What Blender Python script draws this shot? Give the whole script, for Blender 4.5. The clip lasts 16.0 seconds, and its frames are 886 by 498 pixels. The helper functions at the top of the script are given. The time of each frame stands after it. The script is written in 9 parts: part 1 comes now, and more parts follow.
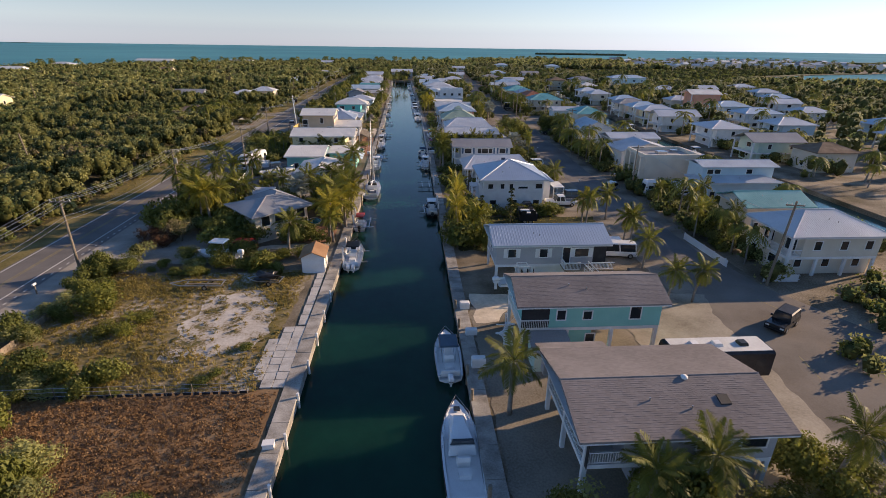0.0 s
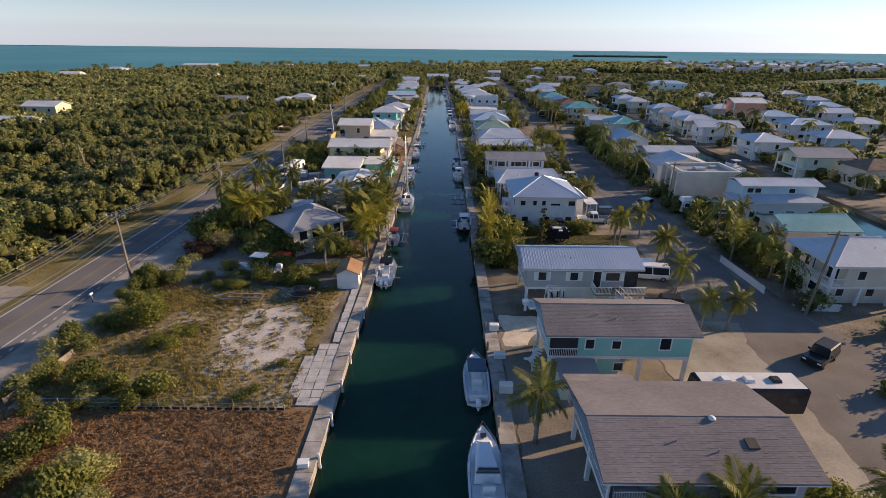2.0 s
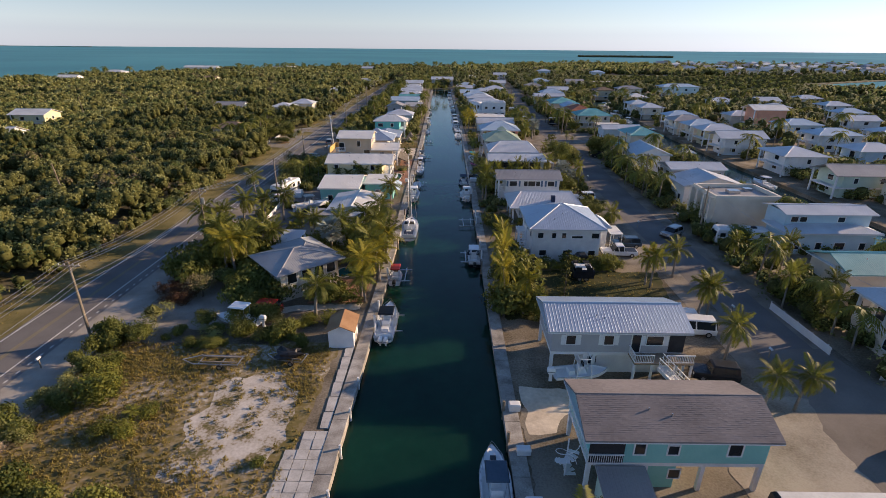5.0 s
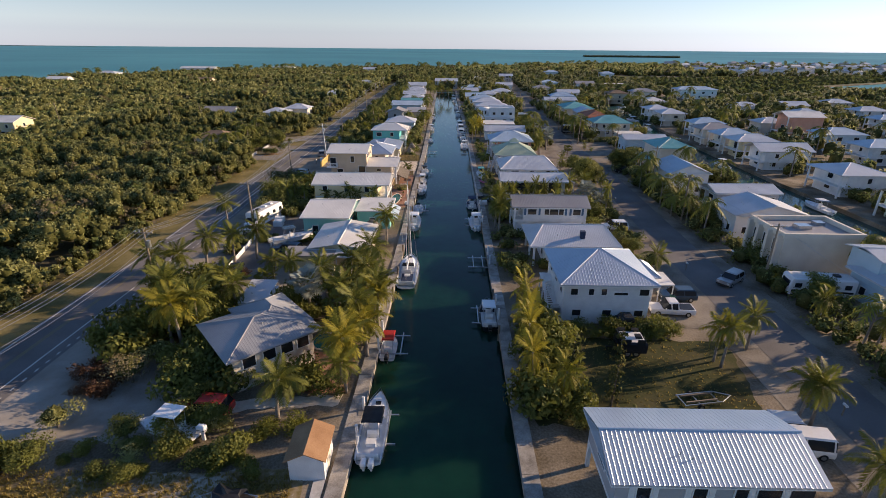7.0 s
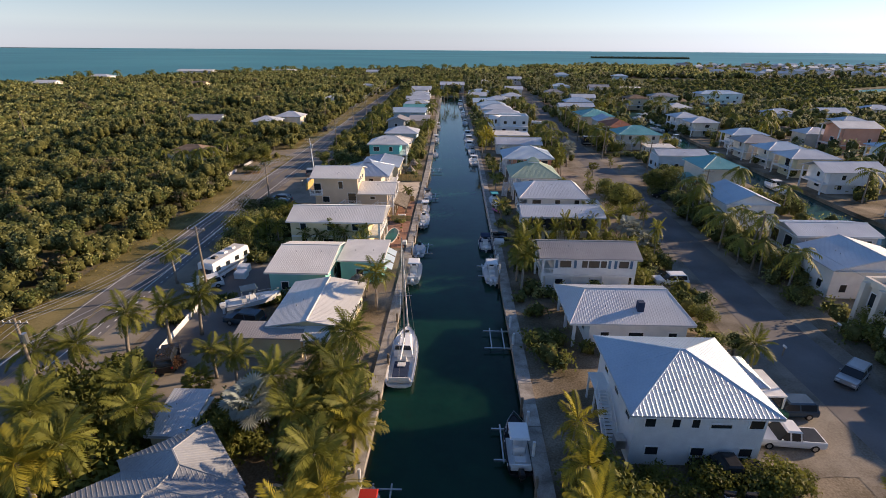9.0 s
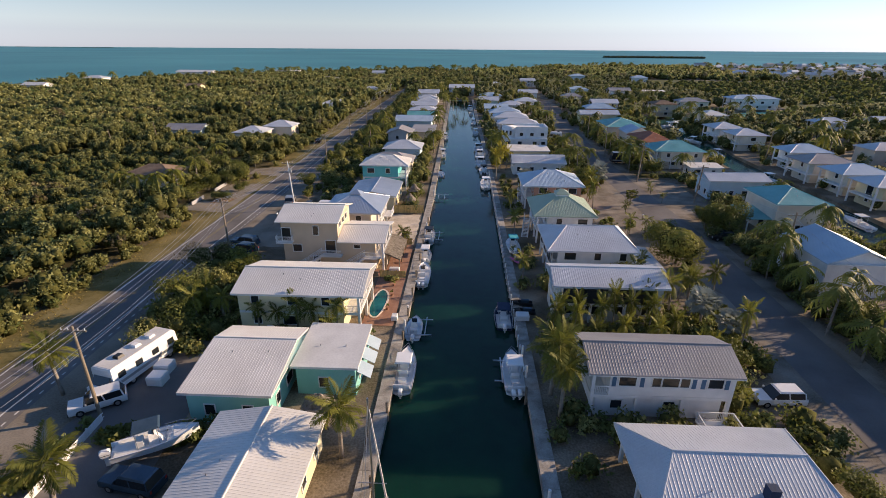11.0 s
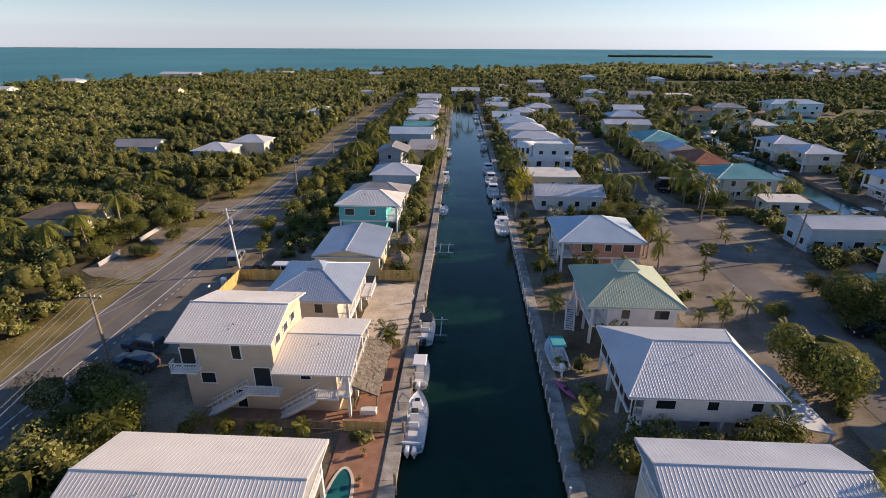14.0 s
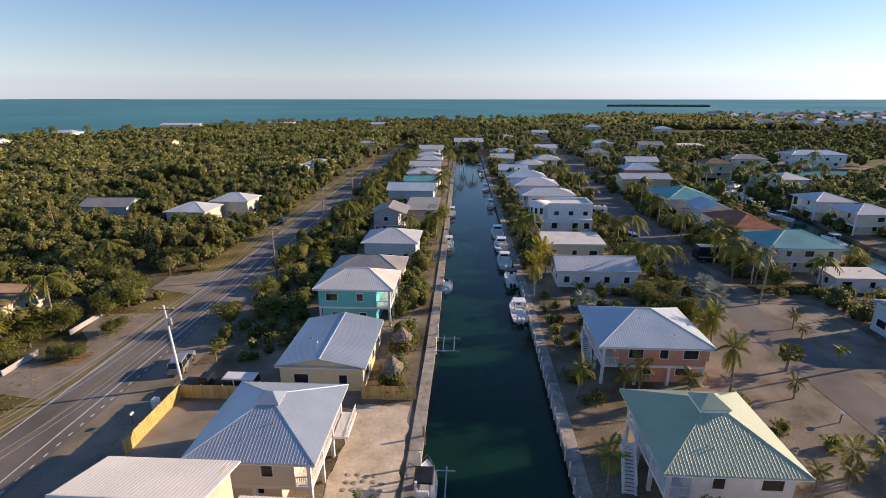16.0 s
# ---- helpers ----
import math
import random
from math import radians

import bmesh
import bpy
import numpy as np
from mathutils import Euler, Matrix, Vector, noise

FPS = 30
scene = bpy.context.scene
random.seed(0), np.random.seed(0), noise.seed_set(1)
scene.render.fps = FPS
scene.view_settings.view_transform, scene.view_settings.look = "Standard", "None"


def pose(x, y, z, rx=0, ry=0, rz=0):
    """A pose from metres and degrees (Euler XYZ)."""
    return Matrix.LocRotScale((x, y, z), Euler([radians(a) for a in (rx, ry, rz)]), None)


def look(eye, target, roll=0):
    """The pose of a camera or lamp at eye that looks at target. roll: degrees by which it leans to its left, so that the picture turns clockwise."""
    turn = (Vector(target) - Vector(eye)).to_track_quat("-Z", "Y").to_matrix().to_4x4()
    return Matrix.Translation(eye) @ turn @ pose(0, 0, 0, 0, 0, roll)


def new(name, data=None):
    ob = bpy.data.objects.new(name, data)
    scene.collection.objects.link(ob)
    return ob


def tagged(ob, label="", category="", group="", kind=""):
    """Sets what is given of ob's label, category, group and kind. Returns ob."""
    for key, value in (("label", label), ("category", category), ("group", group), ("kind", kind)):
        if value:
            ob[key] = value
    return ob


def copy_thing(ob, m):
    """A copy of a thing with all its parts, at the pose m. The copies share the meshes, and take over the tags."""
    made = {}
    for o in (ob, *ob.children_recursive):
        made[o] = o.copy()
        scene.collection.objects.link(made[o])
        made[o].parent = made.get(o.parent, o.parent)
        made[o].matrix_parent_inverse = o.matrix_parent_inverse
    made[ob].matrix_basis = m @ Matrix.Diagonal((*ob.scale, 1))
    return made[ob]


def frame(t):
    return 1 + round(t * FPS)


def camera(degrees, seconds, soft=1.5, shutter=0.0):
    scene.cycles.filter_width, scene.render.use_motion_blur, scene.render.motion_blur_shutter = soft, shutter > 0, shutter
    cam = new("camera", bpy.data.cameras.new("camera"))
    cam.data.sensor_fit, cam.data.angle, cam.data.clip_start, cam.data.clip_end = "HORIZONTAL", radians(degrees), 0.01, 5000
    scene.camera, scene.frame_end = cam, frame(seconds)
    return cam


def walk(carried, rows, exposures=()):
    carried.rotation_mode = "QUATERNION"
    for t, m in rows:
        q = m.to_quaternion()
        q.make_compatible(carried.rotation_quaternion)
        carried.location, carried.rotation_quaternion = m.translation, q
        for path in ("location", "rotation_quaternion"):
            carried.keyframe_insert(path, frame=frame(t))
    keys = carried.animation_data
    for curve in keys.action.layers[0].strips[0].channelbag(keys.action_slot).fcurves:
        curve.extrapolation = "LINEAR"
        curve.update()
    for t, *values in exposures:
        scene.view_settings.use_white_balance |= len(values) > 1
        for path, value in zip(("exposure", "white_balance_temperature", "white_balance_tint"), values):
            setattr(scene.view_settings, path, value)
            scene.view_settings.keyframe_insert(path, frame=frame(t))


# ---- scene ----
cam = camera(83.9, 16.0, soft=0.6)
PATH = [
    (0, (-0.418, 0.505, 26.143), (-0.285, 2.348, 25.377), 0.8),
    (0.5, (-0.445, 0.515, 26.273), (-0.41, 2.361, 25.506), 0.7),
    (1, (-0.288, 0.507, 26.693), (-0.273, 2.355, 25.928), 0.6),
    (1.5, (-0.393, 0.471, 27.731), (-0.382, 2.319, 26.968), 0.7),
    (2, (-0.435, 0.326, 28.647), (-0.43, 2.175, 27.885), 0.6),
    (2.5, (-0.441, 0.425, 29.243), (-0.438, 2.273, 28.479), 0.5),
    (3, (-0.397, 1.325, 29.584), (-0.398, 3.175, 28.823), 0.5),
    (3.5, (-0.45, 3.012, 29.869), (-0.453, 4.86, 29.105), 0.5),
    (6, (-1.516, 18.641, 30.767), (-1.531, 20.489, 30.005), 0.5),
    (6.5, (-1.622, 23.308, 30.875), (-1.64, 25.157, 30.111), 0.5),
    (7, (-1.688, 28.186, 30.962), (-1.71, 30.034, 30.198), 0.5),
    (7.5, (-1.829, 33.378, 31.053), (-1.854, 35.226, 30.289), 0.5),
    (8, (-2.001, 38.654, 31.041), (-2.031, 40.502, 30.279), 0.5),
    (8.5, (-2.189, 44.037, 31.028), (-2.225, 45.887, 30.268), 0.5),
    (9, (-2.313, 49.403, 31.201), (-2.355, 51.253, 30.441), 0.4),
    (11.5, (-2.324, 79.565, 32.065), (-2.407, 81.412, 31.301), 0.3),
    (12, (-2.94, 85.65, 32.06), (-3.022, 87.498, 31.299), 0.1),
    (12.5, (-3.431, 91.124, 32.141), (-3.51, 92.972, 31.38), 0.2),
    (13, (-3.623, 95.831, 32.059), (-3.703, 97.679, 31.299), 0.2),
    (13.5, (-3.82, 100.54, 31.949), (-3.903, 102.387, 31.187), 0.3),
    (14, (-4.025, 105.173, 31.909), (-4.109, 107.019, 31.144), 0.2),
    (14.5, (-4.19, 109.679, 31.821), (-4.279, 111.525, 31.058), 0.2),
    (15, (-4.501, 114.422, 31.81), (-4.589, 116.269, 31.048), 0.3),
    (15.5, (-4.862, 118.965, 32.004), (-4.952, 120.821, 31.265), 0.3),
    (16, (-5.06, 122.985, 32.07), (-5.157, 124.892, 31.476), 0.0),
]
walk(cam, [(t, look(eye, target, roll)) for t, eye, target, roll in PATH], [(0.0, 0.56, 6700, 16), (16.0, 0.58, 6700, 16)])

# ---- light ----
SUN_AZIMUTH, SUN_ELEVATION = 72.0, 16.8   # degrees clockwise from the canal's far end; height over the horizon
world = bpy.data.worlds.new("sky")
scene.world = world
world.use_nodes = True
wn = world.node_tree.nodes
sky = wn.new("ShaderNodeTexSky")
sky.sky_type, sky.sun_disc = "NISHITA", False
sky.sun_elevation, sky.sun_rotation = radians(SUN_ELEVATION), radians(SUN_AZIMUTH)
sky.altitude, sky.air_density, sky.dust_density, sky.ozone_density = 30, 1.0, 0.05, 3.5
wn["Background"].inputs["Strength"].default_value = 0.10
# sea haze: the sky pales towards the horizon all round, and a low lavender cloud bank lies on it
wl = world.node_tree.links
coord, split, low = wn.new("ShaderNodeTexCoord"), wn.new("ShaderNodeSeparateXYZ"), wn.new("ShaderNodeMapRange")
low.inputs[1].default_value, low.inputs[2].default_value, low.inputs[3].default_value, low.inputs[4].default_value = 0.0, 0.17, 0.75, 0.0
grey, tone, haze = wn.new("ShaderNodeRGBToBW"), wn.new("ShaderNodeMix"), wn.new("ShaderNodeMix")
tone.data_type, tone.blend_type, haze.data_type = "RGBA", "MULTIPLY", "RGBA"
tone.inputs[0].default_value = 1.0
tone.inputs[7].default_value = (0.98, 1.0, 1.04, 1)
wl.new(coord.outputs["Generated"], split.inputs[0])
wl.new(split.outputs[2], low.inputs[0])
wl.new(sky.outputs[0], grey.inputs[0])
wl.new(grey.outputs[0], tone.inputs[6])
wl.new(low.outputs[0], haze.inputs[0])
wl.new(sky.outputs[0], haze.inputs[6])
wl.new(tone.outputs[2], haze.inputs[7])
bank, cloud = wn.new("ShaderNodeMapRange"), wn.new("ShaderNodeMix")
bank.inputs[1].default_value, bank.inputs[2].default_value, bank.inputs[3].default_value, bank.inputs[4].default_value = 0.020, 0.036, 0.35, 0.0
cloud.data_type, cloud.blend_type = "RGBA", "MULTIPLY"
cloud.inputs[7].default_value = (0.72, 0.74, 0.86, 1)
wl.new(split.outputs[2], bank.inputs[0])
wl.new(bank.outputs[0], cloud.inputs[0])
wl.new(haze.outputs[2], cloud.inputs[6])
clear = wn.new("ShaderNodeMix")
clear.data_type, clear.blend_type = "RGBA", "MULTIPLY"
clear.inputs[0].default_value = 1.0
clear.inputs[7].default_value = (0.90, 0.98, 1.085, 1)
wl.new(cloud.outputs[2], clear.inputs[6])
wl.new(clear.outputs[2], wn["Background"].inputs[0])
sun = new("sun", bpy.data.lights.new("sun", "SUN"))
sun.data.energy, sun.data.angle, sun.data.color = 4.9, radians(0.6), (1.0, 0.765, 0.51)
toward = Vector((math.sin(radians(SUN_AZIMUTH)) * math.cos(radians(SUN_ELEVATION)), math.cos(radians(SUN_AZIMUTH)) * math.cos(radians(SUN_ELEVATION)), math.sin(radians(SUN_ELEVATION))))
sun.matrix_world = look(toward * 200, (0, 0, 0))


# ---- materials ----
def material(name, dark, light, rough=0.8, metal=0.0, scale=1.0, fine=18.0, bump=0.15, extra=None, spread=0.0, ior=1.45, spec=0.4):
    """A surface between two colours: coarse patches and fine grain, both at world size. spread: piece-to-piece variation."""
    m = bpy.data.materials.new(name)
    m.use_nodes = True
    n, l = m.node_tree.nodes, m.node_tree.links
    b = n["Principled BSDF"]
    geo = n.new("ShaderNodeNewGeometry")
    big, small = n.new("ShaderNodeTexNoise"), n.new("ShaderNodeTexNoise")
    big.inputs["Scale"].default_value, big.inputs["Detail"].default_value = scale, 5
    small.inputs["Scale"].default_value, small.inputs["Detail"].default_value = fine, 3
    for t in (big, small):
        l.new(geo.outputs["Position"], t.inputs["Vector"])
    mix = n.new("ShaderNodeMath")
    mix.operation = "MULTIPLY_ADD"
    l.new(small.outputs[0], mix.inputs[0])
    mix.inputs[1].default_value = 0.45
    l.new(big.outputs[0], mix.inputs[2])
    ramp = n.new("ShaderNodeValToRGB")
    e = ramp.color_ramp.elements
    e[0].position, e[0].color = 0.5, (*dark, 1)
    e[1].position, e[1].color = 0.95, (*light, 1)
    l.new(mix.outputs[0], ramp.inputs[0])
    last = ramp.outputs[0]
    if spread:
        info = n.new("ShaderNodeObjectInfo")
        hsv = n.new("ShaderNodeHueSaturation")
        rng = n.new("ShaderNodeMapRange")
        rng.inputs[3].default_value, rng.inputs[4].default_value = 1 - spread, 1 + spread
        l.new(info.outputs["Random"], rng.inputs[0])
        l.new(rng.outputs[0], hsv.inputs["Value"])
        l.new(last, hsv.inputs["Color"])
        last = hsv.outputs[0]
    l.new(last, b.inputs["Base Color"])
    b.inputs["Roughness"].default_value, b.inputs["Metallic"].default_value = rough, metal
    b.inputs["IOR"].default_value, b.inputs["Specular IOR Level"].default_value = ior, spec
    if bump:
        bp = n.new("ShaderNodeBump")
        bp.inputs["Strength"].default_value, bp.inputs["Distance"].default_value = bump, 0.05
        l.new(mix.outputs[0], bp.inputs["Height"])
        l.new(bp.outputs[0], b.inputs["Normal"])
    return m


def patches(name, colours, scale, fine, rough=0.95, bump=0.3, width=0.12):
    """Ground of several covers that meet in ragged patches: colours is a list of (place on the noise, colour)."""
    m = material(name, colours[0][1], colours[-1][1], rough, 0, scale, fine, bump, spec=0.15)
    ramp = [x for x in m.node_tree.nodes if x.type == "VALTORGB"][0].color_ramp
    ramp.elements[0].position, ramp.elements[0].color = colours[0][0], (*colours[0][1], 1)
    ramp.elements[1].position, ramp.elements[1].color = colours[-1][0], (*colours[-1][1], 1)
    for p, c in colours[1:-1]:
        ramp.elements.new(p).color = (*c, 1)
    return m


def leafy(name, dark, light, through_=0.35, spread=0.25):
    """Leaves: colour varies from clump to clump and plant to plant; some light passes through."""
    m = bpy.data.materials.new(name)
    m.use_nodes = True
    n, l = m.node_tree.nodes, m.node_tree.links
    b = n["Principled BSDF"]
    geo, info, pos = n.new("ShaderNodeNewGeometry"), n.new("ShaderNodeObjectInfo"), n.new("ShaderNodeTexNoise")
    pos.inputs["Scale"].default_value, pos.inputs["Detail"].default_value = 0.22, 3
    l.new(geo.outputs["Position"], pos.inputs["Vector"])
    add = n.new("ShaderNodeMath")
    add.operation = "MULTIPLY_ADD"
    l.new(geo.outputs["Random Per Island"], add.inputs[0])
    add.inputs[1].default_value = 0.2
    sub = n.new("ShaderNodeMath")
    sub.operation = "MULTIPLY_ADD"
    l.new(info.outputs["Random"], sub.inputs[0])
    sub.inputs[1].default_value = spread
    l.new(pos.outputs[0], sub.inputs[2])
    l.new(sub.outputs[0], add.inputs[2])
    ramp = n.new("ShaderNodeValToRGB")
    ramp.color_ramp.elements[0].position, ramp.color_ramp.elements[0].color = 0.30, (*dark, 1)
    ramp.color_ramp.elements[1].position, ramp.color_ramp.elements[1].color = 1.05, (*light, 1)
    l.new(add.outputs[0], ramp.inputs[0])
    l.new(ramp.outputs[0], b.inputs["Base Color"])
    b.inputs["Roughness"].default_value, b.inputs["Specular IOR Level"].default_value = 0.6, 0.25
    tr, mx = n.new("ShaderNodeBsdfTranslucent"), n.new("ShaderNodeMixShader")
    l.new(ramp.outputs[0], tr.inputs[0])
    mx.inputs[0].default_value = through_
    l.new(b.outputs[0], mx.inputs[1])
    l.new(tr.outputs[0], mx.inputs[2])
    l.new(mx.outputs[0], n["Material Output"].inputs[0])
    return m


def water(name, dark, light, scale, rough, ripple, spec, wave):
    m = material(name, dark, light, rough, 0, scale, 0.6, 0, spec=spec, ior=1.33)
    n, l = m.node_tree.nodes, m.node_tree.links
    geo = [x for x in n if x.type == "NEW_GEOMETRY"][0]
    a = n.new("ShaderNodeTexNoise")
    a.inputs["Scale"].default_value, a.inputs["Detail"].default_value = wave, 4
    l.new(geo.outputs["Position"], a.inputs["Vector"])
    bp = n.new("ShaderNodeBump")
    bp.inputs["Strength"].default_value, bp.inputs["Distance"].default_value = ripple, 0.1
    l.new(a.outputs[0], bp.inputs["Height"])
    l.new(bp.outputs[0], n["Principled BSDF"].inputs["Normal"])
    return m


def glass(name, colour=(0.02, 0.025, 0.03)):
    m = bpy.data.materials.new(name)
    m.use_nodes = True
    b = m.node_tree.nodes["Principled BSDF"]
    b.inputs["Base Color"].default_value = (*colour, 1)
    b.inputs["Roughness"].default_value, b.inputs["Specular IOR Level"].default_value = 0.06, 0.6
    return m


SEA = water("sea_water", (0.035, 0.175, 0.20), (0.09, 0.30, 0.32), 0.0022, 0.45, 0.15, 0.12, 0.25)
def clear_depth(m, scale):
    """Light wanders some way inside the water before it comes out again."""
    b = m.node_tree.nodes["Principled BSDF"]
    b.subsurface_method = "BURLEY"
    b.inputs["Subsurface Weight"].default_value = 1.0
    b.inputs["Subsurface Radius"].default_value = (0.35, 1.0, 0.8)
    b.inputs["Subsurface Scale"].default_value = scale


CANAL = water("canal_water", (0.004, 0.025, 0.017), (0.008, 0.046, 0.028), 0.06, 0.09, 0.12, 0.32, 1.6)
clear_depth(CANAL, 3.0)
SHALLOW = water("shallow_canal_water", (0.014, 0.075, 0.066), (0.024, 0.11, 0.095), 0.06, 0.12, 0.12, 0.5, 1.6)
POOLWATER = water("pool_water", (0.012, 0.10, 0.115), (0.02, 0.16, 0.165), 0.5, 0.05, 0.05, 0.5, 2.0)
SOIL = patches("forest_floor", [(0.45, (0.045, 0.040, 0.022)), (0.7, (0.09, 0.08, 0.04)), (0.9, (0.20, 0.17, 0.12))], 0.15, 3)
YARD = patches("sandy_yard", [(0.45, (0.055, 0.05, 0.026)), (0.60, (0.13, 0.105, 0.07)), (0.72, (0.20, 0.165, 0.12)), (0.92, (0.36, 0.30, 0.225))], 0.16, 5, bump=0.5)
SANDLOT = patches("weedy_sand_lot", [(0.50, (0.11, 0.10, 0.03)), (0.66, (0.20, 0.155, 0.062)), (0.78, (0.30, 0.24, 0.15)), (0.88, (0.54, 0.49, 0.415))], 0.11, 2.2, bump=0.5)
BARESAND = patches("bare_white_sand", [(0.54, (0.13, 0.115, 0.045)), (0.63, (0.26, 0.21, 0.13)), (0.72, (0.46, 0.41, 0.345)), (0.92, (0.60, 0.55, 0.49))], 0.45, 4.0, bump=0.5)
PALECONC = patches("bleached_cracked_concrete", [(0.42, (0.08, 0.075, 0.06)), (0.5, (0.34, 0.32, 0.29)), (0.7, (0.46, 0.44, 0.41)), (0.95, (0.56, 0.54, 0.51))], 0.9, 7.0, bump=0.3)
DRYGRASS = patches("dry_brown_grass", [(0.45, (0.13, 0.078, 0.042)), (0.65, (0.215, 0.128, 0.066)), (0.9, (0.31, 0.205, 0.115))], 0.35, 4.0, bump=0.7)
VERGE = patches("mown_verge", [(0.45, (0.085, 0.08, 0.028)), (0.65, (0.155, 0.13, 0.05)), (0.9, (0.27, 0.22, 0.10))], 0.2, 4, bump=0.6)
SHOULDER = patches("patched_shoulder", [(0.48, (0.12, 0.10, 0.068)), (0.60, (0.19, 0.165, 0.13)), (0.85, (0.31, 0.27, 0.215))], 0.15, 6, bump=0.4)
# pale sand of the drive, sunlight on it put into the colour
DRIVESAND = patches("sunlit_tone_drive_sand", [(0.42, (0.17, 0.145, 0.11)), (0.56, (0.26, 0.225, 0.175)), (0.72, (0.34, 0.30, 0.24)), (0.9, (0.42, 0.37, 0.30))], 0.25, 6, bump=0.5)
VERGESAND = patches("sandy_street_verge", [(0.46, (0.10, 0.085, 0.062)), (0.58, (0.165, 0.142, 0.11)), (0.72, (0.235, 0.204, 0.165)), (0.9, (0.315, 0.28, 0.23))], 0.25, 6, bump=0.5)
LAWN = patches("lawn", [(0.45, (0.035, 0.03, 0.015)), (0.7, (0.055, 0.06, 0.02)), (0.95, (0.10, 0.085, 0.04))], 0.2, 5)
# sea haze is put into the colour of the far island and shore
HAZEGREEN = patches("hazed_mangrove", [(0.45, (0.10, 0.125, 0.10)), (0.9, (0.15, 0.17, 0.135))], 0.02, 0.3)
MARSH = patches("marsh", [(0.45, (0.065, 0.078, 0.032)), (0.7, (0.095, 0.105, 0.045)), (0.95, (0.14, 0.14, 0.065))], 0.02, 0.3)
ASPHALT = material("worn_asphalt", (0.128, 0.119, 0.112), (0.222, 0.207, 0.195), 0.9, 0, 0.15, 12, 0.2, spec=0.2)
PALEGRAVEL = material("white_gravel", (0.24, 0.215, 0.18), (0.44, 0.40, 0.345), 0.95, 0, 0.3, 14, 0.4, spec=0.1)
# asphalt of the bend, with its warm sunlit tone put into the colour
TANASPHALT = material("sunlit_tone_asphalt", (0.155, 0.135, 0.115), (0.25, 0.22, 0.19), 0.95, 0, 0.2, 10, 0.25, spec=0.1)
GRAVEL = material("pale_gravel", (0.20, 0.175, 0.14), (0.34, 0.30, 0.245), 0.95, 0, 0.3, 14, 0.4, spec=0.1)
SANDY = material("raked_sand", (0.46, 0.385, 0.29), (0.74, 0.64, 0.51), 0.95, 0, 0.5, 2.6, 1.0, spec=0.1)
CONCRETE = material("concrete", (0.20, 0.18, 0.155), (0.46, 0.43, 0.385), 0.9, 0, 0.8, 9, 0.25, spread=0.12)
PAVER = material("red_pavers", (0.28, 0.14, 0.09), (0.42, 0.24, 0.16), 0.9, 0, 1.0, 20, 0.2, spread=0.2)
LINE = material("road_paint", (0.55, 0.54, 0.50), (0.75, 0.74, 0.70), 0.8, 0, 1, 9, 0)
YELLOWLINE = material("yellow_road_paint", (0.22, 0.18, 0.09), (0.32, 0.26, 0.12), 0.8, 0, 1, 9, 0)
# white roofing, its colour tinted blue for skylight on shaded slopes
WHITEMETAL = material("white_metal_roof", (0.455, 0.48, 0.515), (0.59, 0.615, 0.645), 0.5, 0.0, 0.25, 6, 0.0, spec=0.5)
CREAMMETAL = material("cream_white_metal_roof", (0.62, 0.60, 0.56), (0.75, 0.73, 0.685), 0.5, 0.0, 0.25, 6, 0.0, spec=0.5)
GREYMETAL = material("grey_metal_roof", (0.27, 0.255, 0.25), (0.36, 0.34, 0.33), 0.5, 0.0, 0.3, 6, 0.0, spec=0.5)
GREENMETAL = material("green_metal_roof", (0.29, 0.375, 0.275), (0.38, 0.46, 0.345), 0.5, 0.0, 0.3, 6, 0.0, spec=0.5)
TEALMETAL = material("teal_metal_roof", (0.10, 0.33, 0.33), (0.18, 0.45, 0.44), 0.5, 0.0, 0.3, 6, 0.0, spec=0.5)
# galvalume; some of the mirrored sky's blue is put into its colour
SKYMETAL = material("sky_tinted_galvalume_roof", (0.42, 0.49, 0.565), (0.54, 0.60, 0.665), 0.38, 0.5, 0.25, 6, 0.0, spec=0.5)
BLUEMETAL = material("pale_blue_metal_roof", (0.36, 0.46, 0.55), (0.48, 0.58, 0.66), 0.5, 0.0, 0.3, 6, 0.0, spec=0.5)
GALVANISED = material("dull_galvanised_roof", (0.24, 0.25, 0.265), (0.35, 0.36, 0.375), 0.45, 0.0, 0.35, 6, 0.0, spec=0.5)
SHINGLE = material("grey_shingle", (0.19, 0.168, 0.16), (0.31, 0.28, 0.265), 0.95, 0, 0.7, 16, 0.9, spec=0.1)
SHINGLETAB = leafy("shingle_tabs", (0.17, 0.15, 0.145), (0.30, 0.268, 0.256), 0.0, 0.0)
SHINGLETAB.node_tree.nodes["Principled BSDF"].inputs["Roughness"].default_value = 0.95
BROWNSHINGLE = material("brown_shingle", (0.17, 0.12, 0.085), (0.29, 0.215, 0.155), 0.95, 0, 0.6, 9, 0.5, spec=0.1)
REDROOF = material("red_tile_roof", (0.24, 0.085, 0.05), (0.38, 0.15, 0.09), 0.85, 0, 0.6, 7, 0.3)
FLATROOF = material("flat_white_roof", (0.55, 0.54, 0.52), (0.74, 0.73, 0.70), 0.8, 0, 0.3, 5, 0.05)
WHITE = material("white_paint", (0.66, 0.66, 0.66), (0.80, 0.80, 0.79), 0.6, 0, 0.8, 14, 0.03)
GREYWALL = material("grey_siding", (0.36, 0.36, 0.38), (0.45, 0.45, 0.46), 0.75, 0, 0.6, 12, 0.05)
TEALWALL = material("turquoise_siding", (0.20, 0.50, 0.46), (0.26, 0.58, 0.53), 0.7, 0, 0.5, 10, 0.05)
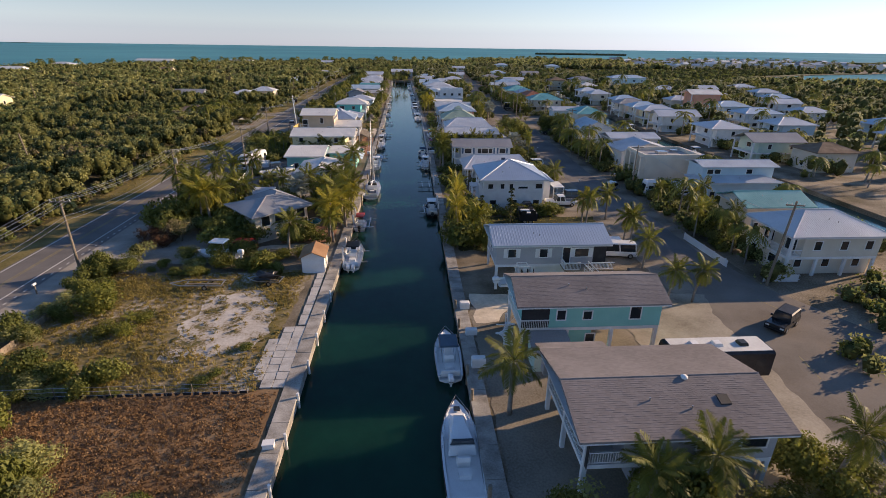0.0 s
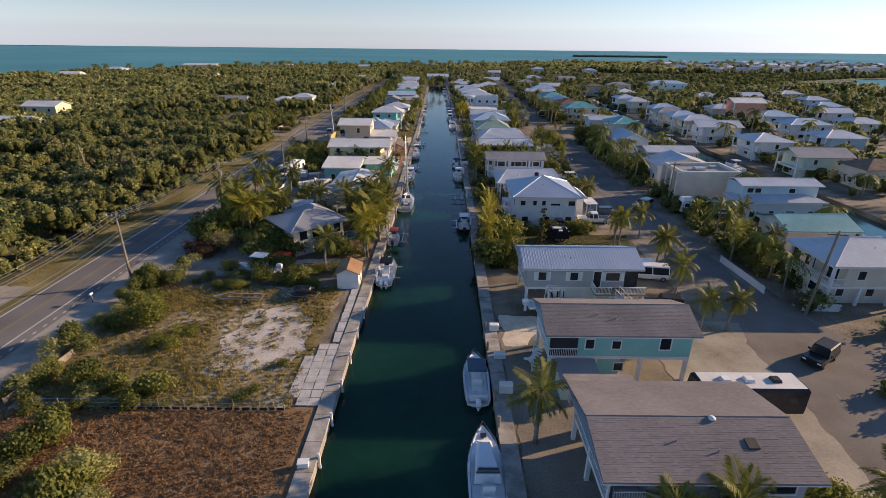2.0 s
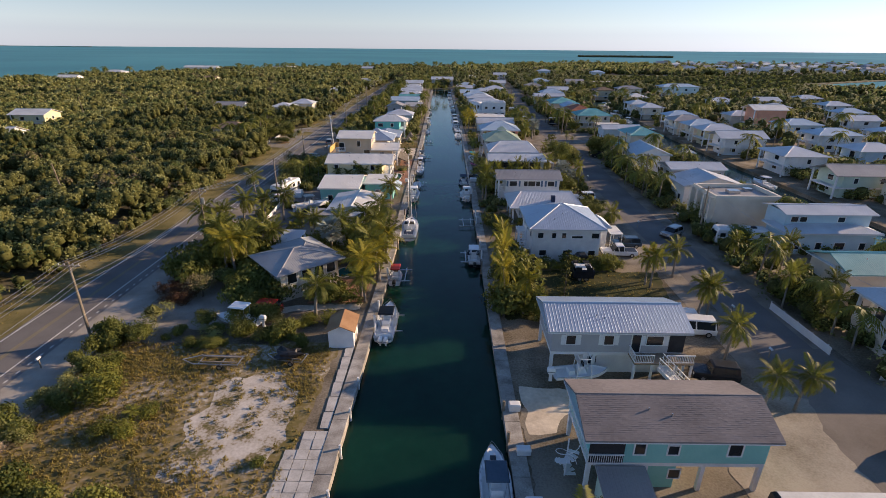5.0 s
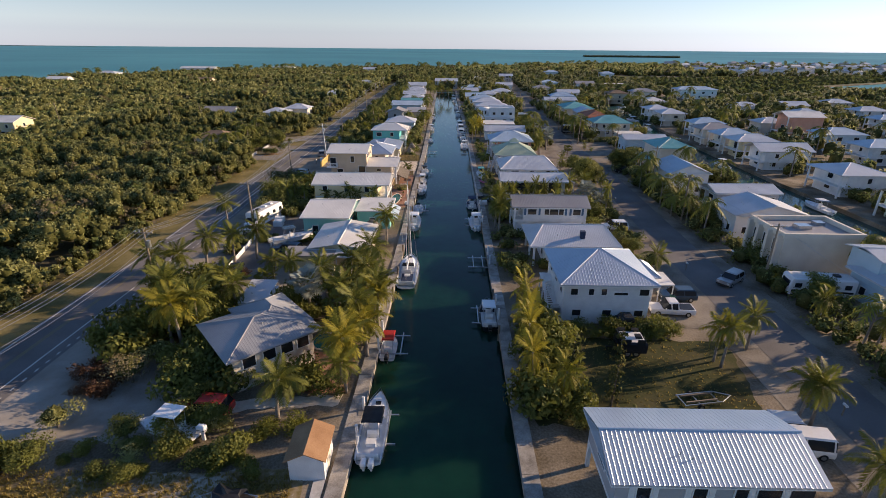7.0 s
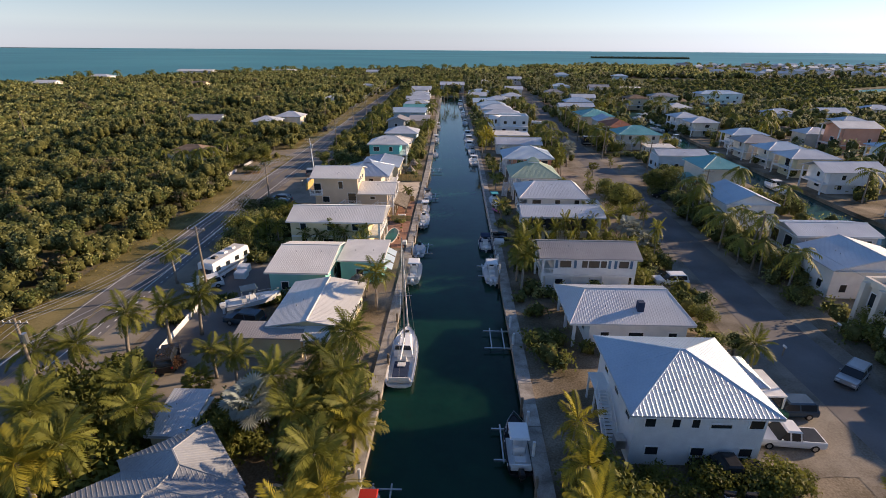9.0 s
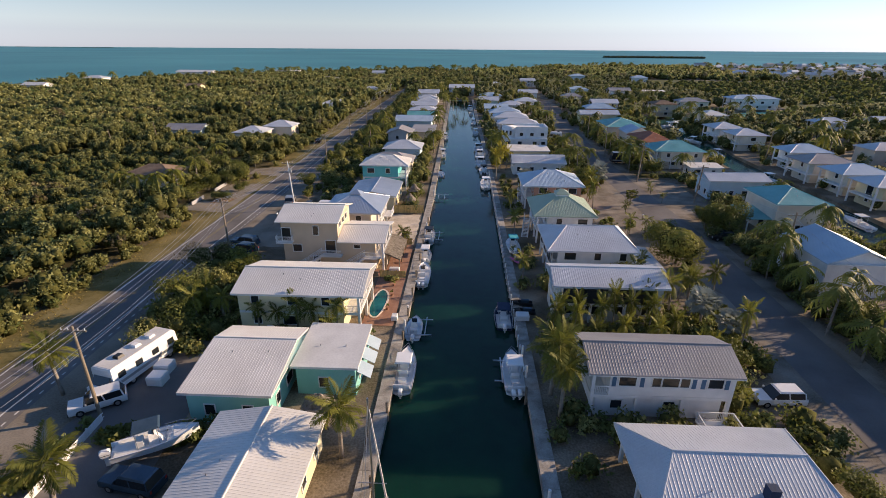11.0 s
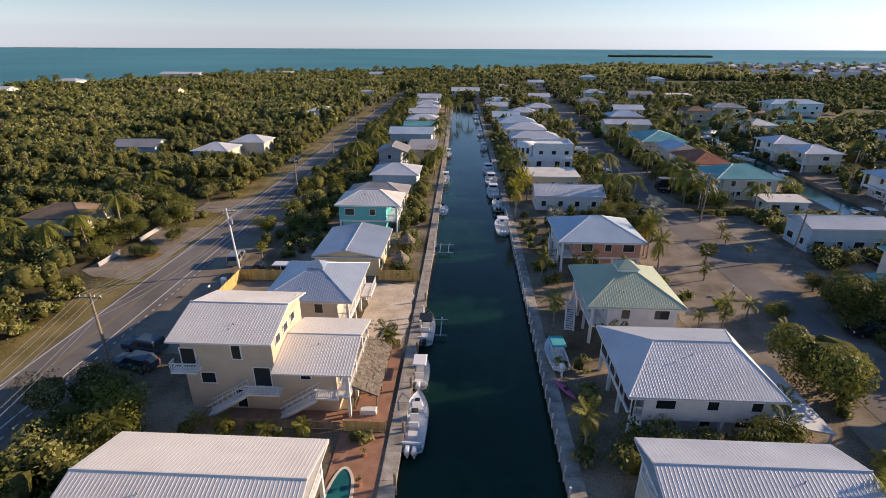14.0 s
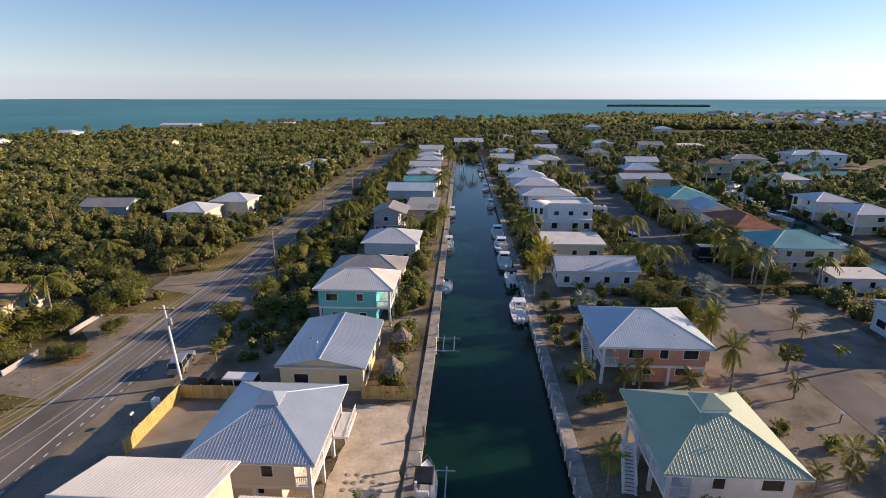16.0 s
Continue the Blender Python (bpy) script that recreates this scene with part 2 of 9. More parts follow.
CYANWALL = material("bright_turquoise_siding", (0.10, 0.46, 0.47), (0.15, 0.54, 0.545), 0.7, 0, 0.5, 10, 0.05)
TANWALL = material("tan_stucco", (0.52, 0.42, 0.31), (0.62, 0.51, 0.385), 0.85, 0, 0.5, 12, 0.1)
YELLOWWALL = material("pale_yellow_stucco", (0.64, 0.56, 0.36), (0.74, 0.66, 0.44), 0.85, 0, 0.5, 12, 0.08)
PINKWALL = material("salmon_stucco", (0.58, 0.28, 0.19), (0.68, 0.36, 0.25), 0.85, 0, 0.5, 12, 0.08)
CREAMWALL = material("cream_stucco", (0.60, 0.54, 0.45), (0.72, 0.66, 0.56), 0.85, 0, 0.5, 12, 0.08)
BLUEWALL = material("pale_blue_siding", (0.42, 0.55, 0.62), (0.52, 0.64, 0.70), 0.8, 0, 0.5, 12, 0.05)
LIMEWALL = material("pale_green_stucco", (0.45, 0.55, 0.45), (0.55, 0.64, 0.54), 0.85, 0, 0.5, 12, 0.08)
WOOD = material("weathered_wood", (0.16, 0.125, 0.09), (0.30, 0.25, 0.19), 0.9, 0, 0.8, 14, 0.3, spread=0.2)
PINE = material("yellow_pine_fence", (0.48, 0.33, 0.11), (0.64, 0.47, 0.19), 0.85, 0, 0.8, 12, 0.2, spread=0.15)
BROWNROOF = material("brown_shed_roof", (0.26, 0.14, 0.07), (0.40, 0.24, 0.13), 0.9, 0, 0.6, 10, 0.2)
THATCH = material("palm_thatch", (0.12, 0.105, 0.085), (0.29, 0.255, 0.215), 1.0, 0, 2.5, 30, 1.0, spec=0.05)
TRUNK = material("palm_trunk", (0.17, 0.145, 0.12), (0.31, 0.275, 0.235), 0.95, 0, 2.0, 18, 0.4)
BARK = material("bark", (0.10, 0.085, 0.065), (0.20, 0.175, 0.14), 0.95, 0, 2.0, 14, 0.4)
GELCOAT = material("white_gelcoat", (0.78, 0.79, 0.80), (0.87, 0.87, 0.87), 0.25, 0, 0.6, 8, 0.0, spec=0.5)
DECKPAINT = material("pale_boat_deck", (0.66, 0.66, 0.65), (0.78, 0.78, 0.76), 0.6, 0, 1.0, 12, 0.05)
BLACKPLASTIC = material("black_plastic", (0.012, 0.012, 0.013), (0.03, 0.03, 0.032), 0.4, 0, 2, 20, 0.02)
RUBBER = material("rubber", (0.012, 0.012, 0.012), (0.03, 0.03, 0.03), 0.8, 0, 2, 20, 0.1)
STEEL = material("galvanised_steel", (0.42, 0.43, 0.44), (0.58, 0.59, 0.60), 0.35, 0.9, 2, 14, 0.02)
CARWHITE = material("white_car_paint", (0.70, 0.70, 0.70), (0.78, 0.78, 0.78), 0.25, 0, 0.5, 5, 0)
CARDARK = material("dark_car_paint", (0.015, 0.016, 0.018), (0.035, 0.035, 0.038), 0.25, 0, 0.5, 5, 0)
CARBLUE = material("blue_grey_car_paint", (0.05, 0.085, 0.12), (0.08, 0.12, 0.16), 0.25, 0.3, 0.5, 5, 0)
CARSILVER = material("silver_car_paint", (0.35, 0.36, 0.37), (0.45, 0.46, 0.47), 0.3, 0.5, 0.5, 5, 0)
CARRED = material("red_paint", (0.35, 0.025, 0.02), (0.45, 0.04, 0.03), 0.3, 0, 0.5, 5, 0)
NAVY = material("navy_canvas", (0.015, 0.03, 0.07), (0.03, 0.05, 0.10), 0.8, 0, 1, 12, 0.1)
AQUA = material("aqua_canvas", (0.05, 0.36, 0.40), (0.08, 0.45, 0.50), 0.8, 0, 1, 12, 0.1)
PINKPLASTIC = material("pink_plastic", (0.5, 0.10, 0.25), (0.6, 0.15, 0.32), 0.5, 0, 1, 12, 0.0)
GREENPLASTIC = material("green_plastic", (0.03, 0.13, 0.07), (0.05, 0.18, 0.10), 0.5, 0, 1, 12, 0.0)
SHUTTERBLUE = material("slate_blue_paint", (0.06, 0.13, 0.22), (0.10, 0.18, 0.28), 0.7, 0, 1, 12, 0.0)
PANE = glass("window_glass")
# insect screens, and also dark sheets that stand for shade
SCREEN = material("dark_screen_and_shade", (0.02, 0.02, 0.022), (0.045, 0.045, 0.048), 0.7, 0, 1, 12, 0)
FOREST = leafy("hammock_leaves", (0.072, 0.094, 0.032), (0.43, 0.415, 0.15), 0.42)
# hearts of crowns: shade between leaves is put into this dark colour
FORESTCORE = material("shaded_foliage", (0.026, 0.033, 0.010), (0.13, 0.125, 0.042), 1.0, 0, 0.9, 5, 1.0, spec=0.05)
# island leaves with the same haze mixed into their greens
HAZELEAF = leafy("hazed_mangrove_leaves", (0.07, 0.095, 0.075), (0.16, 0.18, 0.13), 0.2)
BUSH = leafy("shrub_leaves", (0.038, 0.060, 0.014), (0.22, 0.225, 0.048))
PALMGREEN = leafy("palm_fronds", (0.022, 0.040, 0.008), (0.25, 0.25, 0.043), 0.36)
# palm fronds with the low sun's gold put into their colour
PALMGOLD = leafy("sun_gilded_palm_fronds", (0.045, 0.068, 0.012), (0.44, 0.37, 0.042), 0.4)
PALMSILVER = leafy("silver_palm_fronds", (0.16, 0.19, 0.17), (0.36, 0.40, 0.36), 0.3)
DARKLEAF = leafy("dark_hammock_leaves", (0.038, 0.062, 0.021), (0.235, 0.27, 0.088), 0.42)
TWIGGY = leafy("bare_twigs_and_brown_leaves", (0.075, 0.062, 0.032), (0.25, 0.205, 0.105), 0.2)
# leaves of far trees, paled and greyed in colour to stand for haze
HAZYGARDENLEAF = leafy("haze_paled_garden_leaves", (0.10, 0.115, 0.058), (0.36, 0.35, 0.19), 0.45)
RUSTY = leafy("bronze_leaves", (0.06, 0.035, 0.02), (0.16, 0.08, 0.04), 0.3)
SEDGE = leafy("dry_grass_tufts", (0.12, 0.068, 0.030), (0.30, 0.18, 0.085), 0.3)
WEED = leafy("weed_tufts", (0.12, 0.112, 0.032), (0.46, 0.355, 0.11), 0.45)


# ---- building blocks ----
class Solid:
    """A growing list of corners and faces, made into one mesh."""

    def __init__(self):
        self.v, self.f = [], []

    def add(self, pts, faces):
        k = len(self.v)
        self.v += [tuple(p) for p in pts]
        self.f += [tuple(k + i for i in f) for f in faces]
        return self

    def box(self, x0, y0, z0, x1, y1, z1, m=None):
        p = [(x0, y0, z0), (x1, y0, z0), (x1, y1, z0), (x0, y1, z0), (x0, y0, z1), (x1, y0, z1), (x1, y1, z1), (x0, y1, z1)]
        if m is not None:
            p = [m @ Vector(q) for q in p]
        return self.add(p, [(3, 2, 1, 0), (4, 5, 6, 7), (0, 1, 5, 4), (1, 2, 6, 5), (2, 3, 7, 6), (3, 0, 4, 7)])

    def slab(self, poly, t):
        """A plate of thickness t under a polygon."""
        n = len(poly)
        low = [(p[0], p[1], p[2] - t) for p in poly]
        return self.add(list(poly) + low, [tuple(range(n)), tuple(range(2 * n - 1, n - 1, -1))] + [(i, n + i, n + (i + 1) % n, (i + 1) % n) for i in range(n)])

    def loft(self, rings, caps=True, closed=True):
        n = len(rings[0])
        pts = [p for r in rings for p in r]
        faces = []
        for a in range(len(rings) - 1):
            for i in range(n if closed else n - 1):
                j = (i + 1) % n
                faces.append((a * n + i, a * n + j, (a + 1) * n + j, (a + 1) * n + i))
        if caps:
            faces += [tuple(range(n - 1, -1, -1)), tuple((len(rings) - 1) * n + i for i in range(n))]
        return self.add(pts, faces)

    def tube(self, path, r0, r1=None, n=8):
        r1 = r0 if r1 is None else r1
        rings = []
        for k, p in enumerate(path):
            p = Vector(p)
            a = Vector(path[max(k - 1, 0)])
            b = Vector(path[min(k + 1, len(path) - 1)])
            q = (b - a).normalized().to_track_quat("Z", "Y")
            r = r0 + (r1 - r0) * k / max(len(path) - 1, 1)
            rings.append([p + q @ Vector((r * math.cos(2 * math.pi * i / n), r * math.sin(2 * math.pi * i / n), 0)) for i in range(n)])
        return self.loft(rings)

    def blob(self, c, rx, ry, rz, rough=0.2, n=10, m=6, seed=0):
        rings = []
        for a in range(m + 1):
            th = math.pi * (0.02 + 0.96 * a / m)
            ring = []
            for i in range(n):
                ph = 2 * math.pi * i / n
                d = Vector((math.sin(th) * math.cos(ph), math.sin(th) * math.sin(ph), -math.cos(th)))
                k = 1 + rough * noise.noise(d * 2.1 + Vector((seed * 7.3, 0, 0)))
                ring.append((c[0] + rx * k * d.x, c[1] + ry * k * d.y, c[2] + rz * k * d.z))
            rings.append(ring)
        return self.loft(rings)

    def mesh(self, name, mat, smooth=False):
        me = bpy.data.meshes.new(name)
        me.from_pydata(self.v, [], self.f)
        me.materials.append(mat)
        if smooth:
            me.polygons.foreach_set("use_smooth", [True] * len(me.polygons))
        me.update()
        return me


def thing(name, m, label, category, group="", kind=""):
    ob = new(name)
    ob.empty_display_size = 0.2
    ob.matrix_basis = m
    return tagged(ob, label, category, group, kind)


def part(name, solid, mat, parent, label="", smooth=False):
    ob = new(name, solid.mesh(name, mat, smooth) if isinstance(solid, Solid) else solid)
    ob.parent = parent
    return tagged(ob, label)


def single(name, solid, mat, label, category, kind="", group="", m=None, smooth=False):
    ob = new(name, solid.mesh(name, mat, smooth) if isinstance(solid, Solid) else solid)
    if m is not None:
        ob.matrix_basis = m
    return tagged(ob, label, category, group, kind)


def ground_patch(name, poly, z, mat, label, category, t=0.0):
    s = Solid()
    if category == "ground" and len(poly) < 10 and not t:
        # worn, wavering edges
        out = []
        for (x0, y0), (x1, y1) in zip(poly, poly[1:] + poly[:1]):
            ln = math.hypot(x1 - x0, y1 - y0)
            n = max(1, min(40, int(ln / 0.7)))
            for i in range(n):
                x, y = x0 + (x1 - x0) * i / n, y0 + (y1 - y0) * i / n
                k = 0.45 * noise.noise((x * 0.7, y * 0.7, 1)) + 0.25 * noise.noise((x * 2.1, y * 2.1, 4))
                out.append((x - (y1 - y0) / ln * k, y + (x1 - x0) / ln * k))
        poly = out
    if t:
        s.slab([(x, y, z) for x, y in poly], t)
    else:
        s.add([(x, y, z) for x, y in poly], [tuple(range(len(poly)))])
    return single(name, s, mat, label, category, "structure")


# ---- land and water ----
WATER = -0.9
LEFT_BANK = [(-9.9, -60), (-9.9, 42), (-9.6, 60), (-9.3, 100), (-9.3, 180), (-9.9, 240), (-11.2, 330), (-12.0, 402)]
RIGHT_BANK = [(4.5, -60), (4.6, 60), (4.8, 120), (4.8, 180), (4.4, 230), (3.2, 310), (2.0, 402)]
s = Solid().add([(-4800, -300, WATER), (4800, -300, WATER), (4800, 4900, WATER), (-4800, 4900, WATER)], [(0, 1, 2, 3)])
single("sea", s, SEA, "open turquoise sea reaching to the horizon", "water", "structure")
s = Solid().add([(x, y, WATER + 0.03) for x, y in LEFT_BANK] + [(x, y, WATER + 0.03) for x, y in reversed(RIGHT_BANK)], [tuple(range(len(LEFT_BANK) + len(RIGHT_BANK)))])
single("canal_water", s, CANAL, "still dark green canal water between two seawalls", "water", "structure")
CANAL2_W = [(69, -60), (69.3, 138), (72, 190), (76.5, 250), (77, 307), (86, 330), (120, 345)]
CANAL2_E = [(80.3, -60), (80.5, 150), (82, 195), (84.5, 235), (90, 268), (94, 300), (128, 318)]
s = Solid()
for (a, b), (c, d) in zip(zip(CANAL2_W, CANAL2_W[1:]), zip(CANAL2_E, CANAL2_E[1:])):
    s.add([(*a, WATER + 0.03), (*c, WATER + 0.03), (*d, WATER + 0.03), (*b, WATER + 0.03)], [(0, 1, 2, 3)])
single("side_canal_water", s, SHALLOW, "second canal behind the houses, dark green water", "water", "structure")
land = Solid()
SHORE = [(-370, -300), (-352, 200), (-345, 320), (-326, 400), (-320, 470), (-293, 542), (-242, 602), (-176, 656), (-60, 718), (-11, 738), (50, 756), (135, 858), (160, 885), (258, 905)]   # the sea's edge, from the west round to the north
land.slab([(x, y, 0) for x, y in [(-9.9, -300)] + LEFT_BANK + [(-11.9, 405)] + SHORE[9::-1]], 2.0)
land.slab([(x, y, 0) for x, y in [(2.0, 402), (2.0, 405), (-11.9, 405), *SHORE[9:13], (160, 362), (120, 345), (86, 330), (77, 307), (76.5, 250), (72, 190), (69.3, 138), (69, -60), (69, -300), (4.5, -300), (4.5, -60), (4.6, 60), (4.8, 120), (4.8, 180), (4.4, 230), (3.2, 310)]], 2.0)
land.slab([(x, y, 0) for x, y in [(80.3, -300), (80.3, -60), (80.5, 150), (82, 195), (84.5, 235), (90, 268), (94, 300), (128, 318), (190, 345), (215, 365), (303, 409), (420, 430), (620, 470), (900, 500), (900, -300)]], 2.0)
land.slab([(x, y, 0) for x, y in [(160, 362), (191, 346.5), (216, 366.5), (296, 406.5), (300, 440), (305, 470), (345, 500), (450, 560), (560, 600), (720, 700), (760, 900), (700, 985), (420, 960), (258, 905), (160, 885)]], 2.0)
single("ground", land, YARD, "low sandy land cut by canals, bare and patchy", "ground", "structure")
ground_patch("hammock_floor", [(-54, -300), (-54.8, 80), (-54.5, 150), (-54, 200), (-58, 330), (-60, 430), (-62, 712), (-172, 652), (-238, 598), (-289, 538), (-316, 466), (-322, 398), (-341, 320), (-348, 200), (-366, -300)], 0.012, SOIL, "dark leaf-littered soil under the low woodland", "ground")
ground_patch("salt_marsh", [(161, 640), (161, 400), (196, 353), (216, 369), (294, 408), (298, 440), (303, 472), (345, 503), (450, 563), (556, 602), (540, 640), (400, 600), (300, 610)], 0.015, MARSH, "flat olive-green salt marsh with mangrove scrub", "ground")
ground_patch("salt_marsh", [(216, 363), (303, 406), (420, 427), (620, 467), (895, 498), (895, 120), (330, 120), (250, 250)], 0.015, MARSH, "flat olive-green salt marsh with mangrove scrub", "ground")
isl = Solid().slab([(585 + 152 * math.cos(a), 1765 - 22 * math.cos(a) + 16 * math.sin(a), 0.2) for a in [i * math.pi / 10 for i in range(20)]], 1.5)
single("far_island", isl, HAZEGREEN, "low mangrove island far out at sea, haze in its colour", "island", "structure")
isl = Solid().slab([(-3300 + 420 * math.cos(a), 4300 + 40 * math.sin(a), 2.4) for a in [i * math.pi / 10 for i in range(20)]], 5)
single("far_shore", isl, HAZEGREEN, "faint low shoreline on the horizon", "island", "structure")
isl = Solid().slab([(930 + 230 * math.cos(a), 1010 + 26 * math.sin(a), 3.0) for a in [i * math.pi / 10 for i in range(20)]], 6)
single("wooded_point", isl, MARSH, "low wooded point across the lagoon", "island", "structure")

# main road with its shoulders and lines
ROAD = [(-47.6, -120), (-46.5, 60), (-46.3, 97), (-47.0, 133), (-47.0, 170), (-47.6, 250), (-48.4, 330), (-48.2, 420), (-46.5, 560)]


def ribbon(line, off0, off1, z):
    s = Solid()
    pts = []
    for k, (x, y) in enumerate(line):
        a, b = Vector(line[max(k - 1, 0)]), Vector(line[min(k + 1, len(line) - 1)])
        d = (b - a).normalized()
        nx, ny = d.y, -d.x
        pts += [(x + nx * off0, y + ny * off0, z), (x + nx * off1, y + ny * off1, z)]
    return s.add(pts, [(2 * i, 2 * i + 1, 2 * i + 3, 2 * i + 2) for i in range(len(line) - 1)])


def subdivided(line, step):
    out = []
    for (x0, y0), (x1, y1) in zip(line, line[1:]):
        n = max(1, int(math.hypot(x1 - x0, y1 - y0) / step))
        out += [(x0 + (x1 - x0) * i / n, y0 + (y1 - y0) * i / n) for i in range(n)]
    return out + [line[-1]]


single("road_verge", ribbon(ROAD, -9.5, -3.5, 0.02), VERGE, "mown strip of yellowing grass along the woodland", "ground", "structure")
single("road_shoulder", ribbon([*ROAD[:2], (-46.4, 78)], 3.3, 8.2, 0.02), PALEGRAVEL, "pale gravel shoulder and parking strip beside the road", "ground", "structure")
single("road_shoulder", ribbon([(-46.4, 78)] + ROAD[2:], 3.3, 8.2, 0.02), SHOULDER, "patchy worn shoulder beside the road", "ground", "structure")
single("road", ribbon(ROAD, -3.7, 3.5, 0.04), ASPHALT, "straight worn two-lane asphalt road", "road", "structure")
single("edge_line", ribbon(ROAD, -3.4, -3.25, 0.046), LINE, "faded white line at the road's edge", "road marking", "structure")
single("edge_line", ribbon(ROAD, 1.75, 1.9, 0.046), LINE, "faded white line at the road's edge", "road marking", "structure")
single("centre_line", ribbon(ROAD, -0.94, -0.82, 0.046), YELLOWLINE, "worn yellow double centre line", "road marking", "structure")
single("centre_line", ribbon(ROAD, -0.64, -0.52, 0.046), YELLOWLINE, "worn yellow double centre line", "road marking", "structure")
dash = Solid()
fine = subdivided(ROAD, 0.5)
for k in range(0, len(fine) - 2, 3):
    (x, y), (x2, y2) = fine[k], fine[k + 1]
    dash.add([(x + 2.9, y, 0.047), (x + 3.06, y, 0.047), (x2 + 3.06, y2, 0.047), (x2 + 2.9, y2, 0.047)], [(0, 1, 2, 3)])
single("path_line", dash, LINE, "dashed white line of the roadside path", "road marking", "structure")
SIDE = [(37.0, 20), (36.2, 40), (36.2, 57), (36.4, 75), (36.2, 100), (37.4, 131), (38.6, 165), (37.6, 200), (38.2, 240), (40.5, 280), (43, 330), (46, 400)]
single("side_street_verge", ribbon(SIDE, -6.5, 5.5, 0.02), VERGESAND, "dusty gravel strip along the side street", "ground", "structure")
single("side_street", ribbon(SIDE, -3.2, 3.2, 0.04), ASPHALT, "narrow grey asphalt side street", "road", "structure")
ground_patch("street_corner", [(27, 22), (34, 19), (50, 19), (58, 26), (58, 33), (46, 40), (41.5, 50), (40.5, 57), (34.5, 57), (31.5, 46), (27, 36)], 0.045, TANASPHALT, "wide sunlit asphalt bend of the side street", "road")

for (x0, y0), (x1, y1) in (((34.6, 33.0), (35.2, 36.4)), ((38.6, 47.2), (39.8, 44.2))):
    d = (Vector((x1, y1)) - Vector((x0, y0))).normalized() * 0.05
    ground_patch("stop_line", [(x0 - d.y, y0 + d.x), (x0 + d.y, y0 - d.x), (x1 + d.y, y1 - d.x), (x1 - d.y, y1 + d.x)], 0.052, YELLOWLINE, "worn pale line painted on the street", "road marking")

# the single lots
ground_patch("brown_field", [(-37, -40), (-11.0, -40), (-11.0, 34.0), (-37, 33.6)], 0.03, DRYGRASS, "field of dry reddish-brown grass", "ground")
ground_patch("weedy_lot", [(-37, 33.4), (-13.6, 33.8), (-12.4, 57.5), (-37, 55.5)], 0.026, SANDLOT, "vacant lot of white sand, weeds and yellow grass", "ground")
BARE = []
for i in range(40):
    a = i * math.pi / 20
    k = 1 + 0.45 * noise.noise((2.2 * math.cos(a), 2.2 * math.sin(a), 5)) + 0.2 * noise.noise((7 * math.cos(a), 7 * math.sin(a), 8))
    BARE.append((-18.6 + 4.6 * k * math.cos(a), 44.8 + 6.8 * k * math.sin(a)))
ground_patch("bare_sand", BARE, 0.031, BARESAND, "bare white sand in the middle of the vacant lot", "ground")
ground_patch("dark_lawn", [(6.5, 62.5), (27, 62.0), (30, 76.5), (6.5, 77.0)], 0.03, LAWN, "dark half-bare lawn in the shade", "ground")
# this yard takes a darker ground colour to stand for house shade
ground_patch("sand_yard", [(5.8, 20), (27, 20), (30, 47), (5.8, 47)], 0.024, SHOULDER, "sand and gravel yard, coloured darker for its shade", "ground")
ground_patch("house_yard", [(22.5, 79), (32.2, 79.5), (32.4, 96), (23.5, 96)], 0.03, VERGESAND, "trodden sandy yard between the white house and the street", "ground")
ground_patch("open_lots", [(23.5, 150.5), (34.4, 152), (35, 200), (24.2, 201)], 0.03, VERGESAND, "open sandy lots between the houses and the street", "ground")
ground_patch("open_lots", [(42.2, 172), (51, 173), (51.5, 201), (42, 201)], 0.03, VERGESAND, "open sandy lots between the houses and the street", "ground")
ground_patch("sunlit_drive", [(22.2, 22), (30.2, 23), (31.0, 31), (31.4, 38), (31.8, 44.4), (33.2, 48.6), (27, 49.4), (21, 47.6)], 0.05, DRIVESAND, "pale sandy drive, warm light put into its colour", "ground")
ground_patch("sand_patch", [(6.2, 43.6), (8.6, 43.8), (9.8, 46.0), (12.0, 47.4), (11.6, 49.6), (6.2, 50)], 0.03, SANDY, "patch of loose pale sand", "ground")
ground_patch("sand_beach_yard", [(-16.8, 153.0), (-10.9, 153.0), (-10.9, 168.6), (-16.8, 168.6)], 0.03, SANDY, "raked sand yard by the water", "ground")
ground_patch("gravel_yard", [(-37, 86), (-27, 86), (-27.6, 122.5), (-38, 122.5)], 0.026, ASPHALT, "worn asphalt forecourt with parked boats", "ground")
ground_patch("gravel_yard", [(-39, 150), (-27, 150), (-27, 168), (-38.6, 168)], 0.026, GRAVEL, "gravel forecourt behind a fence", "ground")
ground_patch("gravel_drive", [(-43, 59.5), (-25, 59.8), (-24, 64.6), (-28, 66.5), (-30.5, 72), (-36.5, 70.5), (-35, 65.5), (-43, 65.5)], 0.028, PALEGRAVEL, "pale gravel drive off the road", "ground")
ground_patch("gravel_court", [(-31.5, 86.2), (-17.6, 85.6), (-17.4, 95.4), (-26.8, 95.8), (-31.8, 94)], 0.034, GRAVEL, "bare gravel court between the gardens", "ground")
ground_patch("brick_terrace", [(-18.6, 66.0), (-11.4, 66.6), (-11.4, 73.0), (-18.2, 73.4)], 0.045, PAVER, "reddish paver terrace before the hipped house", "terrace")
ground_patch("paved_path", [(-22, 63.6), (-11.5, 64.8), (-11.5, 66.4), (-22, 65.2)], 0.04, SANDY, "pale paved path along the shrubs", "ground")
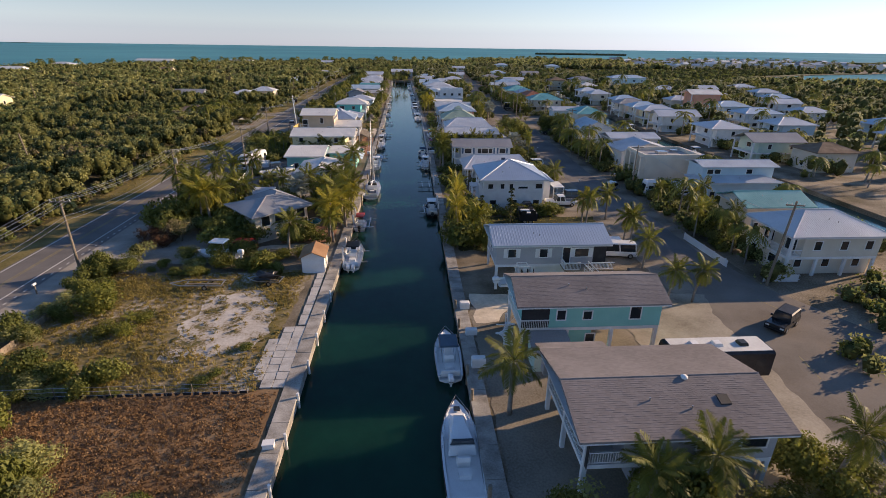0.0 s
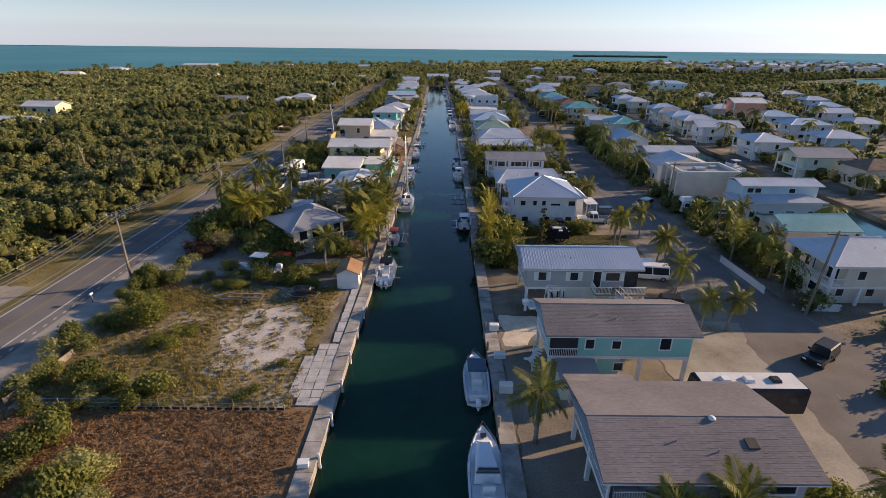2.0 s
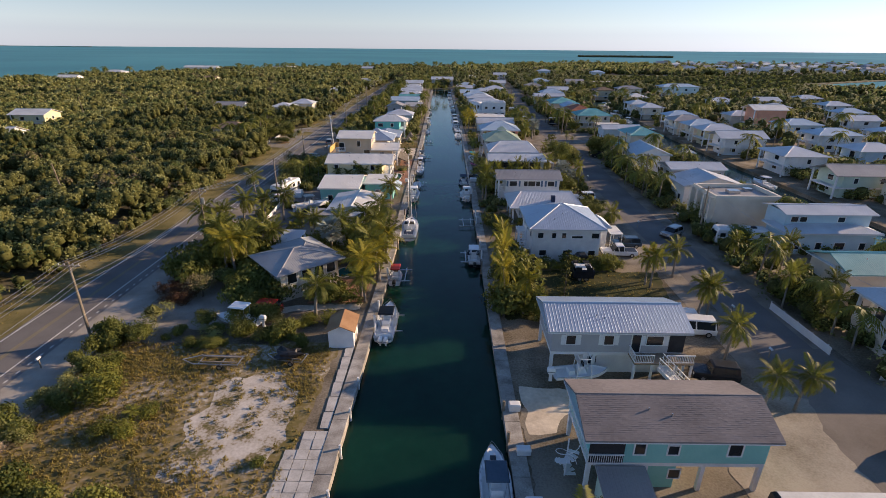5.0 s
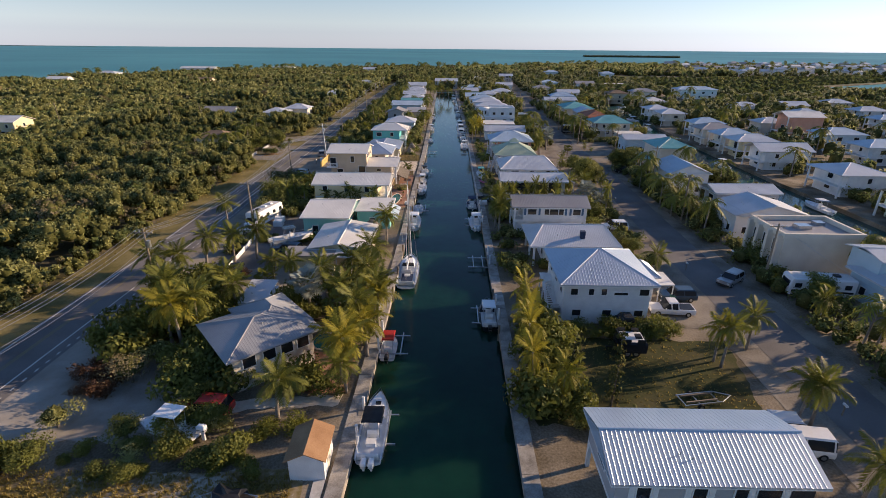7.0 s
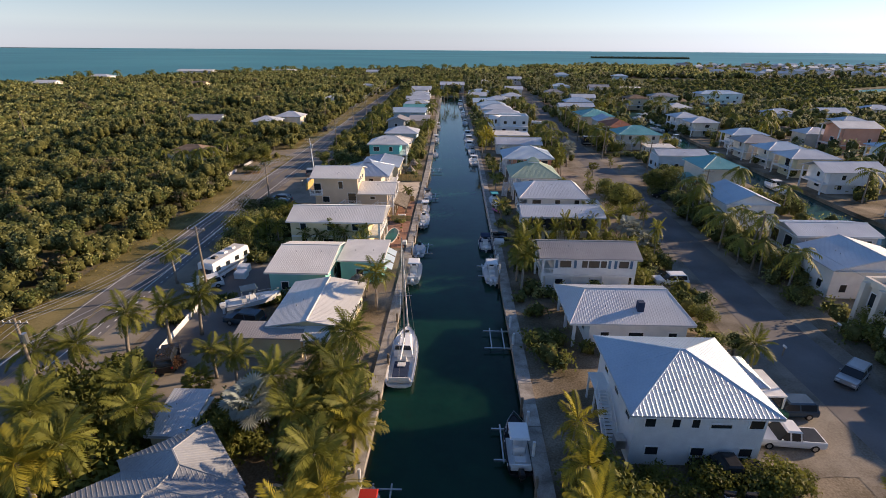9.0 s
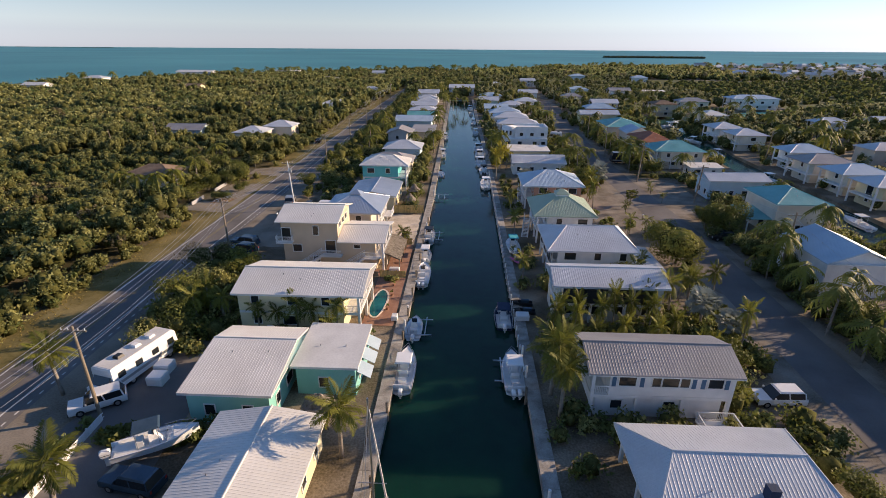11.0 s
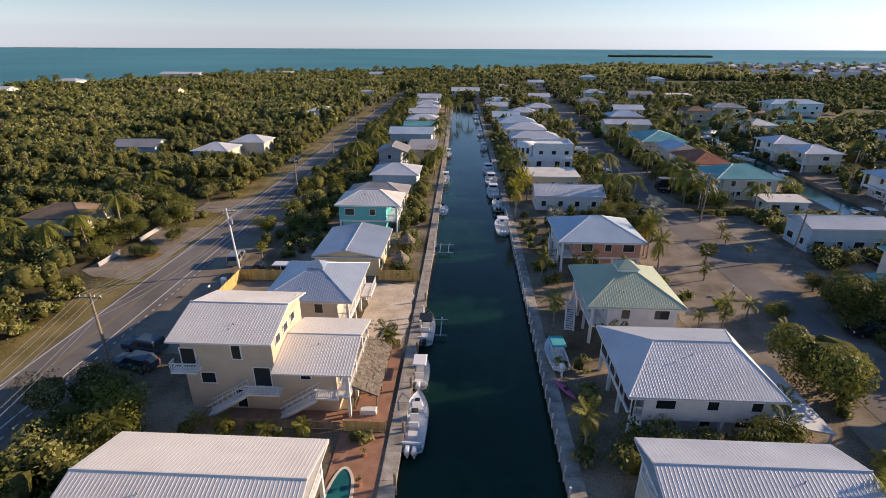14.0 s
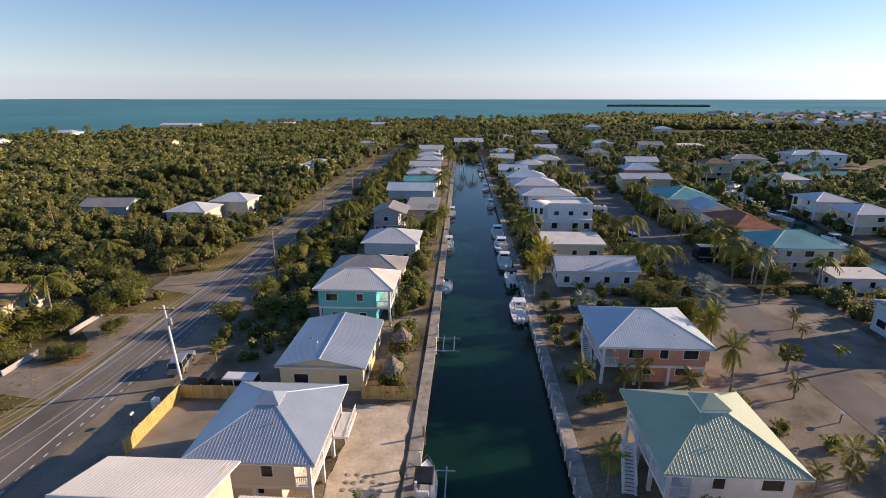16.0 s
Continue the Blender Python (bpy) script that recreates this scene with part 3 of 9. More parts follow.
ground_patch("brick_path", [(-28, 139.6), (-10.7, 139.6), (-10.7, 152.2), (-13.9, 152.2), (-13.9, 141.9), (-28, 141.7)], 0.04, PAVER, "pinkish paver path round the tan house", "terrace")
ground_patch("pool_terrace", [(-14.6, 125.5), (-10.6, 125.5), (-10.6, 139.0), (-14.6, 139.0)], 0.05, PAVER, "red paver terrace round the pool", "terrace")
ground_patch("lawn_strip", [(44, 203), (70, 203), (70, 208), (44, 208)], 0.03, LAWN, "green lawn in the shade", "ground")
ground_patch("lawn_strip", [(27, 228), (34, 228), (34, 240), (27, 240)], 0.03, LAWN, "small green lawn", "ground")
ground_patch("verge_drive", [(-62, 170.5), (-59, 168.6), (-51.6, 167.6), (-51.4, 172.5), (-51.6, 180), (-51.2, 190.5), (-60.6, 189.5), (-59.8, 184), (-56.5, 181), (-55.5, 178.2), (-57.5, 175.6), (-61.5, 174)], 0.05, GRAVEL, "pale gravel drive across the verge", "ground")
ground_patch("mulch_bed", [(-57.4, 173.9), (-53.4, 175.2), (-52.9, 177.6), (-56.4, 177.9)], 0.055, DRYGRASS, "red-brown mulch bed with shrubs", "ground")
ground_patch("verge_drive", [(-60, 200), (-51, 198), (-51, 210), (-60, 206)], 0.05, GRAVEL, "pale gravel drive across the verge", "ground")
ground_patch("verge_drive", [(-62, 49), (-52, 50), (-52, 56), (-62, 56)], 0.05, PALEGRAVEL, "pale gravel drive across the verge", "ground")


# seawalls: concrete wall with a cap laid in lengths
def seawall(name, bank, side, width):
    ob = thing(name, pose(0, 0, 0), "grey concrete seawall with a flat cap", "seawall", kind="structure")
    s = Solid()
    for (x0, y0), (x1, y1) in zip(bank, bank[1:]):
        s.add([(x0 + side * 0.28, y0, -2), (x1 + side * 0.28, y1, -2), (x1 + side * 0.28, y1, 0.1), (x0 + side * 0.28, y0, 0.1), (x0 - side * 0.02, y0, -2), (x1 - side * 0.02, y1, -2), (x1 - side * 0.02, y1, 0.1), (x0 - side * 0.02, y0, 0.1)], [(0, 1, 2, 3), (4, 7, 6, 5), (2, 3, 7, 6), (0, 3, 7, 4), (1, 2, 6, 5)])
    part("wall_face", s, CONCRETE, ob)
    line = [p for p in subdivided([q for q in bank if q[1] < 200], 3.0) if p[1] > 5] + [q for q in bank if q[1] > 200]
    for k, ((x0, y0), (x1, y1)) in enumerate(zip(line, line[1:])):
        a, b = (x0 + side * 0.34, x0 - side * width)
        c, d = (x1 + side * 0.34, x1 - side * width)
        t = 0.14 + 0.03 * ((k * 7919) % 5) / 5
        part("cap_slab", Solid().slab([(a, y0 + 0.02, t), (b, y0 + 0.02, t), (d, y1 - 0.02, t), (c, y1 - 0.02, t)], 0.22), CONCRETE, ob)
    return ob


seawall("seawall_west", LEFT_BANK, 1, 0.95)
seawall("seawall_east", RIGHT_BANK, -1, 1.0)


# ---- houses ----
def sheet(face, step, across=False, w=0.05, h=0.055):
    """A flat roof face as one pressed sheet: ribs up the slope, or with across the lapped courses along it."""
    p = [Vector(q) for q in face]
    n = (p[1] - p[0]).cross(p[2] - p[0]).normalized()
    if n.z < 0:
        n = -n
    e = Vector((0, 0, 1)).cross(n)
    if e.length < 1e-4:
        e = Vector((1, 0, 0))
    e.normalize()
    up = n.cross(e)
    if across:
        e, up = up, e
    o = p[0]
    us, vs = [(q - o).dot(e) for q in p], [(q - o).dot(up) for q in p]
    lo, hi = min(us), max(us)
    cols = [(u, 0.0) for u in us]
    u = lo + step * 0.5
    while u < hi - 0.08:
        cols += [(u - 0.012, 0.0), (u, h)] if across else [(u - w, 0.0), (u - w * 0.4, h), (u + w * 0.4, h), (u + w, 0.0)]
        u += step
    s, last = Solid(), None
    for u, z in sorted(cols):
        u = min(max(u, lo + 1e-4), hi - 1e-4)
        cut = []
        for k in range(len(p)):
            a, b = us[k], us[(k + 1) % len(p)]
            if (a - u) * (b - u) <= 0 and abs(a - b) > 1e-9:
                cut.append(vs[k] + (vs[(k + 1) % len(p)] - vs[k]) * (u - a) / (b - a))
        if len(cut) < 2 or (last is not None and u - last < 1e-5):
            continue
        last = u
        base = o + e * u + n * (z + 0.004)
        s.v += [tuple(base + up * min(cut)), tuple(base + up * max(cut))]
        k = len(s.v)
        if k > 2:
            s.f.append((k - 4, k - 3, k - 1, k - 2))
    return s


def roof_faces(kind, x0, y0, x1, y1, z, rise, inset=None):
    w, d = x1 - x0, y1 - y0
    cx, cy = (x0 + x1) / 2, (y0 + y1) / 2
    t = z + rise
    if kind == "hip":
        if w >= d:
            a, b = (x0 + d / 2, cy, t), (x1 - d / 2, cy, t)
            if inset:
                a, b = (x0 + inset[0], cy, t), (x1 - inset[1], cy, t)
            elif w - d < 0.4:
                a, b = (cx - 0.2, cy, t), (cx + 0.2, cy, t)
            return [[(x0, y0, z), (x1, y0, z), b, a], [(x1, y1, z), (x0, y1, z), a, b], [(x0, y1, z), (x0, y0, z), a], [(x1, y0, z), (x1, y1, z), b]], [a, b]
        a, b = (cx, y0 + w / 2, t), (cx, y1 - w / 2, t)
        return [[(x0, y0, z), (x1, y0, z), a], [(x1, y1, z), (x0, y1, z), b], [(x0, y1, z), (x0, y0, z), a, b], [(x1, y0, z), (x1, y1, z), b, a]], [a, b]
    if kind == "gable_x":
        cy += inset[0] if inset else 0
        a, b = (x0, cy, t), (x1, cy, t)
        return [[(x0, y0, z), (x1, y0, z), b, a], [(x1, y1, z), (x0, y1, z), a, b]], [a, b]
    if kind == "gable_y":
        a, b = (cx, y0, t), (cx, y1, t)
        return [[(x0, y1, z), (x0, y0, z), a, b], [(x1, y0, z), (x1, y1, z), b, a]], [a, b]
    return [[(x0, y0, z), (x1, y0, z), (x1, y1, t), (x0, y1, t)]], []


def roof(parent, kind, x0, y0, x1, y1, z, rise, mat, step=0.27, name="roof", vents=2, seed=1, inset=None):
    faces, ridge = roof_faces(kind, x0, y0, x1, y1, z, rise, inset)
    shingled = mat in (SHINGLE, BROWNSHINGLE, REDROOF)
    s = Solid()
    for f in faces:
        s.slab(f, 0.14)
    ob = part(name, s, mat, parent)
    if mat is not FLATROOF:
        for k, f in enumerate(faces):
            if mat is SHINGLE and kind == "gable_x":
                tagged(part("shingles", shingle_tabs(f, seed * 10 + k), SHINGLETAB, ob), "grey-brown asphalt shingle tabs in courses", kind="stuff")
                continue
            part("roof_slope", sheet(f, 0.2 if shingled else step, shingled, 0.04, 0.003 if shingled else 0.014), mat, ob)
    if ridge and (Vector(ridge[0]) - Vector(ridge[1])).length > 0.1:
        cap = Solid()
        tops = [Vector(ridge[0]), Vector(ridge[1])]
        cap.tube([p + Vector((0, 0, 0.01)) for p in tops], 0.05 if shingled else 0.09, n=6)
        if kind == "hip":
            for c in [(x0, y0, z), (x1, y0, z), (x0, y1, z), (x1, y1, z)]:
                near = min(tops, key=lambda q: (q - Vector(c)).length)
                cap.tube([Vector(c), near], 0.06, n=6)
        part("ridge_cap", cap, mat, ob)
    rnd = random.Random(int(seed * 1000))
    for _ in range(vents):
        f = faces[0]
        u, v = rnd.uniform(0.25, 0.75), rnd.uniform(0.3, 0.75)
        a, b = Vector(f[0]).lerp(Vector(f[1]), u), (Vector(f[-1]).lerp(Vector(f[-2]), u) if len(f) > 3 else Vector(f[2]))
        q = a.lerp(b, v)
        part("vent_pipe", Solid().tube([q - Vector((0, 0, 0.1)), q + Vector((0, 0, 0.22))], 0.05, n=8), STEEL, ob)
    return ob


def shingle_tabs(face, seed, course=0.16, tab=0.27):
    """Courses of overlapping shingle tabs over a roof face whose eave runs from its first corner to its second."""
    p = [Vector(q) for q in face]
    e = (p[1] - p[0]).normalized()
    n = e.cross(p[2] - p[1]).normalized()
    if n.z < 0:
        n = -n
    up = n.cross(e)
    wide, deep = (p[1] - p[0]).length, (p[2] - p[1]).dot(up)
    rnd, s = random.Random(seed), Solid()
    for j in range(int(deep / course)):
        u = -rnd.uniform(0, tab)
        while u < wide:
            a, b = max(u, 0.0), min(u + tab - 0.005, wide)
            u += tab
            if b - a < 0.05:
                continue
            v0, lift = j * course - rnd.uniform(0, 0.012), rnd.uniform(0.010, 0.022)
            q = [p[0] + e * a + up * v0 + n * lift, p[0] + e * b + up * v0 + n * lift, p[0] + e * b + up * (v0 + course + 0.03) + n * 0.008, p[0] + e * a + up * (v0 + course + 0.03) + n * 0.008]
            low = [q[0] - n * (lift - 0.004), q[1] - n * (lift - 0.004)]
            s.add(q + low, [(0, 1, 2, 3), (4, 5, 1, 0)])
    return s


WINDOW_MESHES = {}


def window(parent, side, u, wall, z, w=0.95, h=1.15, frame_mat=None, shutters=False, name="window"):
    """A framed window on a wall: side S, N, E or W; u along the wall, wall its plane, z the sill."""
    fm = frame_mat or WHITE
    key = (round(w, 2), round(h, 2), fm.name)
    if key not in WINDOW_MESHES:
        t = 0.09
        a, b = w / 2 + t, w / 2
        ring = lambda x, z0, z1, y: [(-x, y, z0), (x, y, z0), (x, y, z1), (-x, y, z1)]
        f = Solid().loft([ring(a, -t, h + t, 0.02), ring(a, -t, h + t, -0.07), ring(b, 0, h, -0.07), ring(b, 0, h, 0.02)], caps=False)
        p = Solid().box(-w / 2, -0.02, 0, w / 2, 0.03, h)
        WINDOW_MESHES[key] = (f.mesh("window_frame", fm), p.mesh("pane", PANE))
    turn = {"S": 0, "E": 90, "N": 180, "W": 270}[side]
    at = (u, wall, z) if side in "SN" else (wall, u, z)
    ob = new(name, WINDOW_MESHES[key][0])
    ob.parent, ob.matrix_basis = parent, pose(*at, 0, 0, turn)
    part("pane", WINDOW_MESHES[key][1], None, ob)
    if shutters:
        for sgn in (-1, 1):
            c = sgn * (w / 2 + 0.32)
            part("shutter", Solid().box(c - 0.2, -0.05, -0.05, c + 0.2, 0.01, h + 0.05), WHITE, ob)
    return ob


def railing(parent, a, b, z, h=0.95, mat=None, gap=0.16):
    s = Solid()
    a, b = Vector((*a, z)), Vector((*b, z))
    d = (b - a).normalized()
    m = Matrix.Translation(a) @ Matrix.Rotation(math.atan2(d.y, d.x), 4, "Z")
    ln = (b - a).length
    s.box(0, -0.05, h - 0.08, ln, 0.05, h, m).box(0, -0.03, 0.1, ln, 0.03, 0.16, m)
    for k in range(int(ln / gap) + 1):
        u = min(k * gap, ln - 0.04)
        s.box(u, -0.015, 0.12, u + 0.035, 0.015, h - 0.05, m)
    return part("railing", s, mat or WHITE, parent)


def stairs(parent, x, y, z, dx, dy, width=1.0, mat=None):
    """A straight flight from the ground up to (x, y, z); (dx, dy) points down the flight."""
    n = max(3, int(round(z / 0.18)))
    s = Solid()
    treads = []
    ang = math.atan2(dy, dx)
    m = Matrix.Translation((x, y, 0)) @ Matrix.Rotation(ang, 4, "Z")
    run = 0.27
    for k in range(n):
        zz = z - (k + 1) * z / (n + 1)
        treads.append(m @ Matrix.Translation((k * run, 0, zz)))
    for o in (-width / 2, width / 2):
        s.add([m @ Vector(q) for q in ((0, o - 0.03, z - 0.1), (0, o + 0.03, z - 0.1), (n * run, o + 0.03, 0), (n * run, o - 0.03, 0), (0, o - 0.03, z - 0.4), (0, o + 0.03, z - 0.4), (n * run - 0.4, o + 0.03, 0), (n * run - 0.4, o - 0.03, 0))], [(0, 1, 2, 3), (0, 3, 7, 4), (1, 2, 6, 5), (4, 5, 6, 7)])
    ob = part("staircase", s, mat or WHITE, parent)
    tread = Solid().box(0, -width / 2, -0.05, 0.3, width / 2, 0).mesh("step", mat or WHITE)
    for q in treads:
        t = new("step", tread)
        t.parent, t.matrix_basis = ob, q
    r = Solid()
    for sgn in (-1, 1):
        o = sgn * width / 2
        for hh, t in ((0.95, 0.05), (0.5, 0.03), (-0.12, 0.12)):
            a, b = m @ Vector((0, o, z + hh)), m @ Vector((n * run, o, 0.15 + hh))
            r.tube([a, b], t, n=6)
        for k in range(0, n, 2):
            zz = z - (k + 1) * z / (n + 1)
            p = m @ Vector((k * run + 0.1, o, zz))
            r.tube([p, p + Vector((0, 0, 0.95))], 0.025, n=5)
    part("handrail", r, mat or WHITE, ob)
    return ob


def house(label, x0, y0, x1, y1, eave, rise, kind, walls, cover, floor=0.0, over=0.6, lower=None, porch=None, sides="SW", trim=None, every=3.2, shut=False, posts=True, lowmat=None, seed=1, step=0.27, rails=True, category="house", ends=True, far=False, inset=None):
    """A house under an eave rectangle. floor: height of a raised storey (0 for one on the ground); lower: walled part below, as fractions
    (x from, x to, y from, y to); porch: depth of open galleries, by side."""
    cx, cy = (x0 + x1) / 2, (y0 + y1) / 2
    ob = thing("house", pose(cx, cy, 0), label, category, "houses along the canals")
    hx, hy = (x1 - x0) / 2, (y1 - y0) / 2
    porch = porch or {}
    wx0, wx1 = -hx + over + porch.get("W", 0), hx - over - porch.get("E", 0)
    wy0, wy1 = -hy + over + porch.get("S", 0), hy - over - porch.get("N", 0)
    ox0, ox1, oy0, oy1 = -hx + over, hx - over, -hy + over, hy - over
    body = Solid().box(wx0, wy0, floor + 0.02, wx1, wy1, eave - 0.06)
    wall = part("wall", body, walls, ob)
    if kind.startswith("gable") and ends:
        k = 1 - over / (hy if kind == "gable_x" else hx)
        if kind == "gable_x":
            for x in (wx0, wx1 - 0.15):
                part("gable_end", Solid().loft([[(xx, oy0, eave - 0.07), (xx, oy1, eave - 0.07), (xx, inset[0] if inset else 0, eave + rise * k - 0.02)] for xx in (x, x + 0.15)]), walls, ob)
        else:
            for y in (wy0, wy1 - 0.15):
                part("gable_end", Solid().loft([[(ox0, yy, eave - 0.07), (ox1, yy, eave - 0.07), (0, yy, eave + rise * k - 0.02)] for yy in (y, y + 0.15)]), walls, ob)
    if floor > 0.5:
        part("floor_deck", Solid().box(ox0, oy0, floor - 0.3, ox1, oy1, floor), trim or WHITE, ob)
        if lower:
            a, b, c, d = lower
            lw = Solid().box(ox0 + (ox1 - ox0) * a, oy0 + (oy1 - oy0) * c, 0, ox0 + (ox1 - ox0) * b, oy0 + (oy1 - oy0) * d, floor - 0.3)
            part("lower_wall", lw, lowmat or walls, ob)
    if posts and (floor > 0.5 or porch):
        nx, ny = (2, 2) if far else (max(2, int((ox1 - ox0) / 3.4) + 1), max(2, int((oy1 - oy0) / 3.2) + 1))
        spots = {(i, j) for i in range(nx) for j in range(ny) if i in (0, nx - 1) or j in (0, ny - 1)}
        for i, j in sorted(spots):
            x, y = ox0 + 0.16 + (ox1 - ox0 - 0.32) * i / (nx - 1), oy0 + 0.16 + (oy1 - oy0 - 0.32) * j / (ny - 1)
            inside = wx0 - 0.1 < x < wx1 + 0.1 and wy0 - 0.1 < y < wy1 + 0.1
            top = (floor - 0.3) if inside and floor > 0.5 else eave - 0.06
            if inside and floor <= 0.5:
                continue
            if lower and top < eave - 0.5:
                a, b, c, d = lower
                if ox0 + (ox1 - ox0) * a - 0.05 < x < ox0 + (ox1 - ox0) * b + 0.05 and oy0 + (oy1 - oy0) * c - 0.05 < y < oy0 + (oy1 - oy0) * d + 0.05:
                    continue
            part("post", Solid().box(x - 0.15, y - 0.15, 0, x + 0.15, y + 0.15, top), trim or WHITE, ob)
    if rails and floor > 0.5:
        if porch.get("W"):
            railing(ob, (ox0 + 0.1, oy0 + 0.1), (ox0 + 0.1, oy1 - 0.1), floor)
            railing(ob, (ox0 + 0.1, oy0 + 0.08), (wx0, oy0 + 0.08), floor)
        if porch.get("E"):
            railing(ob, (ox1 - 0.1, oy0 + 0.1), (ox1 - 0.1, oy1 - 0.1), floor)
            railing(ob, (wx1, oy0 + 0.08), (ox1 - 0.1, oy0 + 0.08), floor)
        if porch.get("S"):
            railing(ob, (ox0 + 0.1, oy0 + 0.08), (ox1 - 0.1, oy0 + 0.08), floor)
    rnd = random.Random(int(seed * 77))
    tops = [(floor + 0.95, wx0, wx1, wy0, wy1)]
    if lower and floor > 0.5:
        a, b, c, d = lower
        tops.append((1.0, ox0 + (ox1 - ox0) * a, ox0 + (ox1 - ox0) * b, oy0 + (oy1 - oy0) * c, oy0 + (oy1 - oy0) * d))
    for sill, a0, a1, b0, b1 in tops:
        for side in sides:
            lo, hi, plane = (a0, a1, b0 if side == "S" else b1) if side in "SN" else (b0, b1, a0 if side == "W" else a1)
            n = max(1, int((hi - lo) / every))
            for k in range(n):
                u = lo + (hi - lo) * (k + 0.5) / n + rnd.uniform(-0.3, 0.3)
                w = rnd.choice((0.9, 0.9, 1.6))
                hh = 1.1 if sill + 1.1 < (eave if sill > 1.5 or floor <= 0.5 else floor) - 0.25 else 0.8
                if side in "EW" and rnd.random() < 0.3 and sill > 1.5:
                    window(ob, side, u, plane, sill - 0.85, 1.7, 2.0, name="glass_door")
                else:
                    window(ob, side, u, plane, sill, w, hh, shutters=shut)
    roof(ob, kind, -hx, -hy, hx, hy, eave, rise, cover, step, seed=seed, vents=0 if far else 2, inset=inset)
    if far:
        return ob
    # fascia under the eaves
    fz = eave - 0.12
    ring = lambda k, z: [(-hx + k, -hy + k, z), (hx - k, -hy + k, z), (hx - k, hy - k, z), (-hx + k, hy - k, z)]
    part("fascia", Solid().loft([ring(0.05, fz - 0.01), ring(0, fz - 0.01), ring(0, fz - 0.12), ring(0.05, fz - 0.12), ring(0.05, fz - 0.01)], caps=False), trim or WHITE, ob)
    part("soffit", Solid().box(-hx + 0.05, -hy + 0.05, fz - 0.06, hx - 0.05, hy - 0.05, fz - 0.02), trim or WHITE, ob)
    return ob


# east side of the canal, from the near end
r1 = house("raised house under a wide grey shingle gable roof, screened side porch", 9.2, 21.9, 22.7, 31.5, 5.0, 1.15, "gable_x", GREYWALL, SHINGLE, 2.5, 0.7, (0.3, 1, 0.1, 1.0), {"W": 2.4}, "SW", seed=3, inset=(-0.4,))
part("skylight", Solid().slab([(2.9, -2.7, 5.66), (3.6, -2.7, 5.66), (3.6, -2.0, 5.84), (2.9, -2.0, 5.84)], 0.25), SCREEN, r1)
part("back_slope", Solid().slab([(-6.75, 4.7, 5.04), (-1.4, 4.7, 5.04), (-1.4, 6.0, 4.72), (-6.75, 6.0, 4.72)], 0.14), SHINGLE, r1)
# unseen walls under the back slope, added to keep sun off the yard
part("rear_wing", Solid().box(-6.2, 4.81, 2.5, -1.6, 5.6, 4.66).box(-3.6, 4.85, 0, -1.6, 5.55, 2.5), GREYWALL, r1, "unseen grey wing added to shade the side yard")
part("roof_vent", Solid().blob((1.5, -0.6, 6.16), 0.24, 0.24, 0.16, 0), WHITE, r1, smooth=True)
part("porch_screen", Solid().box(-5.95, -4.4, 2.5, -5.9, 4.4, 4.9), SCREEN, r1, "dark insect screen")
r2 = house("turquoise house on white stilts under a grey shingle gable roof", 8.8, 37.5, 22.7, 44.4, 5.2, 1.3, "gable_x", TEALWALL, SHINGLE, 2.7, 0.55, (0.14, 0.52, 0.05, 0.95), None, "", seed=5, rails=False)
for u, z, w, h in ((-2.8, 3.55, 0.75, 0.95), (-0.4, 3.55, 0.75, 0.8), (4.0, 3.5, 0.95, 1.2), (0.2, 1.0, 0.8, 0.8)):
    window(r2, "S", u, -2.92 if z > 2 else -2.6, z, w, h)
# no recess here: a flat dark sheet stands for the porch's shade
part("corner_porch", Solid().box(-6.4, -3.0, 2.72, -3.9, -2.93, 4.9), SCREEN, r2, "dark sheet standing for shade in the corner porch")
railing(r2, (-6.45, -3.1), (-3.9, -3.1), 2.7)
railing(r2, (-6.45, -3.1), (-6.45, 2.9), 2.7)
sp = Solid()
for k in range(15):
    a = k * 0.42
    sp.box(0, -0.14, 0.17 * (k + 1), 0.85, 0.14, 0.17 * (k + 1) + 0.04, Matrix.Translation((-7.5, -1.6, 0)) @ Matrix.Rotation(a, 4, "Z"))
sp.tube([(-7.5, -1.6, 0), (-7.5, -1.6, 3.6)], 0.06)
part("spiral_stair", sp, WHITE, r2, "white metal spiral stair")
sp = Solid().tube([(-7.5 + 0.85 * math.cos(k * 0.42), -1.6 + 0.85 * math.sin(k * 0.42), 0.17 * (k + 1) + 0.95) for k in range(15)], 0.03, n=6)
part("handrail", sp, WHITE, r2)
shed = thing("garden_shed", pose(11.7, 36.5, 0), "small lean-to shed with a striped metal roof beside the turquoise house", "shed")
part("wall", Solid().box(-1.6, -1.2, 0, 1.6, 1.2, 2.0), LIMEWALL, shed)
roof(shed, "shed", -1.8, -1.4, 1.8, 1.4, 2.05, 0.5, GREYMETAL, 0.3, vents=0)
r3 = house("grey raised house with a long white metal roof and front stair", 8.9, 51.6, 22.9, 58.9, 5.2, 1.25, "gable_x", GREYWALL, SKYMETAL, 2.6, 0.55, (0.26, 0.92, 0.06, 0.95), None, "W", lowmat=WHITE, seed=7, rails=False, step=0.32)
for u, w in ((-4.6, 0.9), (-0.9, 0.9), (3.6, 1.6)):
    window(r3, "S", u, -3.1, 3.5, w, 1.0, shutters=True)
window(r3, "S", -2.2, -2.72, 1.0, 0.9, 0.9)
window(r3, "S", 1.8, -3.1, 2.65, 0.85, 2.0, name="door")
part("screened_corner", Solid().box(5.0, -3.16, 2.7, 6.5, -3.11, 4.95), SCREEN, r3)
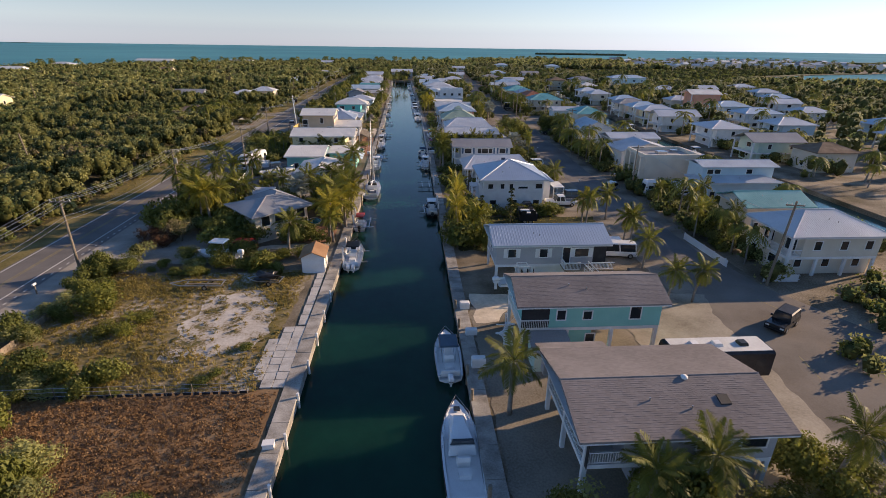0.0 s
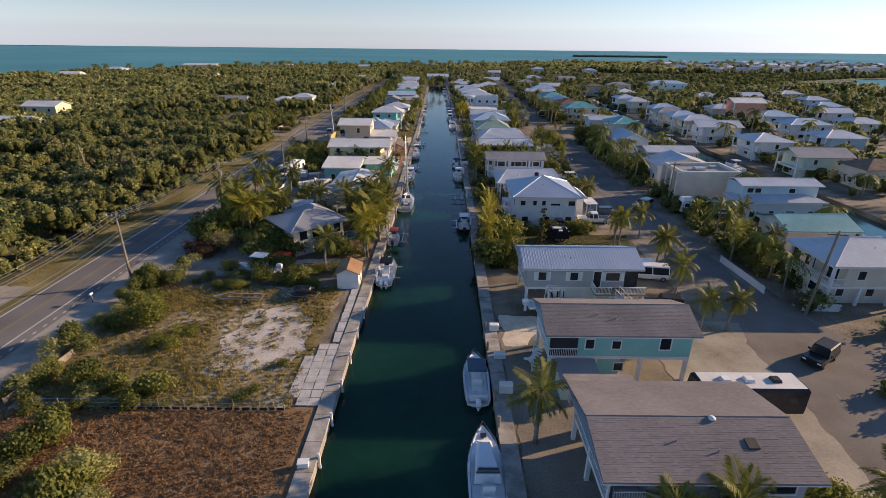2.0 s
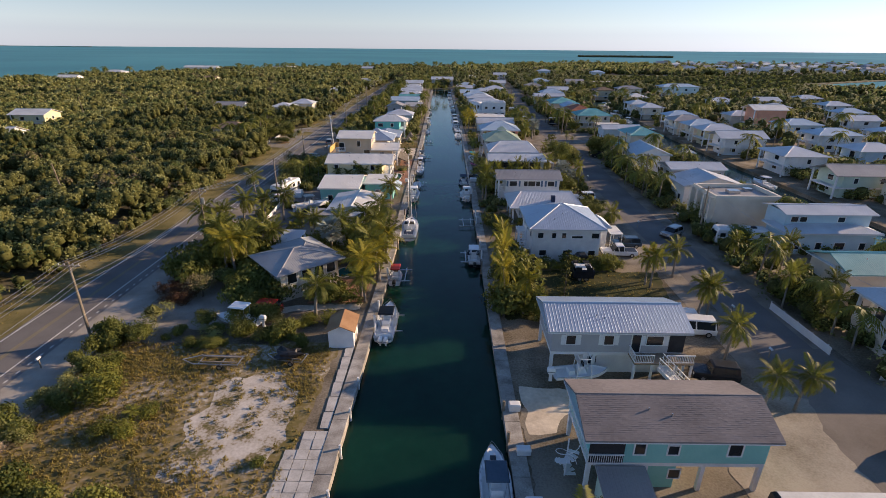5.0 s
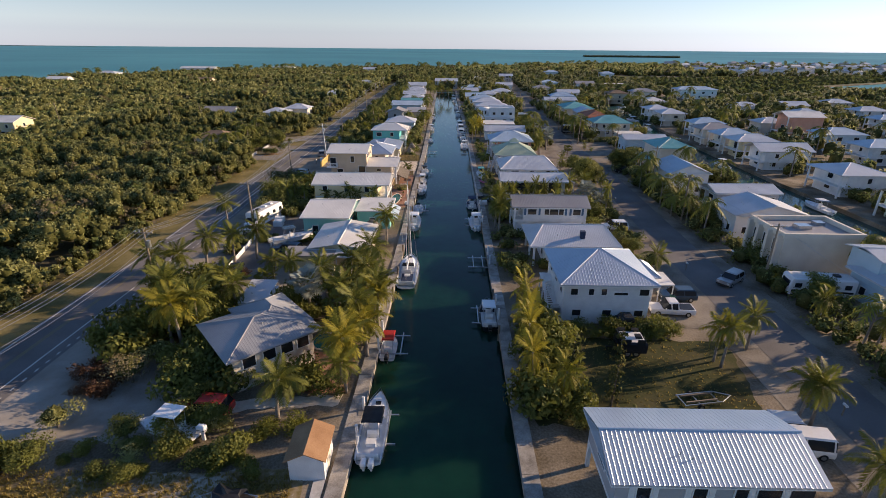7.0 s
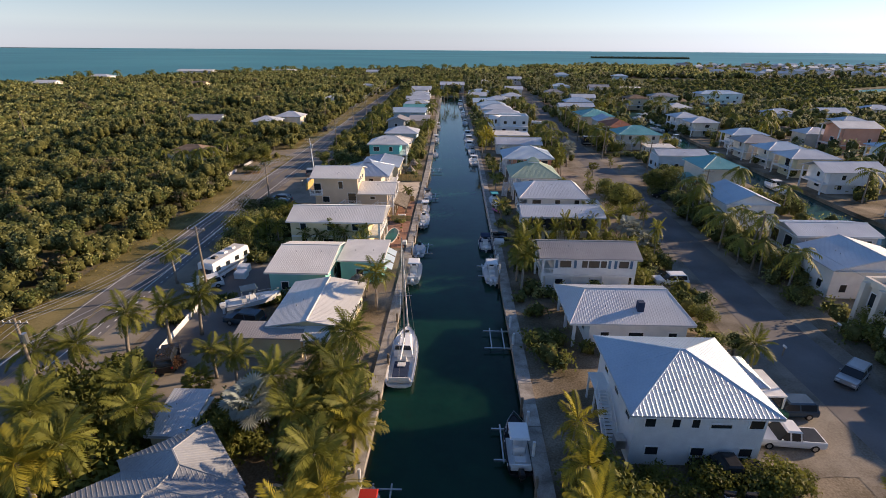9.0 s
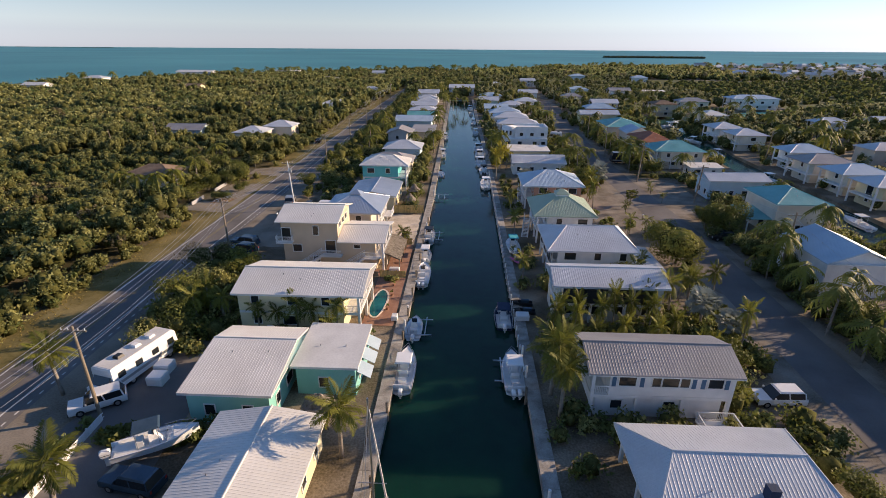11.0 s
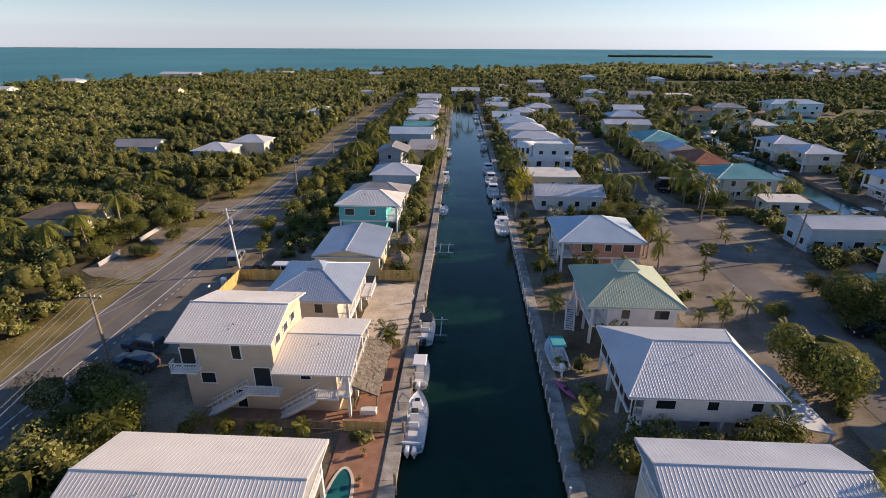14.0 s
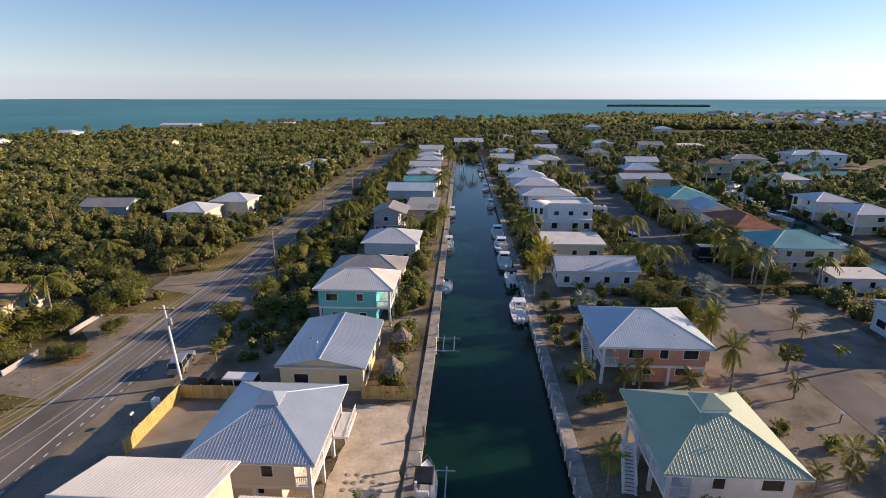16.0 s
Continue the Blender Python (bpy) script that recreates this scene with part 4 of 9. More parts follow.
part("balcony", Solid().box(1.2, -4.9, 2.4, 6.9, -3.1, 2.55), WOOD, r3, "grey wooden front balcony")
railing(r3, (1.2, -4.85), (3.0, -4.85), 2.55)
railing(r3, (4.2, -4.85), (6.9, -4.85), 2.55)
railing(r3, (1.2, -4.85), (1.2, -3.15), 2.55)
for x, y in ((1.3, -4.7), (6.8, -4.7), (6.8, -3.3), (3.0, -4.7)):
    part("post", Solid().box(x - 0.1, y - 0.1, 0, x + 0.1, y + 0.1, 2.4), WHITE, r3)
stairs(r3, 3.6, -4.9, 2.55, 0.75, -0.66, 1.0)
r4 = house("two-storey white house with a hipped white metal roof", 11.3, 79.4, 22.9, 90.6, 5.5, 2.3, "hip", WHITE, SKYMETAL, 0, 0.7, None, None, "", seed=9, step=0.34)
for u, w in ((-3.9, 0.8), (-1.9, 0.6), (-0.4, 0.6), (1.6, 1.6), (4.3, 1.1)):
    window(r4, "S", u, -4.9, 3.9, w, 0.8 if w < 1.5 else 0.35)
for u, w in ((-3.4, 1.0), (0.2, 1.0), (4.0, 1.0)):
    window(r4, "S", u, -4.9, 1.1, w, 0.8)
for u in (-3.5, -0.5, 2.5):
    window(r4, "W", u, -5.1, 3.6, 1.0, 1.1)
stairs(r4, -5.9, 1.0, 2.8, 0, -1, 1.0)
part("landing", Solid().box(-6.5, 0.9, 2.65, -5.1, 3.5, 2.8), WHITE, r4)
for y in (1.1, 3.3):
    part("post", Solid().box(-6.45, y - 0.08, 0, -6.3, y + 0.08, 2.65), WHITE, r4)
part("air_conditioner", Solid().box(-6.0, -4.3, 1.0, -5.2, -3.4, 1.8), STEEL, r4)
wing = part("side_wing", Solid().box(5.1, 1.0, 0, 8.0, 4.6, 3.6), WHITE, r4)
roof(r4, "hip", 4.6, 0.4, 8.5, 5.2, 3.7, 1.3, SKYMETAL, name="wing_roof", vents=0)
part("lean_to", Solid().box(8.6, 0.8, 2.4, 10.6, 4.8, 2.55), WHITE, r4, "flat white carport roof")
for x, y in ((8.7, 0.9), (10.5, 0.9), (8.7, 4.7), (10.5, 4.7)):
    part("post", Solid().box(x - 0.06, y - 0.06, 0, x + 0.06, y + 0.06, 2.4), WHITE, r4)
r5 = house("low white house with a hipped metal roof and a wrapped chimney", 10.5, 96.3, 24.2, 106.0, 3.4, 1.9, "hip", WHITE, WHITEMETAL, 0, 0.6, None, {"W": 1.8}, "SW", seed=11, inset=(2.6, 1.7))
part("chimney", Solid().box(0.9, -3.2, 3.4, 1.6, -2.5, 5.2), NAVY, r5, "chimney wrapped in a blue tarpaulin")
r6 = house("raised white house under a long grey metal gable roof", 9.2, 110.0, 22.9, 117.0, 5.2, 1.2, "gable_x", WHITE, GREYMETAL, 2.6, 0.5, (0.05, 0.95, 0.06, 0.95), {"W": 1.6}, "W", shut=True, seed=13)
for u, w in ((-3.2, 1.5), (-0.6, 0.8), (0.6, 1.5), (1.9, 0.8), (4.6, 1.3)):
    window(r6, "S", u, -3.0, 3.7, w, 1.0)
for u in (-4.4, -1.9, 2.7, 3.5, 5.6):
    part("shutter", Solid().box(u - 0.18, -3.06, 3.6, u + 0.18, -3.01, 4.8), SHUTTERBLUE, r6, "slate-blue shutter")
for u in (-3.8, 1.0):
    window(r6, "S", u, -2.65, 0.9, 1.0, 0.9)
dk = Solid().box(3.2, -5.9, 0.45, 6.4, -3.6, 0.6)
part("front_deck", dk, WHITE, r6, "small white railed deck")
railing(r6, (3.2, -5.85), (3.2, -3.65), 0.6)
railing(r6, (6.4, -5.85), (6.4, -3.65), 0.6)
railing(r6, (3.2, -3.65), (6.4, -3.65), 0.6)
r7 = house("raised white house under a shallow white metal gable roof", 8.8, 127.0, 22.8, 134.0, 5.3, 1.1, "gable_x", CREAMWALL, WHITEMETAL, 2.7, 0.6, (0.0, 1.0, 0.1, 0.95), {"W": 1.2}, "SW", seed=15)
for u in (-4.4, -1.5, 1.4, 4.3):
    part("gallery_screen", Solid().box(u - 1.25, -2.98, 2.8, u + 1.25, -2.93, 4.9), SCREEN, r7, "dark insect screen")
r8 = house("big white house under a hipped white metal roof, screened gallery", 9.9, 138.9, 23.0, 150.2, 5.0, 2.0, "hip", WHITE, WHITEMETAL, 2.5, 0.6, (0.12, 1.0, 0.08, 0.95), {"W": 1.0}, "S", seed=17, inset=(3.6, 2.4))
for y in (-4.2, -1.4, 1.4, 4.2):
    part("gallery_screen", Solid().box(-5.92, y - 1.1, 2.7, -5.86, y + 1.1, 4.7), SCREEN, r8, "dark insect screen")
car = Solid().slab([(5.6, -5.8, 3.0), (10.6, -6.2, 2.3), (10.6, 3.2, 2.3), (5.6, 3.4, 3.0)], 0.12)
part("carport_roof", car, WHITEMETAL, r8, "white sloping carport roof")
for x, y in ((10.4, -6.0), (10.4, 3.0), (10.4, -1.4)):
    part("post", Solid().box(x - 0.08, y - 0.08, 0, x + 0.08, y + 0.08, 2.3), WHITE, r8)
r9 = house("stilt house with a hipped pale green metal roof and cupola", 9.8, 153.8, 20.7, 165.0, 5.2, 2.8, "hip", WHITE, GREENMETAL, 2.5, 0.7, (0.42, 1.0, 0.1, 0.9), {"W": 1.8}, "SW", seed=19)
stairs(r9, -5.6, 1.5, 2.5, -0.2, -1, 1.0)
r10 = house("salmon stucco house on posts with a hipped pale blue-white metal roof", 9.9, 173.3, 22.9, 184.6, 5.2, 2.3, "hip", PINKWALL, BLUEMETAL, 2.6, 0.7, (0.3, 1.0, 0.08, 0.95), {"W": 1.9}, "SW", seed=21)
stairs(r10, -5.9, 3.0, 2.6, -0.1, -1, 1.0)


def plain_cupola(h, z, s, mat):
    g, body = Solid(), Solid().box(-s / 2 + 0.12, -s / 2 + 0.12, z - 0.9, s / 2 - 0.12, s / 2 - 0.12, z)
    for f in roof_faces("hip", -s / 2, -s / 2, s / 2, s / 2, z, s * 0.3)[0]:
        g.slab(f, 0.08)
    c = part("cupola", body, WHITE, h)
    part("cupola_roof", g, mat, c)


plain_cupola(r9, 7.85, 2.5, GREENMETAL)
house("low white house under a ribbed white metal gable roof", 10.4, 204.0, 25.0, 212.5, 3.2, 1.5, "gable_x", WHITE, WHITEMETAL, 0, 0.5, None, None, "SW", seed=23)
house("low pale yellow house with a flat white roof", 10.4, 219.4, 23.0, 228.0, 3.5, 0.25, "flat", YELLOWWALL, FLATROOF, 0, 0.4, None, None, "SW", seed=25)
r13 = thing("house", pose(18.3, 245.5, 0), "white two-storey modern house with parapets and a rounded corner", "house", "houses along the canals")
part("wall", Solid().box(-7.4, -4.0, 0, 7.2, 5.0, 3.2), WHITE, r13)
part("upper_wall", Solid().box(-3.6, -3.0, 3.2, 7.2, 5.0, 6.4), WHITE, r13)
part("round_tower", Solid().tube([(-5.2, 0.5, 0), (-5.2, 0.5, 6.6)], 2.6, n=20), WHITE, r13, smooth=True)
part("roof_deck", Solid().box(-3.3, -2.7, 6.1, 6.9, 4.7, 6.2), GREYMETAL, r13)
for q in ((-3.6, -3.0, 7.2, -2.75), (-3.6, 4.75, 7.2, 5.0), (6.95, -2.75, 7.2, 4.75)):
    part("parapet", Solid().box(q[0], q[1], 6.4, q[2], q[3], 7.0), WHITE, r13)
for u in (-1.5, 2.0, 5.5):
    window(r13, "S", u, -3.0, 4.0, 1.1, 1.0)
for u in (-6, -2, 3, 5.8):
    window(r13, "S", u, -4.0, 0.9, 1.3, 1.4)
for k in range(5):
    a = radians(180 + k * 28 - 20)
    window(r13, "S", -5.2 + 2.62 * math.cos(a), 0.5 + 2.62 * math.sin(a), 4.0, 0.7, 1.5).matrix_basis = pose(-5.2 + 2.62 * math.cos(a), 0.5 + 2.62 * math.sin(a), 4.0, 0, 0, math.degrees(a) + 90)
EAST_FAR = [
    ("two-storey white house with balconies and a metal roof", 9.8, 259, 25, 268, 5.6, 1.5, "hip", WHITE, WHITEMETAL), ("two-storey white house with a white metal roof", 9.0, 274, 23, 285, 5.8, 1.8, "hip", WHITE, WHITEMETAL),
    ("white house with a pale blue metal roof", 8.0, 292, 22, 302, 5.4, 1.9, "hip", WHITE, BLUEMETAL), ("white house with a pale blue metal roof", 6.5, 312, 18, 322, 5.0, 1.6, "gable_x", BLUEWALL, BLUEMETAL),
    ("cream house with a white roof among trees", 15, 330, 27, 340, 4.6, 1.7, "hip", CREAMWALL, WHITEMETAL), ("pale house by the canal's end", 5, 352, 16, 362, 4.6, 1.7, "gable_x", LIMEWALL, WHITEMETAL),
    ("pale house by the canal's end", 6, 376, 19, 386, 4.8, 1.6, "hip", WHITE, BLUEMETAL), ("white house across the canal's end", -14, 428, 4, 440, 5.4, 1.8, "gable_x", WHITE, WHITEMETAL)]
for k, (lab, a, b, c, d, e, f, g, w, m) in enumerate(EAST_FAR):
    house(lab, a, b, c, d, e, f, g, w, m, 2.6 if e > 4.9 else 0, 0.6, (0.1, 1, 0.05, 0.95) if e > 4.9 else None, {"W": 1.4} if e > 4.9 else None, "SW", seed=30 + k, step=0.7, rails=False, far=True)

# west side of the canal, from the near end
l1 = thing("house", pose(-21.0, 71.7, 0, 0, 0, 41.5), "low house turned across its lot with a hipped pale metal roof", "house", "houses along the canals")
part("wall", Solid().box(-4.1, -3.6, 0, 2.2, 3.6, 4.1), CREAMWALL, l1)
roof(l1, "hip", -4.9, -4.5, 4.8, 4.5, 4.1, 1.3, GALVANISED, seed=4)
part("east_wing", Solid().box(2.2, -3.6, 0, 4.0, 3.6, 4.05), CREAMWALL, l1)
roof(l1, "hip", -1.2, -2.0, 5.0, 5.9, 4.0, 1.45, GALVANISED, name="wing_roof", vents=0)
part("back_wing", Solid().box(-0.7, 3.6, 0, 4.4, 5.4, 3.95), CREAMWALL, l1)
for u in (-2.4, -0.6, 1.2, 3.0):
    window(l1, "E", u, 4.0, 2.2, 1.3, 1.5)
for u in (-2.6, -0.6, 1.2, 2.9):
    window(l1, "S", u, -3.6, 2.3, 1.2, 1.4)
window(l1, "E", 4.8, 4.4, 0.6, 1.6, 2.0, name="glass_door")
ob = house("lean-to garage with a pale metal roof beside the hipped house", -26.6, 79.2, -23.2, 84.2, 2.6, 0.7, "shed", YELLOWWALL, WHITEMETAL, 0, 0.3, None, None, "E", seed=6, category="garage")
l2 = house("low house with a broad pale metal roof, yellow walls", -22.6, 95.0, -13.4, 106.0, 3.1, 0.8, "gable_y", YELLOWWALL, CREAMMETAL, 0, 0.5, None, None, "ES", seed=33)
roof(l2, "shed", -7.6, -7.2, -0.2, -4.3, 2.7, 0.35, GREYMETAL, name="porch_roof", vents=0)
part("porch_wall", Solid().box(-7.3, -6.8, 0, -0.4, -5.3, 2.6), YELLOWWALL, l2)
roof(l2, "shed", -0.2, -7.4, 4.4, -5.3, 2.6, 0.4, CREAMMETAL, name="porch_roof", vents=0)
for x in (0.1, 2.2, 4.2):
    part("post", Solid().box(x - 0.07, -7.3, 0, x + 0.07, -7.16, 2.55), WHITE, l2)
l3 = house("teal-walled house under a wide white metal gable roof", -27.2, 107.5, -18.7, 118.9, 3.6, 1.0, "gable_x", TEALWALL, CREAMMETAL, 0, 0.5, None, None, "SE", seed=35, inset=(1.8,))
fl = house("flat-roofed white addition with teal walls", -18.6, 112.0, -12.0, 119.9, 3.5, 0.15, "flat", TEALWALL, FLATROOF, 0, 0.4, None, None, "ES", seed=36, category="house")
for y in (-3.2, -0.8, 1.6):
    part("awning", Solid().slab([(3.0, y, 2.6), (4.3, y, 1.9), (4.3, y + 2.0, 1.9), (3.0, y + 2.0, 2.6)], 0.06), BLUEMETAL, fl, "pale sloping window awning")
l4 = house("pale yellow two-storey house under a long white metal gable roof", -29.2, 123.2, -13.6, 132.8, 5.2, 1.3, "gable_x", YELLOWWALL, CREAMMETAL, 2.7, 0.55, (0.0, 0.86, 0.0, 1.0), {"E": 1.9}, "S", seed=37, rails=True)
for y in (-2.6, 0.2, 2.8):
    window(l4, "E", y, 7.05 - 1.9, 2.9, 1.4, 2.0, name="glass_door")
l5 = thing("house", pose(-21.6, 145.6, 0), "tall tan stucco house, stacked white metal roofs, outside stairs", "house", "houses along the canals")
part("wall", Solid().box(-7.8, -3.9, 0, 0.6, 4.2, 7.9), TANWALL, l5)
part("low_wall", Solid().box(0.6, -3.9, 0, 6.2, 4.2, 4.8), TANWALL, l5)
roof(l5, "gable_x", -8.4, -5.0, 1.1, 4.9, 7.9, 1.3, CREAMMETAL, seed=8)
part("clerestory", Solid().loft([[(x, -3.9, 7.85), (x, 4.2, 7.85), (x, 4.0, 8.2), (x, -0.1, 9.0), (x, -3.8, 8.1)] for x in (0.35, 0.6)]), YELLOWWALL, l5)
roof(l5, "gable_x", 0.65, -5.0, 7.9, 4.9, 4.9, 1.1, CREAMMETAL, name="lower_roof", vents=1, seed=2)
for y in (-2.4, -0.4, 1.6):
    window(l5, "E", y, 0.6, 6.5, 1.0, 0.8)
window(l5, "S", -5.7, -3.9, 2.9, 1.3, 1.1)
window(l5, "S", -2.7, -3.9, 5.6, 0.8, 1.4)
window(l5, "S", -0.6, -3.9, 2.7, 1.5, 2.0, name="glass_door")
window(l5, "S", -2.9, -3.9, 0.2, 0.9, 2.0, name="door")
window(l5, "S", 3.4, -3.9, 3.6, 0.9, 0.5)
part("balcony", Solid().box(-8.6, -4.8, 4.4, -6.2, -3.9, 4.55), WHITE, l5)
railing(l5, (-8.6, -4.75), (-6.2, -4.75), 4.55)
railing(l5, (-6.2, -4.75), (-6.2, -3.95), 4.55)
railing(l5, (-8.6, -4.75), (-8.6, -3.95), 4.55)
window(l5, "S", -7.2, -3.92, 4.6, 1.3, 2.0, name="glass_door")
part("landing", Solid().box(-1.9, -5.1, 2.45, 1.2, -3.9, 2.6), WHITE, l5)
railing(l5, (-1.9, -5.05), (1.2, -5.05), 2.6)
stairs(l5, -1.9, -4.6, 2.6, -1, 0, 1.0)
part("landing", Solid().box(4.6, -5.1, 2.25, 6.6, -3.9, 2.4), WHITE, l5)
railing(l5, (4.6, -5.05), (6.6, -5.05), 2.4)
stairs(l5, 4.6, -4.6, 2.4, -1, 0, 1.0)
for y in (-4.6, -1.6, 1.6, 4.4):
    part("post", Solid().box(7.3, y - 0.13, 0, 7.56, y + 0.13, 4.8), WHITE, l5)
part("gallery_floor", Solid().box(6.2, -4.8, 2.3, 7.6, 4.6, 2.5), WHITE, l5)
railing(l5, (7.5, -4.7), (7.5, 4.5), 2.5)
for y in (-2.4, 0.4, 2.8):
    window(l5, "E", y, 6.2, 2.6, 1.5, 2.0, name="glass_door")
l6 = house("cream house on posts with a hipped white metal roof and cupola", -27.0, 153.4, -16.4, 164.4, 5.2, 2.3, "hip", CREAMWALL, SKYMETAL, 2.5, 0.6, (0.0, 0.7, 0.08, 1.0), {"E": 1.3}, "S", seed=39)
plain_cupola(l6, 7.3, 2.1, SKYMETAL)
part("balcony", Solid().box(4.6, 1.2, 2.3, 6.1, 4.9, 2.5), WHITE, l6)
railing(l6, (6.05, 1.2), (6.05, 4.9), 2.5)
l7 = house("low pale yellow house with a shallow white metal gable roof", -26.4, 170.7, -16.1, 183.2, 3.2, 1.0, "gable_y", YELLOWWALL, SKYMETAL, 0, 0.4, None, None, "SE", seed=41)
part("air_conditioner", Solid().box(-1.0, -6.6, 0, -0.2, -5.95, 0.9), STEEL, l7)
l8 = house("bright turquoise two-storey house with a white hipped metal roof", -26.9, 187.0, -15.3, 195.4, 5.9, 1.8, "hip", CYANWALL, CREAMMETAL, 3.0, 0.6, (0.05, 0.8, 0.0, 1.0), {"E": 2.0}, "S", seed=43)
WEST_FAR = [
    ("low house with a weathered grey hipped roof", -28.2, 199, -15.6, 208, 4.0, 1.8, "hip", CREAMWALL, GREYMETAL), ("pale blue house with a white hipped roof", -26, 215, -14.6, 225, 4.4, 1.8, "hip", BLUEWALL, WHITEMETAL),
    ("grey gabled house behind trees", -28, 236, -19.5, 245, 5.4, 1.5, "gable_y", GREYWALL, GREYMETAL), ("tan house with a flat grey roof", -21, 243, -12.5, 258, 4.8, 0.3, "flat", TANWALL, GREYMETAL),
    ("pale blue house with a white metal roof", -30, 270, -15, 282, 4.6, 1.5, "gable_x", BLUEWALL, BLUEMETAL), ("white house with a green roof edge", -27, 287, -15, 294, 4.8, 1.2, "gable_x", WHITE, TEALMETAL),
    ("white house with pale metal roof", -28, 303, -15, 313, 4.8, 1.6, "hip", WHITE, WHITEMETAL), ("white house with pale metal roof", -29, 321, -16, 331, 5.0, 1.5, "gable_x", WHITE, WHITEMETAL),
    ("white house with pale metal roof", -28, 340, -17, 350, 5.2, 1.6, "hip", WHITE, WHITEMETAL), ("cream house with pale metal roof", -30, 360, -18, 370, 4.6, 1.6, "hip", CREAMWALL, WHITEMETAL), ("white house with pale metal roof", -31, 380, -18, 391, 5.6, 1.8, "gable_x", WHITE, WHITEMETAL)]
for k, (lab, a, b, c, d, e, f, g, w, m) in enumerate(WEST_FAR):
    house(lab, a, b, c, d, e, f, g, w, m, 2.5 if e > 4.9 else 0, 0.6, (0.1, 1, 0.05, 0.95) if e > 4.9 else None, {"E": 1.4} if e > 4.9 else None, "SE", seed=50 + k, step=0.7, rails=False, far=True)

# between the side street and the second canal
house("two-storey house with a pale blue hipped metal roof", 45.0, 52.2, 58, 61.4, 5.5, 2.0, "hip", CREAMWALL, WHITEMETAL, 2.6, 0.7, (0, 1, 0.1, 1), {"W": 1.6}, "SW", seed=61)
house("house with a green metal roof", 49.0, 66.5, 60, 74.5, 4.6, 1.4, "gable_x", CREAMWALL, TEALMETAL, 0, 0.6, None, None, "SW", seed=62)
sb = house("pale grey house with a broad white skirt roof", 52.2, 83.4, 67.5, 90.0, 3.8, 0.9, "hip", BLUEWALL, WHITEMETAL, 0, 0.6, None, None, "SW", seed=63)
part("upper_wall", Solid().box(-6.4, -0.5, 3.4, 7.2, 4.6, 6.2), BLUEWALL, sb)
roof(sb, "gable_x", -7.0, -1.2, 7.8, 5.2, 6.2, 0.7, WHITEMETAL, name="upper_roof", vents=0)
for u in (-5, -3.6, 2.5):
    window(sb, "S", u, -0.5, 4.8, 1.1, 0.8)
sa = thing("house", pose(52, 98.6, 0), "blocky flat-roofed tan house with concrete fins", "house", "houses along the canals")
part("wall", Solid().box(-5.6, -4.0, 0, 5.4, 4.2, 5.9), CREAMWALL, sa)
part("roof_deck", Solid().box(-5.4, -3.8, 5.9, 5.2, 4.0, 5.95), GREYMETAL, sa)
for q in ((-5.9, -4.2, 5.7, -3.8), (-5.9, 4.0, 5.7, 4.4), (-5.9, -3.8, -5.5, 4.0), (5.3, -3.8, 5.7, 4.0)):
    part("parapet", Solid().box(q[0], q[1], 5.8, q[2], q[3], 6.6), CREAMWALL, sa)
for y in (-3.6, -1.2, 1.2, 3.6):
    part("fin", Solid().box(-6.5, y - 0.28, 0, -5.6, y + 0.28, 6.2), CREAMWALL, sa, "grey concrete fin")
part("rooftop_unit", Solid().box(-1.5, -0.5, 5.95, 0.5, 1.0, 6.5), STEEL, sa)
part("rooftop_unit", Solid().box(2.4, 1.4, 5.95, 3.8, 2.6, 6.4), STEEL, sa)
for y in (-2.4, 0, 2.4):
    for z in (0.6, 3.4):
        window(sa, "W", y, -5.6, z, 1.4, 1.7)
se = house("white two-storey house under a long white metal roof", 48.8, 119.2, 61.6, 126.8, 5.5, 0.9, "gable_x", GREYWALL, WHITEMETAL, 2.6, 0.5, (0, 1, 0, 1), None, "SW", seed=64, posts=False, every=2.6, lowmat=WHITE)
house("white house front with a blue-shaded metal roof", 47.6, 109.4, 60.8, 118.6, 4.3, 1.8, "gable_y", WHITE, WHITEMETAL, 0, 0.5, None, None, "SW", seed=65)
house("white house under a pale blue metal gable roof", 46.8, 136.0, 56.5, 147.2, 5.2, 1.9, "gable_y", WHITE, BLUEMETAL, 0, 0.5, None, None, "SW", seed=66)
sg = house("tall cream house with hipped teal metal roofs", 53.6, 160.0, 63.6, 171.6, 6.2, 1.9, "hip", CREAMWALL, TEALMETAL, 0, 0.6, None, None, "SW", seed=67, every=2.4)
roof(sg, "shed", -8.6, -4.5, -4.4, 2.4, 3.0, 0.6, TEALMETAL, name="porch_roof", vents=0)
for y in (-4.2, -1.2, 2.0):
    part("post", Solid().box(-8.5, y - 0.1, 0, -8.3, y + 0.1, 3.0), WHITE, sg)
for u in (-2.8, 0, 2.8):
    window(sg, "S", u, -5.2, 1.0, 0.9, 1.2)
house("white gabled house with an arched vent", 52.6, 183.4, 66.4, 191.0, 4.4, 1.1, "gable_x", BLUEWALL, WHITEMETAL, 0, 0.5, None, {"S": 0.0}, "SW", seed=68)
house("cream house with a hipped teal metal roof", 50.8, 212.8, 65.0, 223.8, 5.2, 2.2, "hip", CREAMWALL, TEALMETAL, 2.5, 0.7, (0, 1, 0.1, 1), {"W": 1.2}, "SW", seed=69)
house("flat-roofed white garden annex", 57.0, 203.8, 66.0, 209.0, 2.8, 0.3, "flat", WHITE, FLATROOF, 0, 0.4, None, None, "SW", seed=70)
